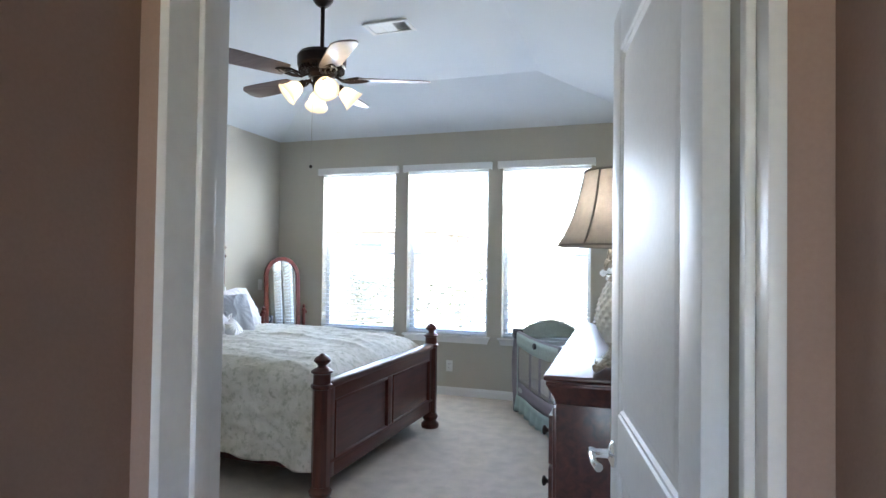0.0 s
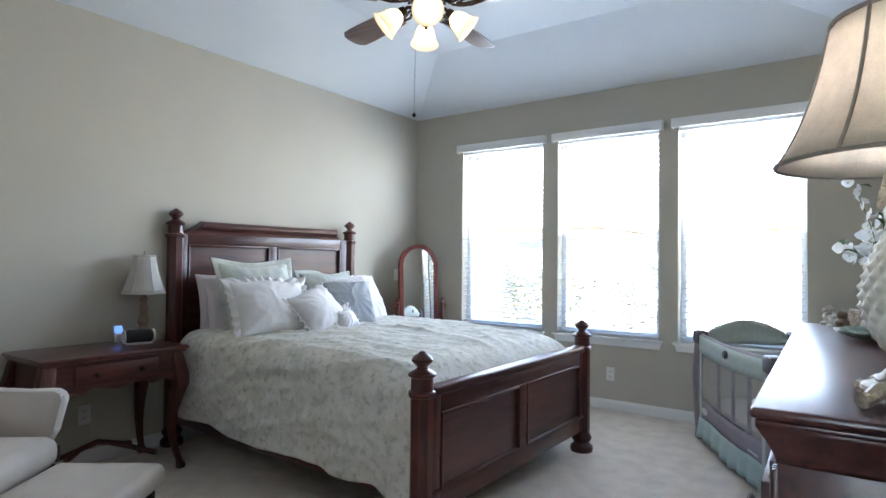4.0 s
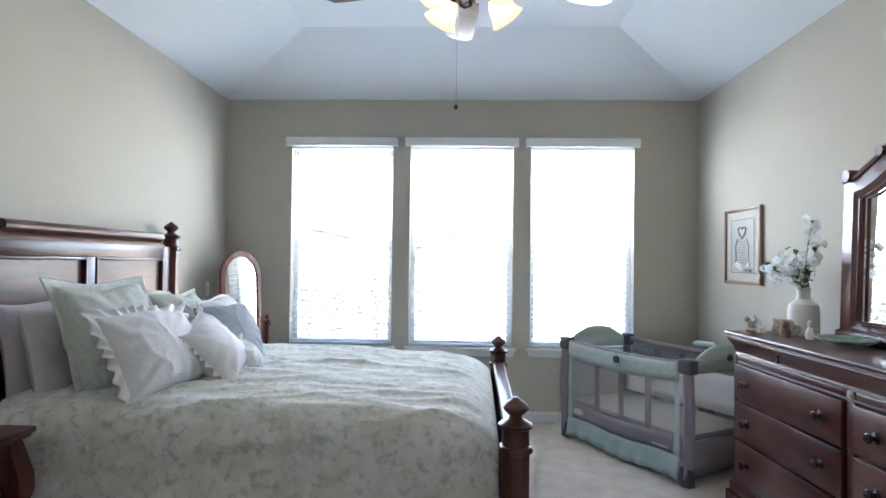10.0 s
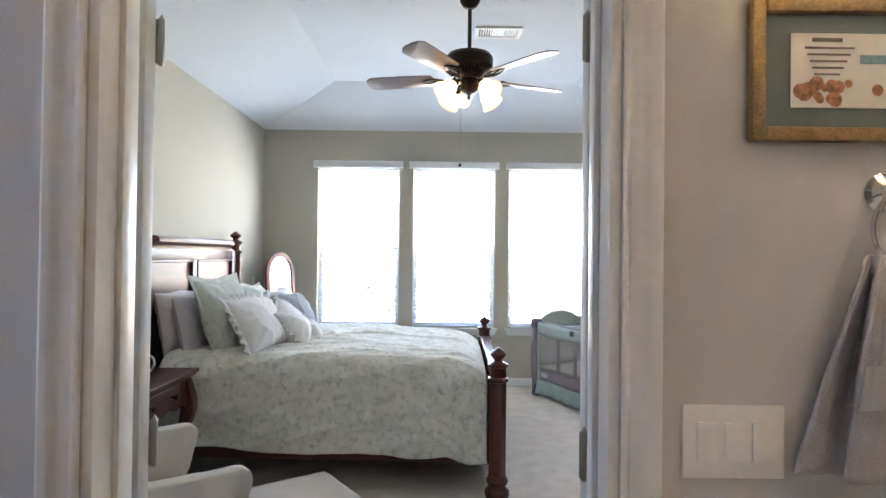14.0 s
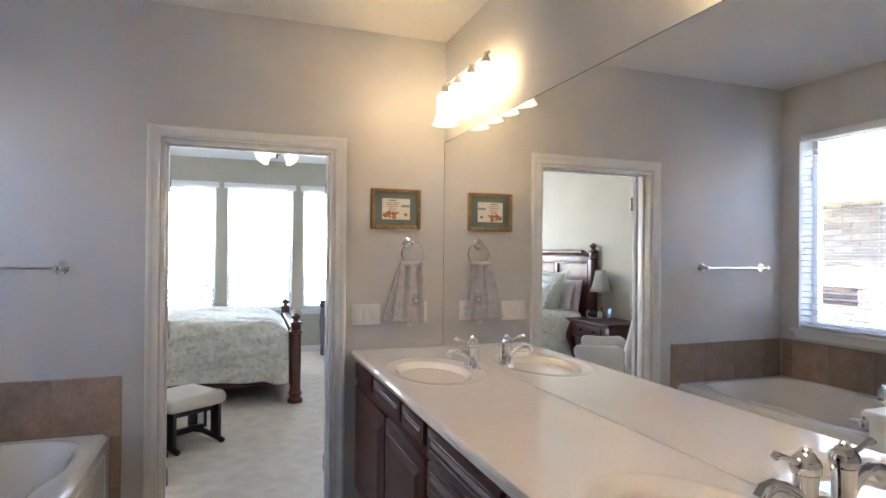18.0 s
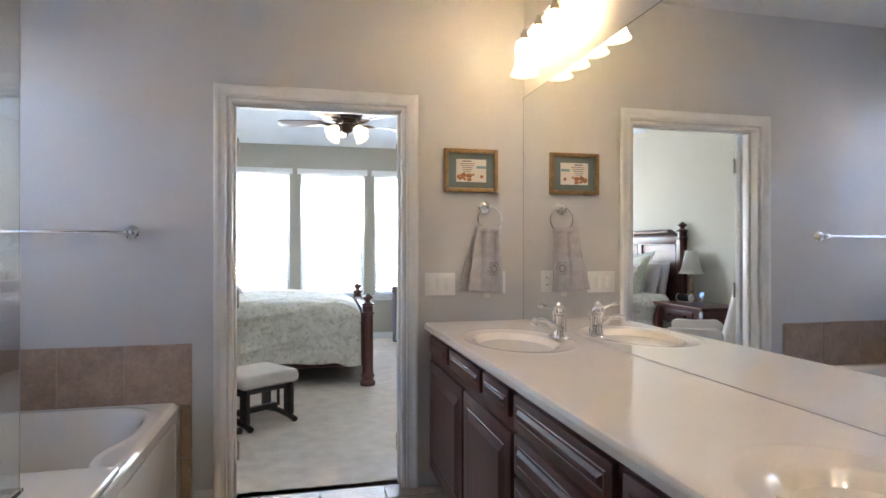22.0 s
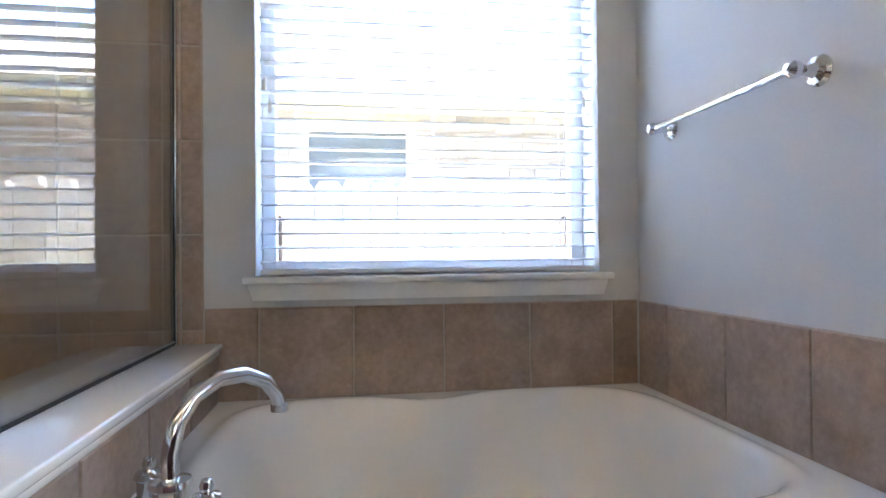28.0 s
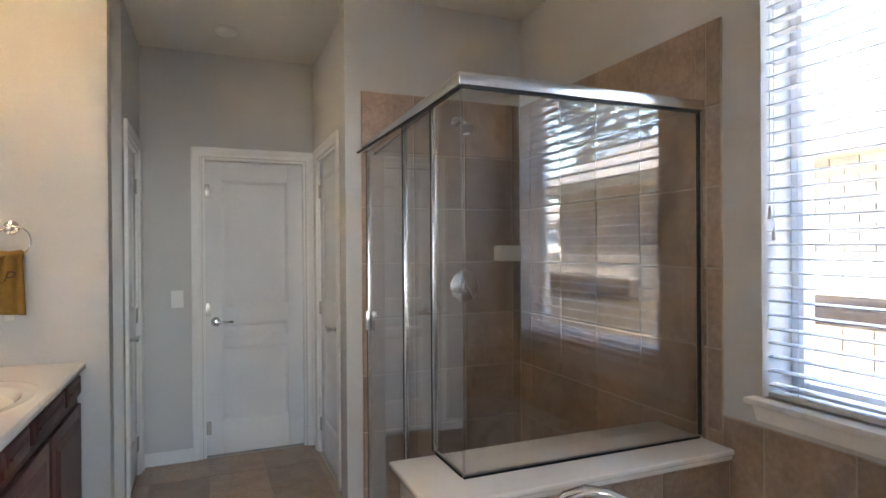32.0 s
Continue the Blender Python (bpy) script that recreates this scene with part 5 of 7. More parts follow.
dish = tagged(part("leaf_dish", grid(60, 6, lambda u, v: Vector(((0.14 + 0.012 * math.sin(u * 2 * math.pi * 9)) * v * math.cos(2 * math.pi * u) * 0.8, (0.14 + 0.012 * math.sin(u * 2 * math.pi * 9)) * v * math.sin(2 * math.pi * u), 0.006 + 0.03 * v ** 2.4)), closed_u=True), mat("green_glazed_pottery", (0.22, 0.30, 0.24), 0.3, var=0.4, scale=30, bump=0.1)), "shallow green leaf-shaped pottery dish on the dresser", "dish")
dish.location = (0.06, 3.62, DH)
dish.modifiers.new("thick", "SOLIDIFY").thickness = 0.005
pf = thing("photo_frame", "silver photo frame lying back on the dresser beside the lamp", "photo frame", at(0.17, 2.27, DH) @ rz(20) @ ry(28))
part("frame", box(-0.006, -0.07, 0.0, 0.006, 0.07, 0.17, 0.003), M_nickel, pf)
part("photo", box(-0.0085, -0.055, 0.016, -0.0065, 0.055, 0.154), mat("grey_photo", (0.25, 0.25, 0.26), 0.4, var=0.5, scale=20, bump=0), pf)
part("stand", box(0.006, -0.02, 0.0, 0.009, 0.02, 0.13, 0.001), M_dark, pf)


# ---- framed pictures, plates, vent ----
def plate(name, label, m, w, h, kind):
    p = thing(name, label, "outlet" if kind == "outlet" else "switch", m)
    part("cover", box(-w / 2, -0.006, -h / 2, w / 2, 0.0, h / 2, 0.0025), M_plate, p)
    if kind == "outlet":
        for z in (-0.02, 0.02):
            part("socket", box(-0.017, -0.008, z - 0.014, 0.017, -0.006, z + 0.014, 0.0008), M_plate, p)
            for x in (-0.007, 0.007):
                part("slot", box(x - 0.0015, -0.0088, z - 0.004, x + 0.0015, -0.008, z + 0.006), M_dark, p)
    else:
        n = max(1, round(w / 0.055 - 0.4))
        for k in range(n):
            x = (k - (n - 1) / 2) * 0.046
            part("rocker", box(x - 0.016, -0.010, -0.033, x + 0.016, -0.006, 0.033, 0.0015), M_plate, p)
    return p


plate("wall_outlet", "white wall outlet above the baseboard", at(-1.67, YN, 0.30), 0.07, 0.115, "outlet")
plate("wall_outlet", "white wall outlet beside the bed", at(XW, 2.60, 0.30) @ rz(90), 0.07, 0.115, "outlet")
plate("light_switch", "white light switch by the cheval mirror", at(XW, 5.50, 1.10) @ rz(90), 0.07, 0.115, "switch")

pic = thing("framed_verse", "oak-framed cross-stitch verse with a heart wreath on the wall", "picture", at(XE - 0.002, 5.045, 1.48) @ rz(-90))
fw, fh, ft = 0.26, 0.27, 0.022
for nm, q in (("frame_side", (-fw, -fh, -fw + ft, fh)), ("frame_side", (fw - ft, -fh, fw, fh)), ("frame_rail", (-fw + ft, -fh, fw - ft, -fh + ft)), ("frame_rail", (-fw + ft, fh - ft, fw - ft, fh))):
    part(nm, box(q[0], -0.024, q[1], q[2], -0.001, q[3], 0.004), wood("oak_frame" + nm, (0.16, 0.075, 0.035), (0.30, 0.15, 0.075), 0.4) if nm == "frame_side" and q[0] < 0 else bpy.data.materials["oak_frameframe_side"], pic)
part("mat_board", box(-fw + ft, -0.010, -fh + ft, fw - ft, -0.004, fh - ft), M_paper, pic)
part("cloth", box(-0.165, -0.013, -0.19, 0.165, -0.0105, 0.19), mat("pale_aida_cloth", (0.68, 0.67, 0.62), 0.95, var=0.05, fine=600, bump=0.3), pic)
ln = bmesh.new()
for a0, a1, b0, b1 in ((-0.165, 0.165, 0.186, 0.19), (-0.165, 0.165, -0.19, -0.186), (-0.165, -0.161, -0.186, 0.186), (0.161, 0.165, -0.186, 0.186)):
    box(a0, -0.0142, b0, a1, -0.013, b1, bm=ln)
part("border", ln, M_ink, pic)
hw_ = tube([(0.045 * (math.sin(t) ** 3) * 1.2, -0.0145, 0.10 + 0.04 * (math.cos(t) - 0.35 * math.cos(2 * t) - 0.15 * math.cos(3 * t))) for t in [2 * math.pi * i / 40 for i in range(40)]], 0.0065, 6, closed=True)
part("heart_wreath", hw_, mat("faded_brown_thread", (0.30, 0.24, 0.18), 0.9, var=0.4, scale=80), pic)
vl = bmesh.new()
rr = random.Random(3)
for k in range(9):
    w_ = rr.uniform(0.035, 0.075)
    box(-w_, -0.0142, 0.025 - k * 0.018, w_, -0.013, 0.029 - k * 0.018, bm=vl)
part("verse_lines", vl, M_ink, pic)
wr = bmesh.new()
for s in (-1, 1):
    tube([(s * 0.06, -0.0142, 0.05), (s * 0.10, -0.0142, 0.0), (s * 0.085, -0.0142, -0.08), (s * 0.11, -0.0142, -0.14), (s * 0.05, -0.0142, -0.15)], 0.004, 5, wr)
part("vine_border", wr, bpy.data.materials["faded_brown_thread"], pic)
part("glazing", box(-fw + ft, -0.018, -fh + ft, fw - ft, -0.0165, fh - ft), M_pane, pic).visible_shadow = False

vent = thing("ceiling_vent", "white louvred air vent in the ceiling", "vent", at(-1.46, 3.715, ZF - 0.001))
vb = bmesh.new()
for q in ((-0.165, -0.095, -0.135, 0.095), (0.135, -0.095, 0.165, 0.095), (-0.135, -0.095, 0.135, -0.07), (-0.135, 0.07, 0.135, 0.095)):
    box(q[0], q[1], -0.012, q[2], q[3], 0.0, 0.003, vb)
part("frame", vb, M_trim, vent)
part("backing", box(-0.135, -0.07, -0.002, 0.135, 0.07, 0.0), M_dark, vent)
for k in range(15):
    part("slat", join(None, box(-0.0075, -0.07, -0.001, 0.0075, 0.07, 0.001), at(-0.122 + k * 0.0175, 0, -0.006) @ ry(-40 if k < 5 else (0 if k < 10 else 40))), M_trim, vent)
det = tagged(part("smoke_detector", lathe([(0.0, 0.0), (0.055, 0.0), (0.065, 0.012), (0.066, 0.03), (0.0, 0.032)], 24, m=at(-2.10, -3.05, ZB - 0.032)), M_plate), "round white smoke detector on the bathroom ceiling", "ceiling fitting")

# ---- ceiling fan ----
fan = thing("ceiling_fan", "bronze ceiling fan with five dark blades and four lit glass shades", "ceiling fan", at(-1.685, 3.21, 0))
part("canopy", lathe([(0.0, ZF - 0.055), (0.022, ZF - 0.055), (0.045, ZF - 0.04), (0.062, ZF - 0.015), (0.064, ZF - 0.002), (0.0, ZF - 0.002)], 24), M_bronze, fan)
part("downrod", lathe([(0.0, 2.66), (0.0125, 2.66), (0.0125, ZF - 0.04), (0.0, ZF - 0.04)], 12), M_bronze, fan)
part("motor", lathe([(0.0, 2.50), (0.07, 2.50), (0.088, 2.52), (0.09, 2.545), (0.125, 2.555), (0.148, 2.575), (0.15, 2.63), (0.135, 2.652), (0.09, 2.668), (0.03, 2.675), (0.0, 2.675)], 36), M_bronze, fan)
for k in range(30):
    part("motor_fin", join(None, box(0.095, -0.003, 2.540, 0.140, 0.003, 2.562, 0.001), rz(k * 12)), M_bronze, fan)
part("switch_housing", lathe([(0.0, 2.41), (0.03, 2.41), (0.05, 2.425), (0.056, 2.45), (0.055, 2.50), (0.0, 2.505)], 28), M_bronze, fan)
part("finial", lathe([(0.0, 2.37), (0.006, 2.375), (0.010, 2.39), (0.006, 2.40), (0.024, 2.41), (0.0, 2.412)], 14), M_bronze, fan)
M_blade = wood("dark_walnut_blade", (0.15, 0.10, 0.09), (0.24, 0.17, 0.155), 0.35, axis="X")
M_bulbglass = glow("lit_frosted_glass", (1.0, 0.70, 0.38), 0.055)
through_light(M_bulbglass, (0.9, 0.82, 0.68), 0.5)
M_fanbulb = glow("lit_warm_bulb", (1.0, 0.80, 0.55), 1.2)
BLADE0 = 23
for k in range(5):
    r = Matrix.Rotation(radians(BLADE0 + 72 * k), 4, "Z")
    ol = [(0.235, -0.062), (0.30, -0.068), (0.55, -0.076), (0.63, -0.074), (0.645, -0.060), (0.662, -0.050), (0.672, -0.02), (0.672, 0.02), (0.662, 0.050), (0.645, 0.060), (0.63, 0.074), (0.55, 0.076), (0.30, 0.068), (0.235, 0.062), (0.222, 0.03), (0.222, -0.03)]
    bl = part("blade", prism(ol, -0.0035, 0.0035, m=r @ at(0, 0, 2.505) @ rx(12), bev=0.001), M_blade, fan)
    br = bmesh.new()
    for s in (-1, 1):
        tube([(0.085, 0, 2.515), (0.13, s * 0.012, 2.49), (0.17, s * 0.038, 2.493), (0.22, s * 0.046, 2.50), (0.27, s * 0.022, 2.500), (0.295, 0, 2.500)], 0.007, 8, br)
        tube([(0.15, 0, 2.49), (0.19, s * 0.018, 2.496), (0.24, s * 0.010, 2.499), (0.26, 0, 2.499)], 0.005, 6, br)
    br.transform(r)
    part("blade_iron", br, M_bronze, bl, "scrolled bronze bracket")
for k in range(4):
    r = Matrix.Rotation(radians(39 + 90 * k), 4, "Z")
    a_ = part("lamp_arm", tube([(0.045, 0, 2.455), (0.07, 0, 2.478), (0.092, 0, 2.478), (0.106, 0, 2.465)], 0.009, 8, m=r), M_bronze, fan)
    part("socket", lathe([(0.0, 0.0), (0.020, 0.0), (0.024, -0.02), (0.021, -0.035), (0.0, -0.035)], 16, m=r @ at(0.104, 0, 2.466) @ ry(-50)), M_bronze, a_)
    sg = bmesh.new()
    lathe([(0.022, -0.028), (0.036, -0.042), (0.048, -0.065), (0.053, -0.09), (0.062, -0.118), (0.074, -0.135)], 24, sg)
    for f in [f for f in sg.faces if len(f.verts) > 4]:
        sg.faces.remove(f)
    sg.transform(r @ at(0.104, 0, 2.466) @ ry(-50))
    gs = part("glass_shade", sg, M_bulbglass, a_, "lit frosted bell shade")
    gs.modifiers.new("thick", "SOLIDIFY").thickness = 0.003
    part("bulb", lathe([(0.010, -0.03), (0.022, -0.06), (0.026, -0.08), (0.020, -0.1), (0.0, -0.108)], 14, m=r @ at(0.104, 0, 2.466) @ ry(-50)), M_fanbulb, a_)
pc = part("pull_chain", tube([(-0.048, -0.02, 2.42), (-0.053, -0.02, 1.97)], 0.0012, 5), M_nickel, fan)
part("chain_ball", lathe([(0.0, -0.012), (0.007, -0.008), (0.011, 0.0), (0.006, 0.008), (0.0, 0.012)], 14, m=at(-0.053, -0.02, 1.958)), M_bronze, pc)

# ---- glider chair and ottoman ----
def pad(w, d, t, r=0.05, bm=None, m=None):
    b = bmesh.new()
    box(-w / 2, -d / 2, -t / 2, w / 2, d / 2, t / 2, min(r, t / 2.05), b, 5)
    return join(bm, b, m)


def glider_base(th, w, d, z):
    """Two side frames on bent rockers with a linkage, in dark wood."""
    for s in (-1, 1):
        b = bmesh.new()
        x = s * (w / 2 - 0.03)
        for y in (-d * 0.36, d * 0.36):
            box(x - 0.014, y - 0.05, 0.05, x + 0.014, y + 0.05, z, 0.006, b)
        box(x - 0.014, -d * 0.42, z - 0.06, x + 0.014, d * 0.42, z, 0.008, b)
        part("side_frame", b, M_black, th)
        part("runner", tube([(x, -d * 0.56, 0.018), (x, -d * 0.4, 0.035), (x, 0, 0.05), (x, d * 0.4, 0.035), (x, d * 0.56, 0.018)], 0.022, 8), M_black, th)
        for y in (-0.06, 0.06):
            part("link_arm", box(x - 0.03 * s - 0.006, y - 0.014, 0.10, x - 0.03 * s + 0.006, y + 0.014, z - 0.02, 0.003), M_black, th)
    part("cross_rail", box(-w / 2 + 0.04, -0.025, 0.07, w / 2 - 0.04, 0.025, 0.11, 0.006), M_black, th)
    for y in (-d * 0.3, d * 0.3):
        part("cross_rail", box(-w / 2 + 0.04, y - 0.02, z - 0.05, w / 2 - 0.04, y + 0.02, z - 0.02, 0.005), M_black, th)


ott = thing("glider_ottoman", "cream padded ottoman on a dark wood gliding base", "ottoman", at(-2.43, 2.02, 0) @ rz(36))
glider_base(ott, 0.42, 0.42, 0.29)
part("cushion", pad(0.47, 0.45, 0.10, 0.042, m=at(0, 0, 0.338)), M_cushion, ott)
chair = thing("glider_chair", "cream padded glider rocking chair with a dark wood frame", "chair", at(-2.92, 1.74, 0) @ rz(-51))
glider_base(chair, 0.60, 0.56, 0.33)
part("seat_cushion", pad(0.50, 0.56, 0.14, 0.06, m=at(0, 0.02, 0.40)), M_cushion, chair)
part("back_cushion", pad(0.50, 0.13, 0.66, 0.06, m=at(0, -0.26, 0.76) @ rx(14)), M_cushion, chair)
for s in (-1, 1):
    ol = [(-0.16, 0.40), (0.20, 0.40), (0.235, 0.46), (0.27, 0.60), (0.262, 0.635), (0.23, 0.652), (0.05, 0.645), (-0.10, 0.66), (-0.16, 0.62)]
    part("arm_pad", prism(ol, s * 0.32 - 0.036, s * 0.32 + 0.036, m=XY2YZ, bev=0.02), M_cushion, chair)
    part("arm_rail", box(s * 0.30 - 0.02, -0.20, 0.33, s * 0.30 + 0.02, 0.25, 0.40, 0.006), M_black, chair)

# ---- travel crib ----
M_crib = mat("grey_brown_crib_fabric", (0.26, 0.225, 0.25), 0.85, var=0.08, fine=400, bump=0.3)
M_cribg = mat("sage_quilted_fabric", (0.42, 0.47, 0.43), 0.9, var=0.15, scale=60, fine=300, bump=0.6, depth=0.003)
M_skirt = mat("sage_skirt_fabric", (0.36, 0.45, 0.44), 0.9, var=0.08, fine=300, bump=0.3)
M_plast = mat("dark_grey_plastic", (0.075, 0.07, 0.08), 0.45, var=0.06, bump=0.05)
mesh_m = bpy.data.materials.new("crib_mesh")
mesh_m.use_nodes = True
nt = mesh_m.node_tree
pbs, om = nt.nodes["Principled BSDF"], nt.nodes["Material Output"]
pbs.inputs["Base Color"].default_value, pbs.inputs["Roughness"].default_value = (0.60, 0.57, 0.56, 1), 0.9
tr_ = nt.nodes.new("ShaderNodeBsdfTransparent")
mx_ = nt.nodes.new("ShaderNodeMixShader")
mx_.inputs[0].default_value = 0.22
nt.links.new(tr_.outputs[0], mx_.inputs[1])
nt.links.new(pbs.outputs[0], mx_.inputs[2])
nt.links.new(mx_.outputs[0], om.inputs[0])
crib = thing("travel_crib", "grey and sage travel crib with mesh sides and a pleated skirt", "crib", at(-0.33, 5.10, 0) @ rz(-61))
CL, CW, CH = 0.565, 0.315, 0.735   # half length, half width, rail height
for sx in (-1, 1):
    for sy in (-1, 1):
        lg = part("leg", tube([(sx * CL, sy * CW, 0.04), (sx * (CL + 0.012), sy * (CW + 0.008), 0.2), (sx * (CL + 0.022), sy * (CW + 0.014), 0.45), (sx * (CL + 0.008), sy * (CW + 0.006), 0.68), (sx * (CL - 0.004), sy * CW, CH)], 0.034, 10, taper=[0.9, 0.95, 1.0, 0.9, 1.1]), M_crib, crib)
        part("foot", box(sx * CL - 0.035, sy * CW - 0.03, 0.0, sx * CL + 0.035, sy * CW + 0.03, 0.12, 0.012), M_plast, lg)
        part("corner_cap", box(sx * CL - 0.05, sy * CW - 0.042, CH - 0.06, sx * CL + 0.05, sy * CW + 0.042, CH + 0.035, 0.02), M_plast, lg)
        part("corner_strip", grid(2, 8, lambda u, v: Vector((sx * (CL - 0.045 - 0.05 * u * (1 - 0.3 * math.sin(3.1 * v))), sy * (CW + 0.020), 0.14 + 0.58 * v))), M_cribg, lg)
for sy in (-1, 1):
    y = sy * CW
    part("top_rail", tube([(-CL, y, CH), (-CL * 0.5, y, CH - 0.012), (0, y, CH - 0.018), (CL * 0.5, y, CH - 0.012), (CL, y, CH)], 0.020, 10), M_crib, crib)
    part("rail_cover", grid(30, 3, lambda u, v: Vector(((2 * u - 1) * (CL - 0.05), y + sy * (0.023 + 0.004 * math.sin(v * 3)), CH + 0.006 - 0.016 * math.sin(math.pi * u) - 0.115 * v - 0.012 * v * math.sin(math.pi * u)))), M_cribg, crib).modifiers.new("thick", "SOLIDIFY").thickness = 0.006
    part("mesh_panel", grid(10, 4, lambda u, v: Vector(((2 * u - 1) * (CL - 0.03), y + sy * 0.006, 0.24 + 0.42 * v))), mesh_m, crib)
    part("lower_panel", grid(24, 3, lambda u, v: Vector(((2 * u - 1) * (CL - 0.01), y + sy * 0.012, 0.155 + (0.115 + 0.03 * (2 * u - 1) ** 2) * v))), M_crib, crib).modifiers.new("thick", "SOLIDIFY").thickness = 0.006
    part("hub", lathe([(0.0, 0.0), (0.026, 0.0), (0.026, 0.012), (0.018, 0.02), (0.0, 0.02)], 18, m=at(0, y + sy * 0.03, CH - 0.05) @ rx(-90 * sy)), M_plast, crib)
    for f in (-0.24, 0.0, 0.24):
        part("strap", box(f - 0.024, y - sy * 0.012 - 0.002, 0.26, f + 0.024, y - sy * 0.012 + 0.002, 0.68), M_crib, crib)
    part("skirt", grid(60, 4, lambda u, v: Vector(((2 * u - 1) * (CL - 0.04), y + sy * (0.022 + 0.012 * math.sin(u * 46) * v + 0.02 * v), 0.165 - 0.135 * v + 0.01 * math.sin(u * 9)))), M_skirt, crib).modifiers.new("thick", "SOLIDIFY").thickness = 0.003
for sx in (-1, 1):
    x = sx * CL
    ar = part("end_arch", grid(24, 6, lambda u, v: Vector((x + sx * (0.012 + 0.02 * math.sin(math.pi * v)), (2 * u - 1) * (CW - 0.02), CH - 0.06 + 0.06 * v + v * 0.115 * math.sin(math.pi * u) ** 0.8))), M_cribg, crib)
    ar.modifiers.new("thick", "SOLIDIFY").thickness = 0.03
    part("end_knob", lathe([(0.0, 0.0), (0.022, 0.0), (0.022, 0.01), (0.0, 0.016)], 16, m=at(x + sx * 0.045, 0, CH + 0.03) @ ry(90 * sx)), M_plast, crib)
    part("end_mesh", grid(6, 4, lambda u, v: Vector((x + sx * 0.006, (2 * u - 1) * (CW - 0.02), 0.24 + 0.46 * v))), mesh_m, crib)
    part("end_lower_panel", grid(12, 3, lambda u, v: Vector((x + sx * 0.012, (2 * u - 1) * (CW - 0.01), 0.06 + 0.21 * v))), M_crib, crib).modifiers.new("thick", "SOLIDIFY").thickness = 0.006
part("crib_floor", box(-CL + 0.02, -CW + 0.02, 0.26, CL - 0.02, CW - 0.02, 0.30, 0.01), mat("quilted_beige_mat", (0.36, 0.32, 0.28), 0.95, var=0.1, scale=40, bump=0.6), crib)
part("liner", grid(16, 4, lambda u, v: Vector(((2 * u - 1) * (CL - 0.05), CW - 0.035 - 0.02 * math.sin(6 * u), 0.33 + 0.26 * v))), M_white, crib).modifiers.new("thick", "SOLIDIFY").thickness = 0.02
pb_ = bmesh.new()
lathe([(0.0, 0.0), (0.055, 0.0), (0.055, 0.003), (0.0, 0.003)], 24, pb_, Matrix.Diagonal((1, 0.42, 1, 1)))
part("badge", pb_, mat("pale_badge", (0.5, 0.5, 0.48), 0.6), crib).matrix_basis = at(-CL + 0.16, -CW - 0.022, 0.23) @ rx(90)
part("label_bar", box(CL - 0.26, -CW - 0.024, 0.195, CL - 0.13, -CW - 0.022, 0.207), bpy.data.materials["pale_badge"], crib)
ct = thing("cloth_bundle", "pale sage fabric bundle over the crib rail", "cloth", at(-0.33, 5.10, 0) @ rz(-61))
part("bundle", pad(0.16, 0.07, 0.05, 0.024, m=at(0.18, CW, CH + 0.035)), M_cribg, ct)

# ---- bathroom: vanity ----
VX0, VX1, VZ = -1.405, -0.872, 0.883
VY1, VY0 = 0.568, -2.555


def front(parent, name, y0, y1, z0, z1, door=False):
    """A raised-panel drawer or door front on the cabinet face (faces -x)."""
    x = VX0
    slab = part(name, box(x - 0.019, y0, z0, x, y1, z1, 0.004), M_cab, parent)
    i, d = (0.055, 0.024) if door else (0.024, 0.012)
    f = bmesh.new()
    rings = []
    for o, dx in ((0.0, 0.0185), (0.004, 0.0215), (0.010, 0.0215), (0.012, 0.019), (0.012 + d, 0.0275), (0.016 + d, 0.028)):
        rings.append([f.verts.new((x - dx, y, z)) for y, z in ((y0 + i + o, z0 + i + o), (y1 - i - o, z0 + i + o), (y1 - i - o, z1 - i - o), (y0 + i + o, z1 - i - o))])
    for p, q in zip(rings, rings[1:]):
        for k in range(4):
            f.faces.new((p[k], p[(k + 1) % 4], q[(k + 1) % 4], q[k]))
    f.faces.new(rings[-1])
    part("raised_panel", f, M_cab, slab, smooth=False)
    return slab


def cabinet(label, y0, y1, tops, doors, drawers):
    c = thing("vanity_cabinet", label, "cabinet", group="vanity cabinets")
    b = bmesh.new()
    box(VX0, y0, 0.10, VX1, y1, 0.842, 0.002, b)
    part("body", b, M_cab, c)
    # toe kick in plain near-black rather than the cabinet wood
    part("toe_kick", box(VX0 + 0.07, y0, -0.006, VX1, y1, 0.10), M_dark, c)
    for a, b_ in tops:
        front(c, "false_drawer_front", a, b_, 0.735, 0.822)
    for a, b_ in doors:
        front(c, "cabinet_door", a, b_, 0.125, 0.692, True)
    for z0, z1 in drawers:
        front(c, "drawer", y0 + 0.018, y1 - 0.018, z0, z1)
    return c


cabinet("maroon wood sink cabinet with two raised-panel doors", -0.750, VY1, [(0.135, 0.52), (-0.395, 0.085), (-0.715, -0.435)], [(-0.140, 0.52), (-0.735, -0.165)], [])
cabinet("maroon wood cabinet with a stack of drawers", -1.385, -0.750, [], [], [(0.125, 0.285), (0.305, 0.430), (0.445, 0.563), (0.578, 0.700), (0.715, 0.822)])
cabinet("maroon wood sink cabinet with two raised-panel doors", VY0, -1.385, [(-1.680, -1.410), (-2.20, -1.74), (-2.53, -2.25)], [(-1.935, -1.410), (-2.53, -1.98)], [])

SINKS = (-0.105, -1.845)


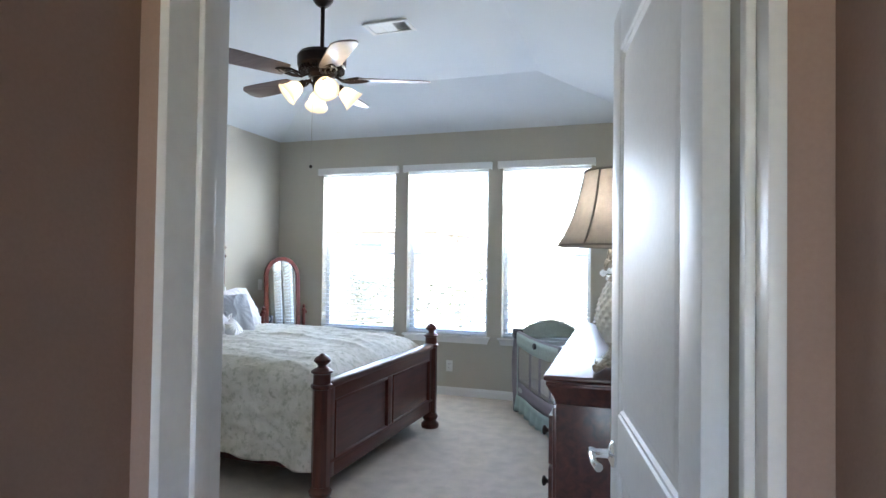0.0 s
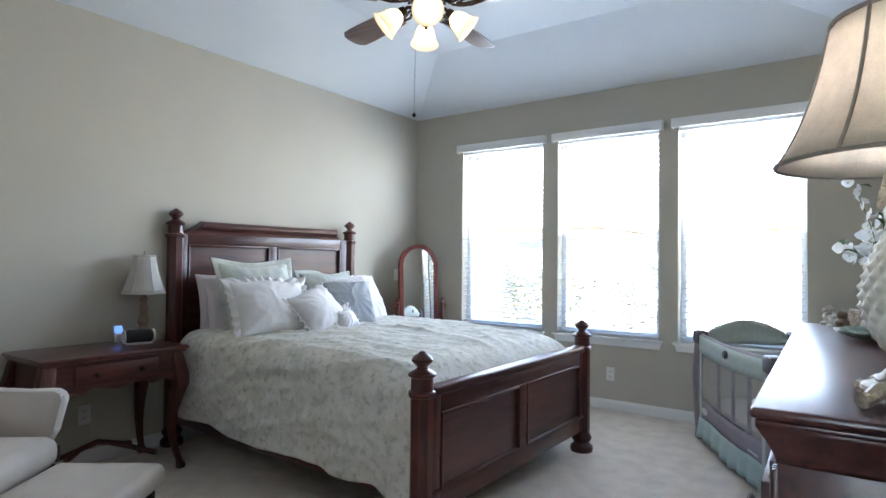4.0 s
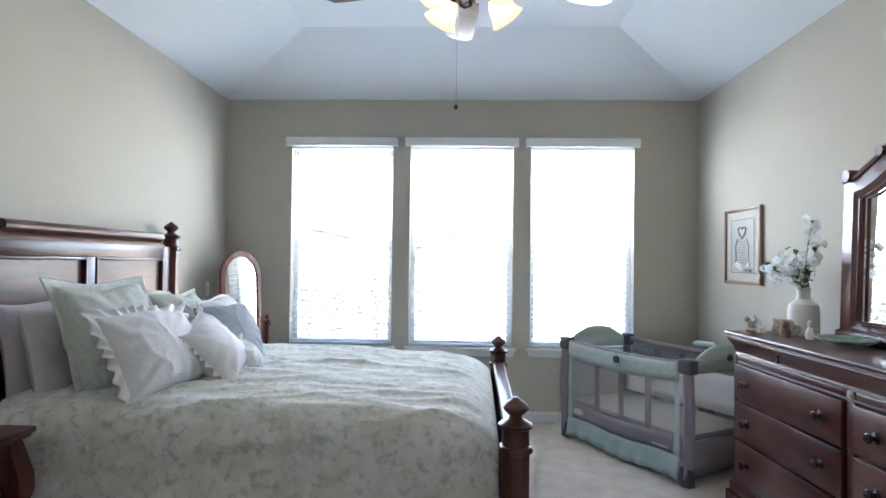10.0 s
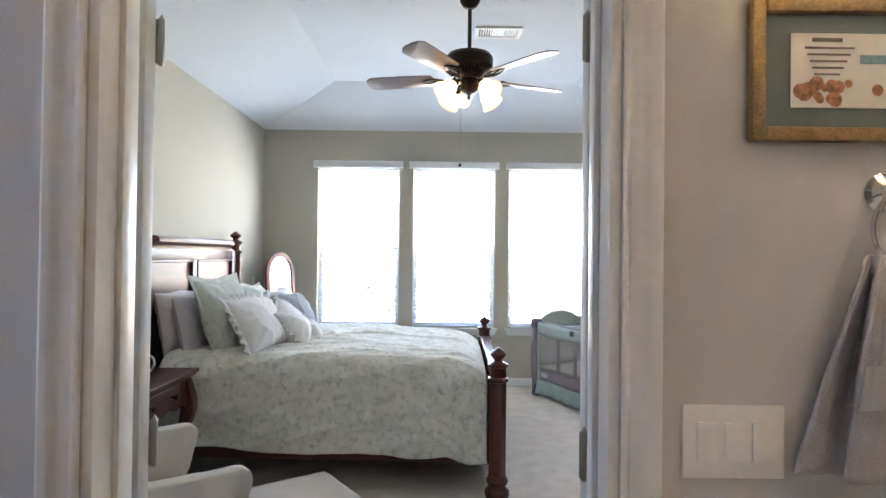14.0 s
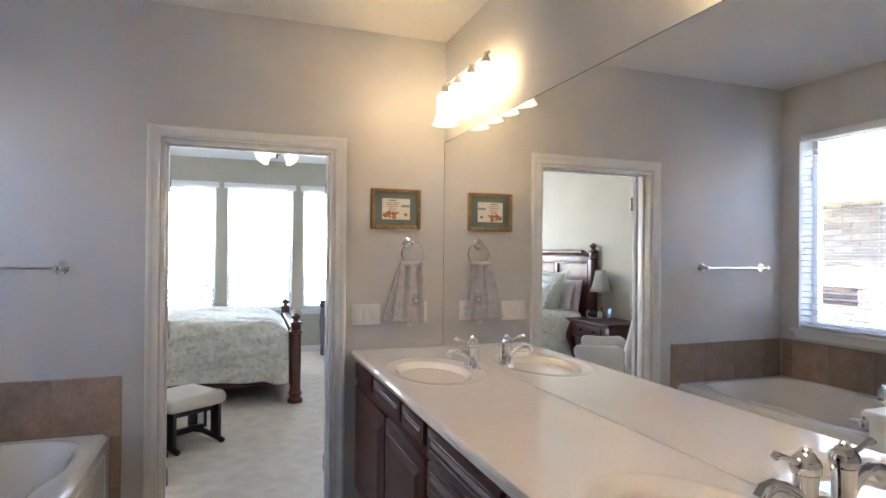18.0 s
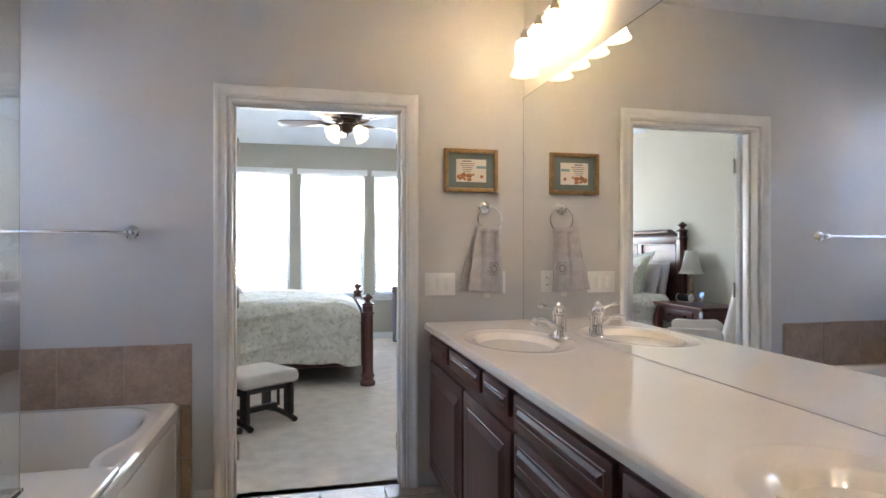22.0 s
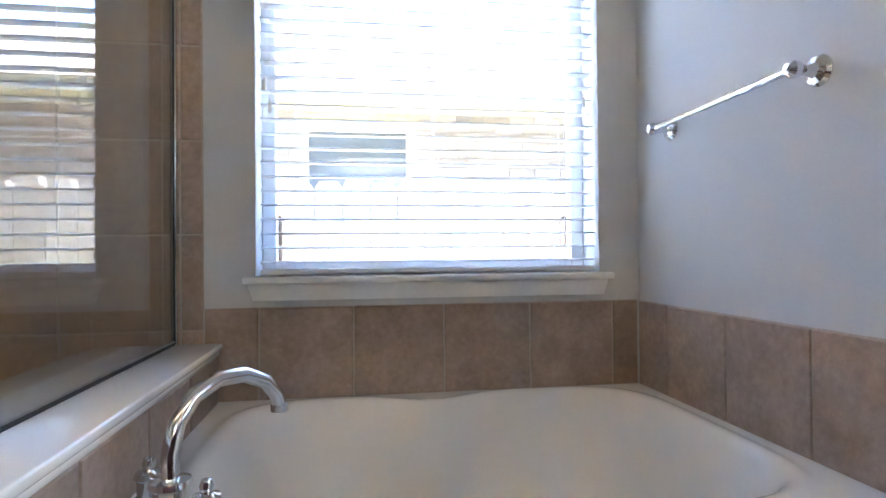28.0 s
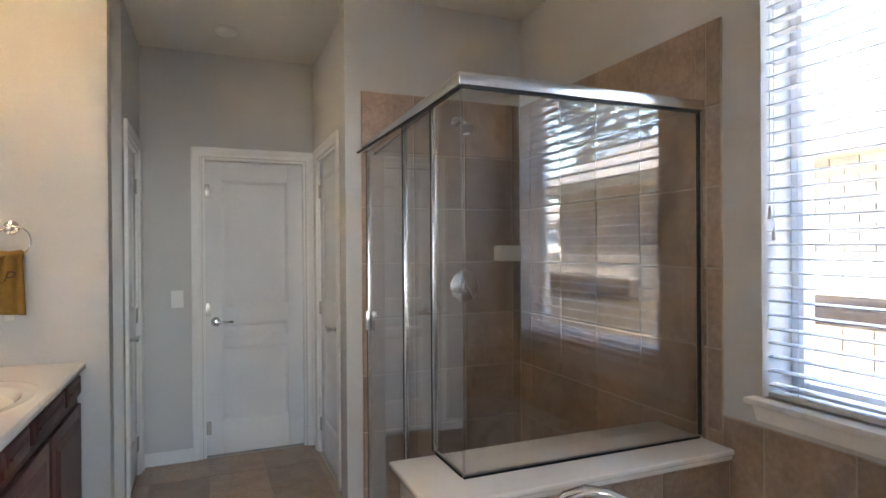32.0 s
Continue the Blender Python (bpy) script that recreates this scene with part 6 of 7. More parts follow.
def counter_top(u, v):
    x, y = -1.440 + 0.569 * u, VY0 + (VY1 - VY0) * v
    z = VZ
    for c in SINKS:
        q = math.hypot((x + 1.165) / 0.225, (y - c) / 0.335)
        if q < 1.1:
            z += 0.0012 * math.exp(-((q - 1.02) / 0.04) ** 2) - 0.006 * min(1, max(0, (1.0 - q) / 0.22))
        q = math.hypot((x + 1.175) / 0.175, (y - c) / 0.262)
        if q < 1:
            e = min(1, (1 - q) / 0.75)
            z -= 0.115 * (e * e * (3 - 2 * e)) ** 0.6
    if u < 0.02:
        z -= 0.008 * (1 - u / 0.02) ** 2
    return Vector((x, y, z))


counter = thing("vanity_counter", "cream cultured marble counter with two moulded oval basins", "counter")
cb = grid(90, 330, counter_top)
part("slab_top", cb, M_counter, counter)
part("front_edge", box(-1.442, VY0, 0.845, -1.395, VY1, 0.874, 0.010, seg=3), M_counter, counter)
part("underside", box(-1.42, VY0, 0.843, -0.871, VY1, 0.85), M_counter, counter)
for c in SINKS:
    part("drain", lathe([(0.0, 0.0), (0.022, 0.0), (0.024, 0.003), (0.014, 0.004), (0.012, 0.010), (0.0, 0.011)], 18, m=at(-1.175, c, VZ - 0.121)), M_chrome, counter, "chrome drain")


def basin_faucet(x, y, turn=0):
    f = thing("basin_faucet", "polished chrome single-lever basin faucet", "faucet", at(x, y, VZ - 0.001) @ rz(turn), group="basin faucets")
    esc = bmesh.new()
    lathe([(0.0, 0.0), (0.036, 0.0), (0.038, 0.004), (0.034, 0.012), (0.024, 0.020), (0.0, 0.024)], 28, esc, Matrix.Diagonal((0.80, 2.0, 1, 1)))
    part("escutcheon", esc, M_chrome, f)
    part("body", lathe([(0.0, 0.014), (0.029, 0.014), (0.025, 0.030), (0.0235, 0.060), (0.0255, 0.095), (0.027, 0.104), (0.0, 0.105)], 28), M_chrome, f)
    part("cap", lathe([(0.0, 0.106), (0.029, 0.106), (0.031, 0.112), (0.031, 0.124), (0.028, 0.134), (0.021, 0.141), (0.019, 0.146), (0.0125, 0.150), (0.011, 0.156), (0.006, 0.160), (0.0, 0.161)], 28), M_chrome, f)
    part("spout", tube([(-0.012, 0, 0.048), (-0.035, 0, 0.066), (-0.062, 0, 0.083), (-0.092, 0, 0.090), (-0.116, 0, 0.083), (-0.128, 0, 0.066)], 0.0165, 14, taper=[1.1, 0.9, 0.8, 0.85, 1.0, 1.05]), M_chrome, f)
    part("lever", tube([(-0.02, 0, 0.130), (-0.045, 0, 0.137), (-0.066, 0, 0.146), (-0.086, 0, 0.150), (-0.100, 0, 0.147)], 0.0085, 12, taper=[1.2, 0.7, 0.75, 1.25, 0.5]), M_chrome, f)
    part("lift_rod", tube([(0.036, 0, 0.02), (0.037, 0, 0.10)], 0.003, 6), M_chrome, f)
    part("rod_knob", lathe([(0.0, 0.0), (0.005, 0.003), (0.006, 0.009), (0.0, 0.014)], 10, m=at(0.037, 0, 0.098)), M_chrome, f)
    return f


basin_faucet(-0.970, SINKS[0], 6)
basin_faucet(-0.935, SINKS[1], 0)
wm = tagged(part("wall_mirror", box(-0.876, VY0 + 0.02, 0.886, -0.8705, 0.572, 2.122), M_mirror), "large frameless plate mirror above the vanity", "mirror")

part("edge", box(-0.8765, 0.5725, 0.886, -0.8705, 0.5745, 2.1225), M_dark, wm)
part("edge", box(-0.8765, VY0 + 0.02, 2.1225, -0.8705, 0.5745, 2.1245), M_dark, wm)
M_vglass = glow("lit_alabaster_glass", (1.0, 0.74, 0.42), 0.075)
through_light(M_vglass, (0.92, 0.86, 0.74), 0.6)
M_vbulb = glow("lit_vanity_bulb", (1.0, 0.84, 0.64), 4.3)


def vanity_light(yc):
    v = thing("vanity_light", "chrome four-light bar with lit glass bells above the mirror", "wall lamp", at(-0.872, yc, 2.39), group="vanity lights")
    part("backplate", lathe([(0.0, 0.0), (0.058, 0.0), (0.060, 0.006), (0.045, 0.014), (0.02, 0.018), (0.0, 0.018)], 24, m=ry(-90)), M_chrome, v)
    part("stem", tube([(-0.01, 0, 0), (-0.10, 0, 0)], 0.008, 10), M_chrome, v)
    part("bar", tube([(-0.10, -0.31, 0), (-0.10, 0.31, 0)], 0.0065, 10), M_chrome, v)
    for s in (-1, 1):
        part("bar_knob", lathe([(0.0, -0.012), (0.010, -0.006), (0.011, 0.004), (0.0, 0.014)], 14, m=at(-0.10, s * 0.315, 0) @ rx(-90 * s)), M_chrome, v)
    for k in range(4):
        y = (k - 1.5) * 0.185
        cp = part("socket_cup", lathe([(0.0, 0.012), (0.008, 0.012), (0.012, -0.005), (0.022, -0.024), (0.024, -0.045), (0.0, -0.046)], 18, m=at(-0.10, y, 0)), M_nickel, v)
        g = bmesh.new()
        lathe([(0.026, -0.040), (0.042, -0.055), (0.047, -0.09), (0.044, -0.13), (0.049, -0.17), (0.064, -0.205), (0.073, -0.218)], 24, g, at(-0.10, y, 0))
        for fc in [fc for fc in g.faces if len(fc.verts) > 4]:
            g.faces.remove(fc)
        part("glass_bell", g, M_vglass, cp, "lit alabaster glass bell").modifiers.new("thick", "SOLIDIFY").thickness = 0.003
        part("bulb", lathe([(0.010, -0.05), (0.024, -0.09), (0.028, -0.115), (0.020, -0.138), (0.0, -0.146)], 14, m=at(-0.10, y, 0)), M_vbulb, cp)
    return v


vanity_light(0.03)
vanity_light(-1.84)

# picture, towel rings and plates
bp_ = thing("shell_picture", "gilt-framed seashell print with a blue-green mat on the wall", "picture", at(-1.182, BYN - 0.001, 1.707))
gw, gh, gt = 0.153, 0.119, 0.024
for nm, q in (("frame_side", (-gw, -gh, -gw + gt, gh)), ("frame_side", (gw - gt, -gh, gw, gh)), ("frame_rail", (-gw + gt, -gh, gw - gt, -gh + gt)), ("frame_rail", (-gw + gt, gh - gt, gw - gt, gh))):
    part(nm, box(q[0], -0.022, q[1], q[2], 0.0, q[3], 0.006), M_gold, bp_)
part("mat_board", box(-gw + gt, -0.010, -gh + gt, gw - gt, -0.004, gh - gt), mat("blue_green_mat", (0.17, 0.20, 0.19), 0.9, var=0.05), bp_)
part("print", box(-0.085, -0.0125, -0.062, 0.085, -0.0105, 0.062), M_paper, bp_)
tb_ = bmesh.new()
for k in range(5):
    box(-0.062 + 0.004 * k, -0.0138, 0.036 - k * 0.011, 0.02 - 0.006 * k, -0.0126, 0.039 - k * 0.011, bm=tb_)
box(-0.05, -0.0138, 0.048, 0.0, -0.0126, 0.054, bm=tb_)
part("verse_lines", tb_, M_ink, bp_)
part("sea_band", box(0.03, -0.0138, 0.012, 0.083, -0.0126, 0.026), mat("faded_sea_blue", (0.25, 0.38, 0.42), 0.9, var=0.2), bp_)
sh_ = bmesh.new()
rr = random.Random(9)
for k in range(16):
    lathe([(0.0, 0.0), (rr.uniform(0.006, 0.014), 0.0), (0.003, 0.0016), (0.0, 0.0016)], 9, sh_, at(rr.uniform(-0.07, 0.07), -0.0126, -0.04 + rr.uniform(-0.012, 0.022)) @ rx(90))
part("shells", sh_, mat("coral_print", (0.42, 0.20, 0.10), 0.9, var=0.5, scale=80), bp_)


def towel_ring(label, m, towel_label, material, w, h, bands):
    r = thing("towel_ring", label, "towel ring", m)
    part("rose", lathe([(0.0, 0.0), (0.032, 0.0), (0.033, 0.004), (0.026, 0.009), (0.028, 0.013), (0.016, 0.018), (0.012, 0.03), (0.016, 0.042), (0.012, 0.052), (0.0, 0.056)], 24, m=rx(90)), M_chrome, r)
    part("ring", tube([(0.018 + 0.068 * math.sin(t), -0.046, -0.062 + 0.068 * math.cos(t)) for t in [2 * math.pi * i / 40 for i in range(40)]], 0.004, 8, closed=True), M_chrome, r)
    t = thing("hand_towel", towel_label, "towel", m)

    def cloth(u, v, side):
        e = v ** 0.8
        x = (-0.062 - 0.050 * e) * (1 - u) + (0.070 + 0.014 * e) * u
        y = -0.050 - side * (0.012 + 0.010 * v) - (0.017 * math.sin(u * 13 + 0.8) + 0.005 * math.sin(u * 27 + 2)) * (1 - 0.75 * v)
        return Vector((x * w / 0.265, y, -0.118 - h * v - 0.012 * (u - 0.5) * v + (0.012 * (abs(2 * u - 1)) ** 2 if v < 0.02 else 0)))
    for nm, side, s0 in (("front_fall", 1, 1.0), ("back_fall", -1, 1.07)):
        part(nm, grid(30, 26, lambda u, v: cloth(u, v, side) * 1.0 + Vector((0.052 * v * (-1 if side < 0 else 0), 0, -0.01 * (s0 - 1) * v))), material, t).modifiers.new("thick", "SOLIDIFY").thickness = 0.009
    part("fold", tube([(-0.22 * w, -0.050, -0.118), (0.0, -0.05, -0.126), (0.24 * w, -0.05, -0.118)], 0.017, 8), material, t)
    part("woven_band", grid(30, 3, lambda u, v: cloth(u, 0.46 + 0.2 * v, 1) + Vector((0, -0.0075, 0))), bands, t)
    part("care_tag", box(-0.015, -0.046, -0.125 - h - 0.022, 0.02, -0.045, -0.125 - h + 0.01), M_paper, t)
    return r, t


M_tow = mat("grey_mauve_terry", (0.55, 0.52, 0.53), 0.98, var=0.14, scale=30, fine=350, bump=1.0, depth=0.004, spec=0.05)
M_towb = mat("grey_mauve_satin_band", (0.57, 0.55, 0.57), 0.7, var=0.05, fine=300, bump=0.3)
M_gtow = mat("ochre_terry", (0.30, 0.17, 0.05), 0.98, var=0.15, scale=30, fine=350, bump=1.0, depth=0.004, spec=0.05)
_, tw = towel_ring("chrome towel ring on the bathroom wall", at(-1.105, BYN - 0.001, 1.505), "grey-mauve monogrammed hand towel hanging from the ring", M_tow, 0.265, 0.345, M_towb)
mg = bmesh.new()
for k in range(6):
    a = k * math.pi / 3
    tube([(0.03 + 0.026 * math.cos(a) + 0.009 * math.cos(t), -0.082, -0.335 + 0.030 * math.sin(a) + 0.010 * math.sin(t)) for t in [2 * math.pi * i / 12 for i in range(12)]], 0.0018, 5, mg, closed=True)
tube([(0.03 + 0.014 * math.cos(t), -0.082, -0.335 + 0.016 * math.sin(t)) for t in [2 * math.pi * i / 16 for i in range(16)]], 0.0022, 5, mg, closed=True)
part("monogram", mg, mat("grey_thread", (0.25, 0.22, 0.22), 0.8), tw)
_, tg = towel_ring("chrome towel ring beside the second basin", at(-1.15, -2.559, 1.52) @ rz(180), "ochre hand towel embroidered with the letter P", M_gtow, 0.22, 0.275, M_gtow)
cu = bpy.data.curves.new("letter", "FONT")
cu.body, cu.size, cu.extrude, cu.shear, cu.align_x = "P", 0.085, 0.0012, 0.35, "CENTER"
lt = new("letter", cu)
dg = bpy.context.evaluated_depsgraph_get()
lme = bpy.data.meshes.new_from_object(lt.evaluated_get(dg))
bpy.data.objects.remove(lt)
lme.materials.append(mat("brown_thread", (0.12, 0.055, 0.02), 0.8))
lo = new("monogram", lme)
lo.parent = tg
lo.matrix_basis = at(0.0, -0.0815, -0.255) @ rx(90)
plate("light_switch", "white three-gang rocker switch by the doorway", at(-1.355, BYN, 1.088), 0.17, 0.122, "switch")
plate("wall_outlet", "white wall outlet partly behind the towel", at(-1.02, BYN, 1.095), 0.075, 0.122, "outlet")
plate("light_switch", "white light switch beside the closed door", at(-1.80, -3.55, 1.085) @ rz(180), 0.075, 0.115, "switch")

# towel bar over the tub
tbar = thing("towel_bar", "chrome towel bar on the wall above the tub", "towel bar", at(0, BYN - 0.001, 1.358))
for x in (-3.456, -2.88):
    ps = part("post", lathe([(0.0, 0.0), (0.033, 0.0), (0.034, 0.004), (0.027, 0.010), (0.029, 0.014), (0.016, 0.019), (0.011, 0.032), (0.013, 0.048), (0.018, 0.056), (0.019, 0.070), (0.012, 0.080), (0.0, 0.083)], 24, m=at(x, 0, 0) @ rx(90)), M_chrome, tbar)
part("bar", tube([(-3.475, -0.064, 0), (-2.862, -0.064, 0)], 0.0085, 12), M_chrome, tbar)

# ---- tub ----
tub = thing("bathtub", "cream acrylic soaking tub set in a tiled surround", "bathtub")
TX0, TX1, TY0, TY1, TZR = -3.672, -2.668, -0.845, 0.566, 0.527


def tub_top(u, v):
    x, y = TX0 + (TX1 - TX0) * u, TY0 + (TY1 - TY0) * v
    bulge = math.exp(-((y + 0.17) / 0.15) ** 2)
    a = (x + 3.18) / ((0.455 - 0.085 * bulge) if x < -3.18 else (0.44 - 0.06 * bulge))
    b = (y + 0.085) / (0.645 if y < -0.085 else 0.575)
    q = (abs(a) ** 5.0 + abs(b) ** 5.0) ** 0.2
    z = TZR
    if q < 1:
        s = min(1.0, (1 - q) / 0.42)
        z -= 0.41 * (s * s * (3 - 2 * s)) ** 0.75
    z += 0.006 * math.exp(-((q - 1.03) / 0.03) ** 2)
    m_ = min((1 - u) * (TX1 - TX0), 1)
    if m_ < 0.03:
        z -= 0.025 * (1 - m_ / 0.03) ** 2
    return Vector((x, y, z))


part("basin", grid(110, 150, tub_top), M_tub, tub)
sk = bmesh.new()
box(TX1 - 0.03, TY0, -0.006, TX1 - 0.004, TY1, TZR - 0.02, 0.006, sk)
box(TX1 - 0.018, TY0 + 0.05, 0.06, TX1 + 0.004, TY1 - 0.08, TZR - 0.07, 0.02, sk)
part("apron", sk, M_tub, tub)
part("overflow", lathe([(0.0, 0.0), (0.03, 0.0), (0.03, 0.006), (0.0, 0.009)], 20, m=at(-3.18, -0.665, 0.36) @ rx(-65)), M_chrome, tub)
tf = thing("tub_faucet", "chrome gooseneck tub filler with two lever handles", "faucet")
part("spout_base", lathe([(0.0, 0.0), (0.036, 0.0), (0.036, 0.012), (0.028, 0.02), (0.030, 0.05), (0.036, 0.056), (0.034, 0.066), (0.018, 0.07), (0.0, 0.07)], 24, m=at(-2.86, -0.72, TZR)), M_chrome, tf)
dirv = Vector((-0.77, 0.64, 0)).normalized()
pts = [Vector((-2.86, -0.72, TZR + 0.06)) + dirv * dx * 1.5 + Vector((0, 0, dz - 0.012)) for dx, dz in ((0.0, 0.0), (0.0, 0.06), (0.008, 0.11), (0.03, 0.15), (0.065, 0.172), (0.105, 0.170), (0.140, 0.148), (0.160, 0.115), (0.166, 0.085))]
part("spout", tube(pts, 0.0155, 14), M_chrome, tf)
part("spout_tip", lathe([(0.0, 0.0), (0.018, 0.0), (0.019, 0.014), (0.0155, 0.018), (0.0, 0.018)], 18, m=at(*(pts[-1] - Vector((0, 0, 0.008))))), M_chrome, tf)
for hx, hy in ((-2.924, -0.776), (-2.796, -0.645)):
    part("handle", lathe([(0.0, 0.0), (0.028, 0.0), (0.028, 0.01), (0.020, 0.018), (0.021, 0.045), (0.026, 0.05), (0.022, 0.06), (0.010, 0.064), (0.012, 0.075), (0.009, 0.085), (0.0, 0.088)], 20, m=at(hx, hy, TZR)), M_chrome, tf)
    part("lever", tube([(hx, hy, TZR + 0.055), (hx + 0.03, hy + 0.02, TZR + 0.062), (hx + 0.055, hy + 0.035, TZR + 0.060)], 0.007, 8), M_chrome, tf)

# ---- shower ledge ----
ledge = thing("shower_ledge", "cream ledge between the tub and the glass shower", "ledge")
LZ = 0.709
lb = bmesh.new()
box(BXW + 0.012, -1.18, LZ - 0.022, -2.53, -0.805, LZ, 0.009, lb, 3)
box(BXW + 0.012, -1.17, LZ - 0.040, -2.543, -0.815, LZ - 0.022, 0.006, lb)
part("cap", lb, M_tub, ledge)
eb = bmesh.new()
box(BXW + 0.012, -1.155, -0.006, -2.575, -0.83, LZ - 0.04, 0, eb)
part("core", eb, M_tub, ledge)
ep = bmesh.new()
box(-2.58, -1.16, -0.006, -2.563, -0.822, LZ - 0.04, 0.006, ep)
box(-2.567, -1.13, 0.10, -2.556, -0.85, LZ - 0.10, 0.006, ep)
part("end_panel", ep, M_tub, ledge)

# ---- shower enclosure ----
shower = thing("shower_enclosure", "frameless-look glass shower with bright aluminium frame", "shower")
GX, GY, GT = -2.703, -0.947, 1.921
g1 = part("return_panel", box(GX, GY - 0.004, LZ + 0.012, BXW + 0.022, GY + 0.004, GT - 0.012), M_shower, shower, "clear glass panel")
g2 = part("fixed_panel", box(GX - 0.004, -1.203, LZ + 0.012, GX + 0.004, GY - 0.006, GT - 0.012), M_shower, shower, "clear glass panel")
g3 = part("side_panel", box(GX - 0.004, -1.549, 0.09, GX + 0.004, -1.223, GT - 0.012), M_shower, shower, "clear glass panel")
g4 = part("shower_door", box(GX - 0.004, -2.205, 0.10, GX + 0.004, -1.574, GT - 0.03), M_shower, shower, "clear glass shower door")
for g in (g1, g2, g3, g4):
    g.visible_shadow = False
hd = bmesh.new()
box(BXW + 0.012, GY - 0.016, GT - 0.012, GX + 0.016, GY + 0.016, GT + 0.026, 0.003, hd)
part("header_return", hd, M_alu, shower)
part("header_front", box(GX - 0.016, -2.278, GT - 0.012, GX + 0.016, GY - 0.017, GT + 0.026, 0.003), M_alu, shower)
part("wall_channel", box(BXW + 0.012, GY - 0.009, LZ, BXW + 0.026, GY + 0.009, GT - 0.012, 0.001), M_alu, shower)
part("sill_channel", box(BXW + 0.026, GY - 0.003, LZ, GX + 0.006, GY + 0.003, LZ + 0.012, 0.001), M_nickel, shower)
part("sill_channel", box(GX - 0.003, -1.17, LZ, GX + 0.003, GY - 0.008, LZ + 0.012, 0.001), M_nickel, shower)
for y, z0 in ((-1.213, LZ - 0.0), (-1.560, 0.06), (-2.215, 0.06)):
    part("post", box(GX - 0.007, y - 0.006, z0, GX + 0.007, y + 0.006, GT - 0.012, 0.002), M_alu, shower)
    part("seal", box(GX + 0.0115, y - 0.006, z0, GX + 0.0125, y + 0.006, GT - 0.012), M_dark, shower)
for nm, q in (("gasket_top", (BXW + 0.026, GY - 0.006, GT - 0.020, GX, GY + 0.006, GT - 0.0125)), ("gasket_top", (GX - 0.006, -2.25, GT - 0.020, GX + 0.006, GY - 0.008, GT - 0.0125)),
              ("gasket_wall", (BXW + 0.0265, GY - 0.006, LZ + 0.0125, BXW + 0.032, GY + 0.006, GT - 0.021)), ("gasket_sill", (BXW + 0.033, GY + 0.0045, LZ + 0.001, GX + 0.006, GY + 0.0075, LZ + 0.009)),
              ("gasket_sill", (GX + 0.0045, -1.17, LZ + 0.001, GX + 0.0075, GY - 0.008, LZ + 0.009)), ("corner_joint", (GX + 0.002, GY - 0.0055, LZ + 0.013, GX + 0.0042, GY - 0.0045, GT - 0.021))):
    part(nm, box(*q), M_nickel if nm == "corner_joint" else M_dark, shower)
hn = bmesh.new()
box(GX + 0.006, -2.205, 1.00, GX + 0.026, -2.172, 1.10, 0.004, hn)
part("door_pull", hn, M_alu, shower)
FRONT = at(GX, GY, 0) @ rz(-2.1) @ at(-GX, -GY, 0)
for ob in [o for o in shower.children if o.name.split(".")[0] in ("fixed_panel", "side_panel", "shower_door", "header_front", "post", "seal", "door_pull")]:
    ob.matrix_basis = FRONT
cbx = bmesh.new()
box(GX - 0.06, -2.287, -0.006, GX + 0.05, -1.18, 0.06, 0.01, cbx)
part("curb", cbx, M_tub, shower)
pan = tagged(part("shower_pan", box(BXW + 0.012, -2.277, -0.006, GX - 0.06, -1.16, 0.02, 0.004), M_tub), "cream shower pan on the floor", "shower pan")
valve = thing("shower_valve", "chrome round shower valve with a lever", "shower valve", at(-3.31, -2.274, 1.20) @ rz(180))
part("plate", lathe([(0.0, 0.0), (0.085, 0.0), (0.086, 0.004), (0.07, 0.010), (0.035, 0.014), (0.032, 0.03), (0.028, 0.05), (0.0, 0.052)], 32, m=rx(90)), M_chrome, valve)
part("lever", tube([(0, -0.045, 0), (0.02, -0.055, -0.03), (0.03, -0.06, -0.065)], 0.009, 8), M_chrome, valve)
sh = thing("rain_shower", "chrome shower head on a short arm", "shower head", at(-3.262, -2.274, 2.11) @ rz(180))
part("flange", lathe([(0.0, 0.0), (0.03, 0.0), (0.028, 0.006), (0.012, 0.012), (0.0, 0.012)], 20, m=rx(90)), M_chrome, sh)
part("arm", tube([(0, -0.005, 0), (0, -0.07, 0.01), (0, -0.12, -0.03)], 0.009, 10), M_chrome, sh)
part("head", lathe([(0.0, 0.0), (0.012, 0.0), (0.014, 0.02), (0.036, 0.045), (0.038, 0.055), (0.0, 0.058)], 24, m=at(0, -0.118, -0.028) @ rx(140)), M_chrome, sh)
soap = tagged(part("soap_dish", box(-3.635, -2.274, 1.335, -3.49, -2.19, 1.425, 0.014, seg=3), M_tub), "white ceramic corner soap dish", "soap dish")

# rug
rug = thing("bath_rug", "beige patterned bath rug on the tile floor", "rug", at(-1.75, -0.10, -0.001) @ rz(4))
part("pile", box(-0.29, -0.40, 0.0, 0.29, 0.40, 0.012, 0.005), mat("beige_rug_pile", (0.46, 0.40, 0.33), 0.98, var=0.3, scale=40, fine=250, bump=1.0, depth=0.004), rug)
rb = bmesh.new()
for q in ((-0.26, 0.345, 0.26, 0.37), (-0.26, -0.37, 0.26, -0.345), (-0.26, -0.345, -0.235, 0.345), (0.235, -0.345, 0.26, 0.345)):
    box(q[0], q[1], 0.012, q[2], q[3], 0.014, bm=rb)
part("border", rb, mat("brown_rug_border", (0.26, 0.20, 0.15), 0.98, var=0.4, scale=60, fine=250, bump=1.0), rug)

# ---- tiles, each a piece of its own ----
tile_meshes = {}


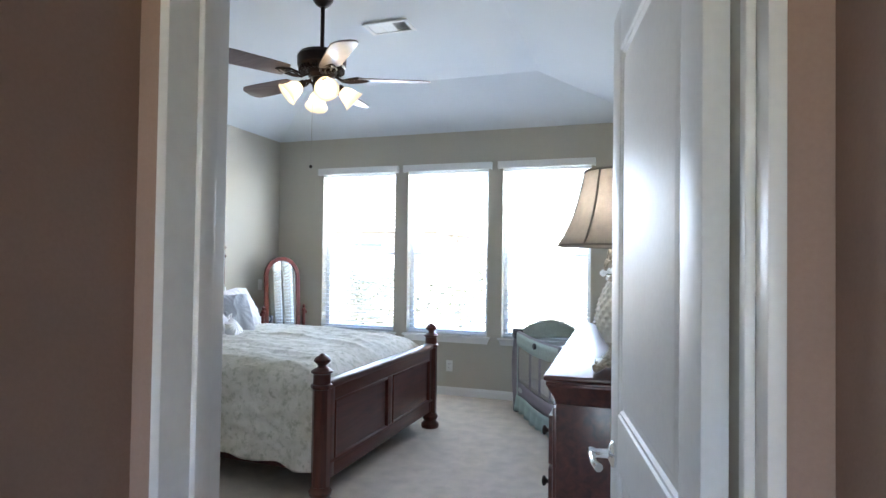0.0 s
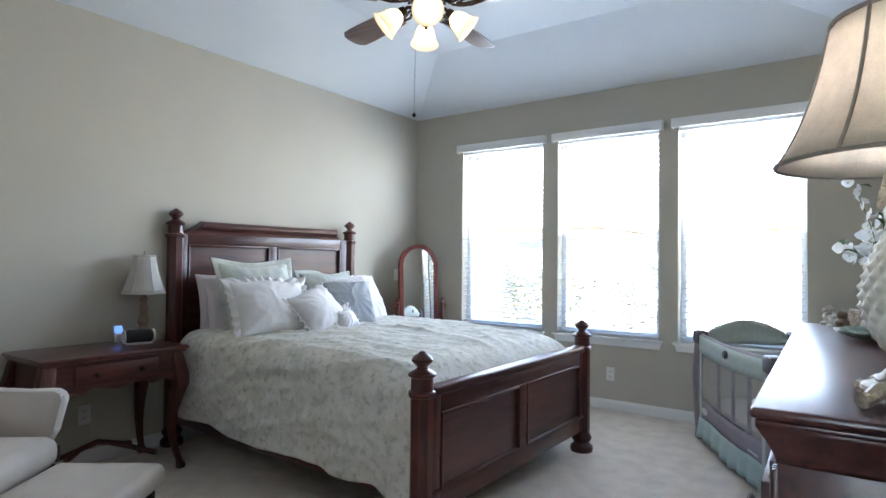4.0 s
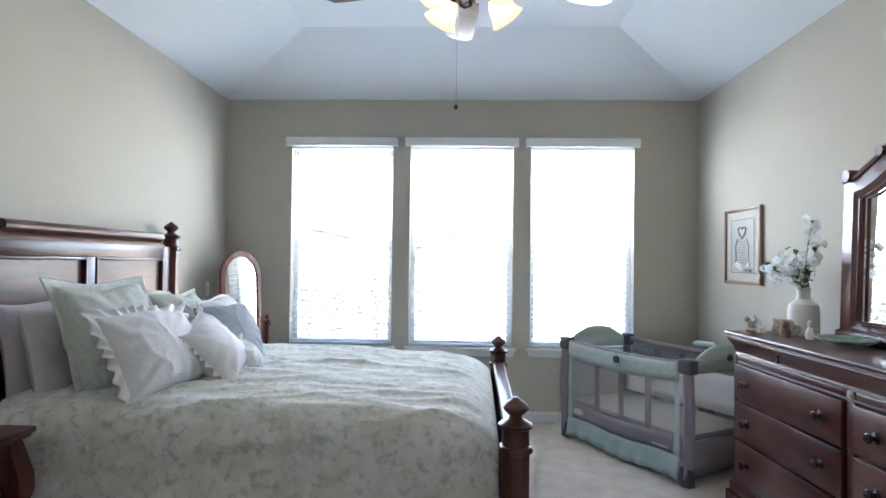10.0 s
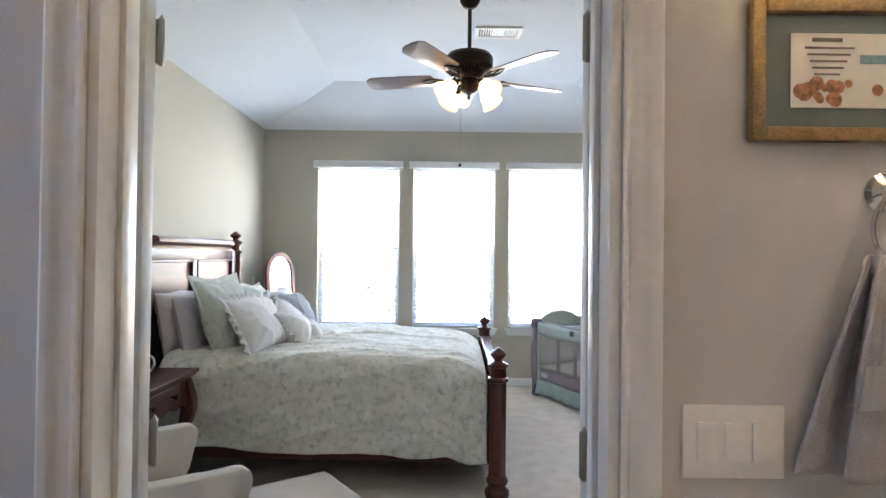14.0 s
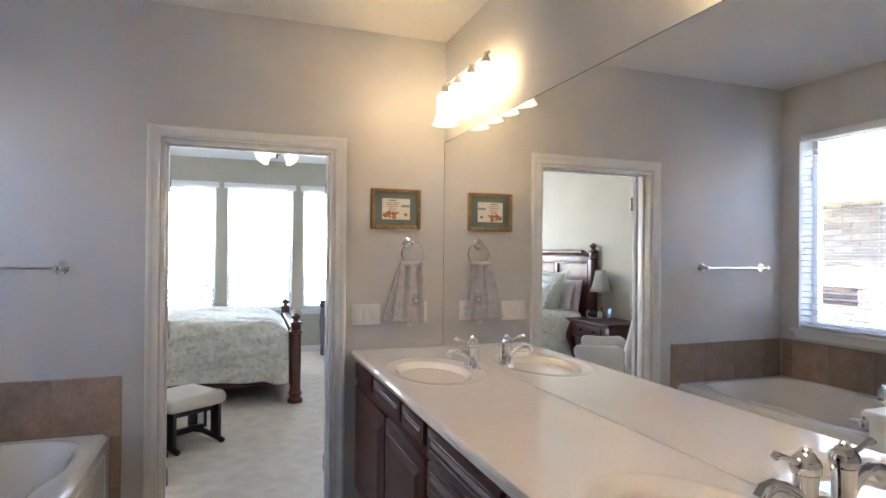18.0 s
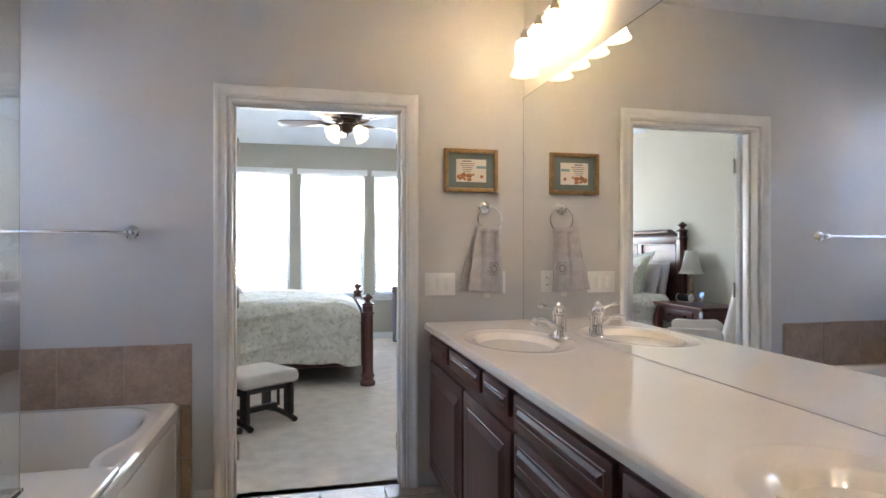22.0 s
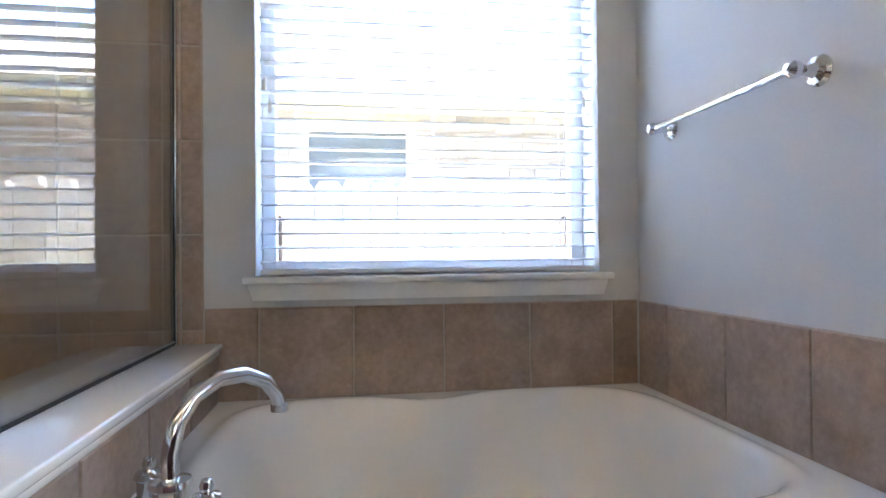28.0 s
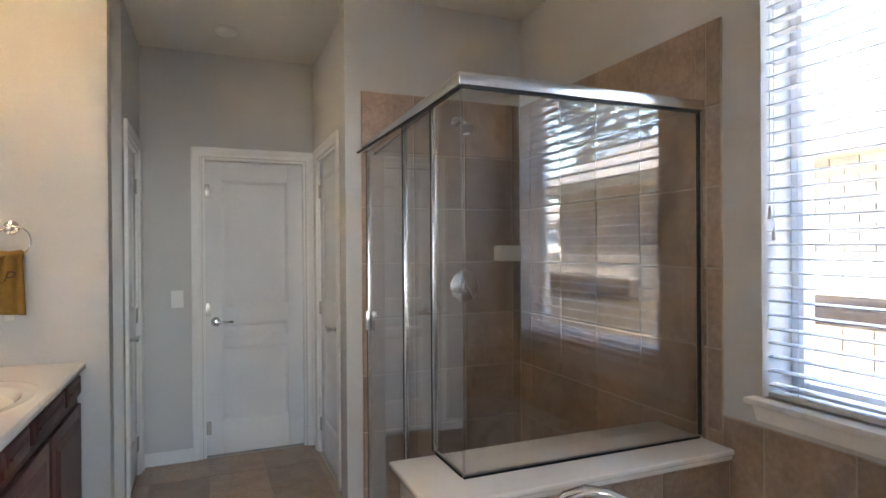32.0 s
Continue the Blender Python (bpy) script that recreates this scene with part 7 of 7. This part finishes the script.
def tile_mesh(w, h, t, material, key):
    k = (round(w, 3), round(h, 3), key)
    if k not in tile_meshes:
        tile_meshes[k] = finish(box(-w / 2, -h / 2, 0, w / 2, h / 2, t, 0.003, seg=1), "tile", material)
    return tile_meshes[k]


def vary(material, lo=0.82, hi=1.16):
    """Lets each piece differ a little in tone."""
    nt = material.node_tree
    b = nt.nodes["Principled BSDF"]
    src = b.inputs["Base Color"].links[0].from_socket
    oi = nt.nodes.new("ShaderNodeObjectInfo")
    mr = nt.nodes.new("ShaderNodeMapRange")
    mr.inputs["To Min"].default_value, mr.inputs["To Max"].default_value = lo, hi
    ml = nt.nodes.new("ShaderNodeVectorMath")
    ml.operation = "SCALE"
    nt.links.new(oi.outputs["Random"], mr.inputs["Value"])
    nt.links.new(src, ml.inputs[0])
    nt.links.new(mr.outputs[0], ml.inputs["Scale"])
    nt.links.new(ml.outputs[0], b.inputs["Base Color"])
    # shift the pattern from piece to piece
    for n in [n for n in nt.nodes if n.type == "TEX_NOISE"]:
        n.noise_dimensions = "4D"
        m9 = nt.nodes.new("ShaderNodeMath")
        m9.operation = "MULTIPLY"
        m9.inputs[1].default_value = 37.0
        nt.links.new(oi.outputs["Random"], m9.inputs[0])
        nt.links.new(m9.outputs[0], n.inputs["W"])


vary(M_tile)
vary(M_ftile)
G = 0.005


def tiled(name, m, us, vs, back=0.006, t=0.009, material=M_tile, key="wall"):
    """A field of tiles over edges us, vs (local x, y), facing local z, on a grout bed."""
    base = structure(name, box(us[0], vs[0], 0.0, us[-1], vs[-1], back), M_grout)
    base.matrix_basis = m
    for a, b in zip(us, us[1:]):
        for c, d in zip(vs, vs[1:]):
            ob = new("tile", tile_mesh(b - a - G, d - c - G, t, material, key))
            ob.parent = base
            ob.matrix_basis = at((a + b) / 2, (c + d) / 2, 0.001) @ rz(0)
    return base


def edges(a, b, step):
    out = [a]
    while out[-1] + step < b - 0.04:
        out.append(out[-1] + step)
    return out + [b]


FN = Matrix(((1, 0, 0, 0), (0, 0, -1, BYN), (0, 1, 0, 0), (0, 0, 0, 1)))          # north wall, faces -y
FW = Matrix(((0, 0, 1, BXW), (1, 0, 0, 0), (0, 1, 0, 0), (0, 0, 0, 1)))           # west wall, faces +x
FS = Matrix(((1, 0, 0, 0), (0, 0, 1, -2.287), (0, 1, 0, 0), (0, 0, 0, 1)))         # shower end wall, faces +y
FL = Matrix(((1, 0, 0, 0), (0, 0, 1, -0.83), (0, 1, 0, 0), (0, 0, 0, 1)))         # ledge, faces the tub
tiled("wall_tile_tub_north", FN, [-3.67, -3.488, -3.198, -2.908, -2.608], [0.512, 0.812])
tiled("wall_tile_tub_edge", FN, [-2.662, -2.608], [0.0, 0.255, 0.512])
tiled("wall_tile_tub_west", FW, [-0.862, -0.70, -0.407, -0.114, 0.179, 0.472, 0.564], [0.512, 0.815])
tiled("wall_tile_shower_west", FW, [-2.277, -2.16, -1.865, -1.57, -1.275, -0.98, -0.93, -0.864], [0.02, 0.16, 0.455, 0.75, 1.045, 1.335, 1.63, 1.92, 2.23])
tiled("wall_tile_shower_end", FS, [-3.67, -3.62, -3.32, -3.02, -2.729], [0.02, 0.16, 0.455, 0.75, 1.045, 1.335, 1.63, 1.92, 2.235])
tiled("wall_tile_ledge", FL, edges(-3.66, -2.565, 0.30), [0.50, 0.668])
tiled("floor_tiles", at(0, 0, -0.009), edges(-2.66, -0.86, 0.335), edges(-3.55, 0.63, 0.335), material=M_ftile, key="floor")

# ---- outdoors ----
structure("ground", box(-400, -400, -0.5, 400, 400, -0.22), mat("lawn", (0.30, 0.27, 0.16), 0.95, var=0.3, scale=3, fine=40, bump=0.6))
M_fence = mat("weathered_cedar", (0.52, 0.48, 0.43), 0.9, var=0.25, scale=4, fine=60, bump=0.4)
M_brick = mat("pale_brick", (0.29, 0.265, 0.25), 0.9, var=0.2, scale=12, bump=0.4)
M_stain = mat("dark_stained_board", (0.055, 0.04, 0.035), 0.8, var=0.2)
M_roofs = mat("grey_shingles", (0.17, 0.155, 0.145), 0.95, var=0.3, scale=8, fine=50, bump=0.6)
M_fascia = mat("cream_fascia", (0.42, 0.40, 0.30), 0.7, var=0.05)
M_hedge = mat("hedge_leaves", (0.12, 0.14, 0.10), 0.7, var=0.4, scale=20)
vary(M_brick, 0.75, 1.25)
vary(M_fence, 0.8, 1.2)


def fence(label, m, length, h):
    f = thing("board_fence", label, "fence", m)
    pick = [finish(prism([(0.004, 0), (0.136, 0), (0.136, h + d - 0.03), (0.115, h + d), (0.025, h + d), (0.004, h + d - 0.03)], 0, 0.018, m=XY2XZ), "board", M_fence) for d in (0.0, 0.012, -0.01)]
    for k in range(int(length / 0.14)):
        o = new("board", pick[k % 3])
        o.parent = f
        o.location = (k * 0.14, random.uniform(-0.003, 0.003), 0)
    for z in (0.25, h - 0.3):
        part("rail", box(0, 0.0, z, length, 0.05, z + 0.09, 0.004), M_fence, f)
    return f


FG = -0.24
fence("weathered cedar board fence beside the house", at(-4.8, -9.0, FG) @ rz(90), 22.0, 1.595)
fence("weathered cedar board fence across the back garden", at(-16.0, 12.6, FG), 32.0, 1.72)
beam = thing("trellis_frame", "dark stained timber frame against the fence", "timber frame", at(-4.77, 0, 0))
part("rail", box(0.0, -2.1, 1.03, 0.05, -0.76, 1.175, 0.006), M_stain, beam)
part("post", box(0.0, -0.855, FG, 0.05, -0.76, 1.03, 0.006), M_stain, beam)
part("cap", box(-0.005, -2.11, 1.175, 0.06, -0.745, 1.193, 0.003), M_fence, beam)
beam2 = thing("trellis_frame", "dark stained timber frame against the fence", "timber frame", at(-4.77, 0, 0))
part("rail", box(0.0, 0.695, 1.02, 0.05, 2.5, 1.175, 0.006), M_stain, beam2)
part("post", box(0.0, 2.4, FG, 0.05, 2.5, 1.02, 0.006), M_stain, beam2)
part("cap", box(-0.005, 0.685, 1.175, 0.06, 2.51, 1.193, 0.003), M_fence, beam2)

# neighbouring house
nb = thing("neighbour_house", "pale brick neighbouring house with a shingled hip roof", "house", at(-6.1, 0, 0))
NW0, NW1, NZ0, NZ1, NE = -0.77, 0.03, 0.95, 1.935, 2.05      # its window and the height of its eaves
wb = bmesh.new()
for y0, y1, z0, z1 in ((-9, NW0, FG, NE), (NW1, 3.6, FG, NE), (NW0, NW1, FG, NZ0), (NW0, NW1, NZ1, NE)):
    box(-8.0, y0, z0, 0.0, y1, z1, bm=wb)
part("wall", wb, mat("brick_mortar", (0.36, 0.335, 0.31), 0.95, var=0.1), nb)
bm_ = finish(box(0, 0, 0, 0.012, 0.195, 0.057, 0.002, seg=1), "brick", M_brick)
n_ = 0
for r in range(12):
    for c in range(30):
        y = -2.6 + c * 0.205 + (0.1 if r % 2 else 0)
        z = 1.235 + r * 0.067
        if NW0 - 0.22 < y < NW1 + 0.02 or n_ >= 300:
            continue
        o = new("brick", bm_)
        o.parent = nb
        o.location = (0.0, y, z)
        n_ += 1
part("lintel", box(-0.02, NW0 - 0.05, NZ1 + 0.01, 0.016, NW1 + 0.05, NE - 0.02, 0.004), M_fascia, nb)
w_ = part("window", box(-0.10, NW0 + 0.02, NZ0 + 0.02, -0.06, NW1 - 0.02, NZ1 - 0.02), mat("dark_reflective_glass", (0.10, 0.12, 0.14), 0.1), nb)
wf = bmesh.new()
for q in ((NW0, NZ0, NW0 + 0.04, NZ1), (NW1 - 0.04, NZ0, NW1, NZ1), (NW0 + 0.04, NZ1 - 0.04, NW1 - 0.04, NZ1), (NW0 + 0.04, NZ0, NW1 - 0.04, NZ0 + 0.04), (NW0 + 0.04, 1.42, NW1 - 0.04, 1.45)):
    box(-0.07, q[0], q[1], 0.01, q[2], q[3], 0.004, wf)
part("window_frame", wf, M_vinyl, w_)
eb = bmesh.new()
box(-0.05, -9.4, NE - 0.02, 0.40, 4.0, NE, bm=eb)
part("soffit", eb, M_fascia, nb)
part("fascia", box(0.385, -9.4, NE - 0.03, 0.41, 4.0, NE + 0.07, 0.004), M_fascia, nb)
rf = bmesh.new()
vs = [rf.verts.new(p) for p in ((0.44, -9.5, NE + 0.06), (0.44, 4.05, NE + 0.06), (-8.5, 4.05, NE + 0.06), (-8.5, -9.5, NE + 0.06), (-3.7, -5.0, NE + 2.1), (-3.7, 0.1, NE + 2.1))]
for q in ((0, 1, 5, 4), (1, 2, 5), (2, 3, 4, 5), (3, 0, 4), (0, 3, 2, 1)):
    rf.faces.new([vs[i] for i in q])
part("roof", rf, M_roofs, nb)

# houses behind the garden
for x, y, lab in ((-13.5, 21.0, "brick house with a grey roof behind the garden"), (4.0, 24.0, "brick house with a grey roof beyond the fence")):
    hs = thing("far_house", lab, "house", at(x, y, 0))
    part("wall", box(-6, 0, FG, 6, 9, 2.6), M_brick, hs)
    rf = bmesh.new()
    vs = [rf.verts.new(p) for p in ((-6.5, -0.5, 2.5), (6.5, -0.5, 2.5), (6.5, 9.5, 2.5), (-6.5, 9.5, 2.5), (-3, 4.5, 5.0), (3, 4.5, 5.0))]
    for q in ((0, 1, 5, 4), (1, 2, 5), (2, 3, 4, 5), (3, 0, 4), (0, 3, 2, 1)):
        rf.faces.new([vs[i] for i in q])
    part("roof", rf, M_roofs, hs)
    for wx in (-3.5, 0.0, 3.5):
        w_ = part("window", box(wx - 0.6, -0.03, 0.7, wx + 0.6, 0.01, 2.1, 0.01), bpy.data.materials["dark_reflective_glass"], hs)
        part("window_frame", box(wx - 0.68, -0.02, 2.1, wx + 0.68, 0.02, 2.2, 0.004), M_vinyl, w_)


def leaf_cloud(name, label, cat, m, n, shape, size, material, seed, parent=None):
    """Many small leaves scattered through a volume."""
    r = random.Random(seed)
    vs, fs = [], []
    for k in range(n):
        p = Vector(shape(r))
        q = Matrix.Rotation(r.uniform(0, 6.28), 3, "Z") @ Matrix.Rotation(r.uniform(-1.2, 1.2), 3, "X")
        s = size * r.uniform(0.6, 1.4)
        b = len(vs)
        for c in ((-0.5, 0, 0), (0, 0.3, 0.05), (0.5, 0, 0), (0, -0.3, 0.05)):
            vs.append(p + q @ (Vector(c) * s))
        fs.append((b, b + 1, b + 2, b + 3))
    me = bpy.data.meshes.new(name)
    me.from_pydata([tuple(v) for v in vs], [], fs)
    me.materials.append(material)
    ob = new(name, me)
    if parent is not None:
        ob.parent = parent
    else:
        ob.matrix_basis = m
        tagged(ob, label, cat, kind="stuff")
    return ob


def hedge_shape(r):
    x = r.uniform(0, 1)
    return (-7.5 + 5.2 * x, 9.8 + r.uniform(-0.4, 0.4), FG + 1.50 * math.sqrt(r.uniform(0, 1)) * (0.9 + 0.1 * math.sin(x * 40)))


leaf_cloud("hedge", "clipped green hedge in front of the back fence", "hedge", at(0, 0, 0), 16000, hedge_shape, 0.055, M_hedge, 4)


def bare_tree(x, y, h, seed, leafy=0):
    t = thing("garden_tree", "bare young tree in the back garden" if not leafy else "small leafy tree beside the house", "tree", at(x, y, FG))
    r = random.Random(seed)
    tr = bmesh.new()
    tips = []

    def limb(p, d, ln, rad, depth):
        pts = [p]
        for k in range(4):
            d = (d + Vector((r.uniform(-0.2, 0.2), r.uniform(-0.2, 0.2), r.uniform(-0.02, 0.2)))).normalized()
            pts.append(pts[-1] + d * ln / 4)
        tube(pts, rad, 6, tr, taper=[1, 0.9, 0.8, 0.7, 0.55])
        tips.append(pts[-1])
        if depth:
            for k in range(3):
                q = pts[2 + (k % 3)]
                nd = (d + Vector((r.uniform(-1, 1), r.uniform(-1, 1), r.uniform(0, 0.6)))).normalized()
                limb(q, nd, ln * 0.62, rad * 0.5, depth - 1)
    limb(Vector((0, 0, 0)), Vector((0, 0, 1)), h, 0.045 if not leafy else 0.09, 3)
    part("trunk", tr, mat("grey_bark", (0.14, 0.11, 0.09), 0.95, var=0.3) if "grey_bark" not in bpy.data.materials else bpy.data.materials["grey_bark"], t)
    if leafy:
        leaf_cloud("crown", "", "", None, leafy, lambda q: tuple(q.choice(tips) + Vector((q.gauss(0, 0.22), q.gauss(0, 0.22), q.gauss(0, 0.2)))), 0.09, M_hedge, seed, t)
    return t


bare_tree(-3.3, 11.6, 2.6, 11)
bare_tree(-8.2, 6.6, 3.4, 21, 9000)
bare_tree(-9.5, 15.5, 3.4, 31, 6000)
bare_tree(2.6, 15.5, 3.2, 41, 4000)
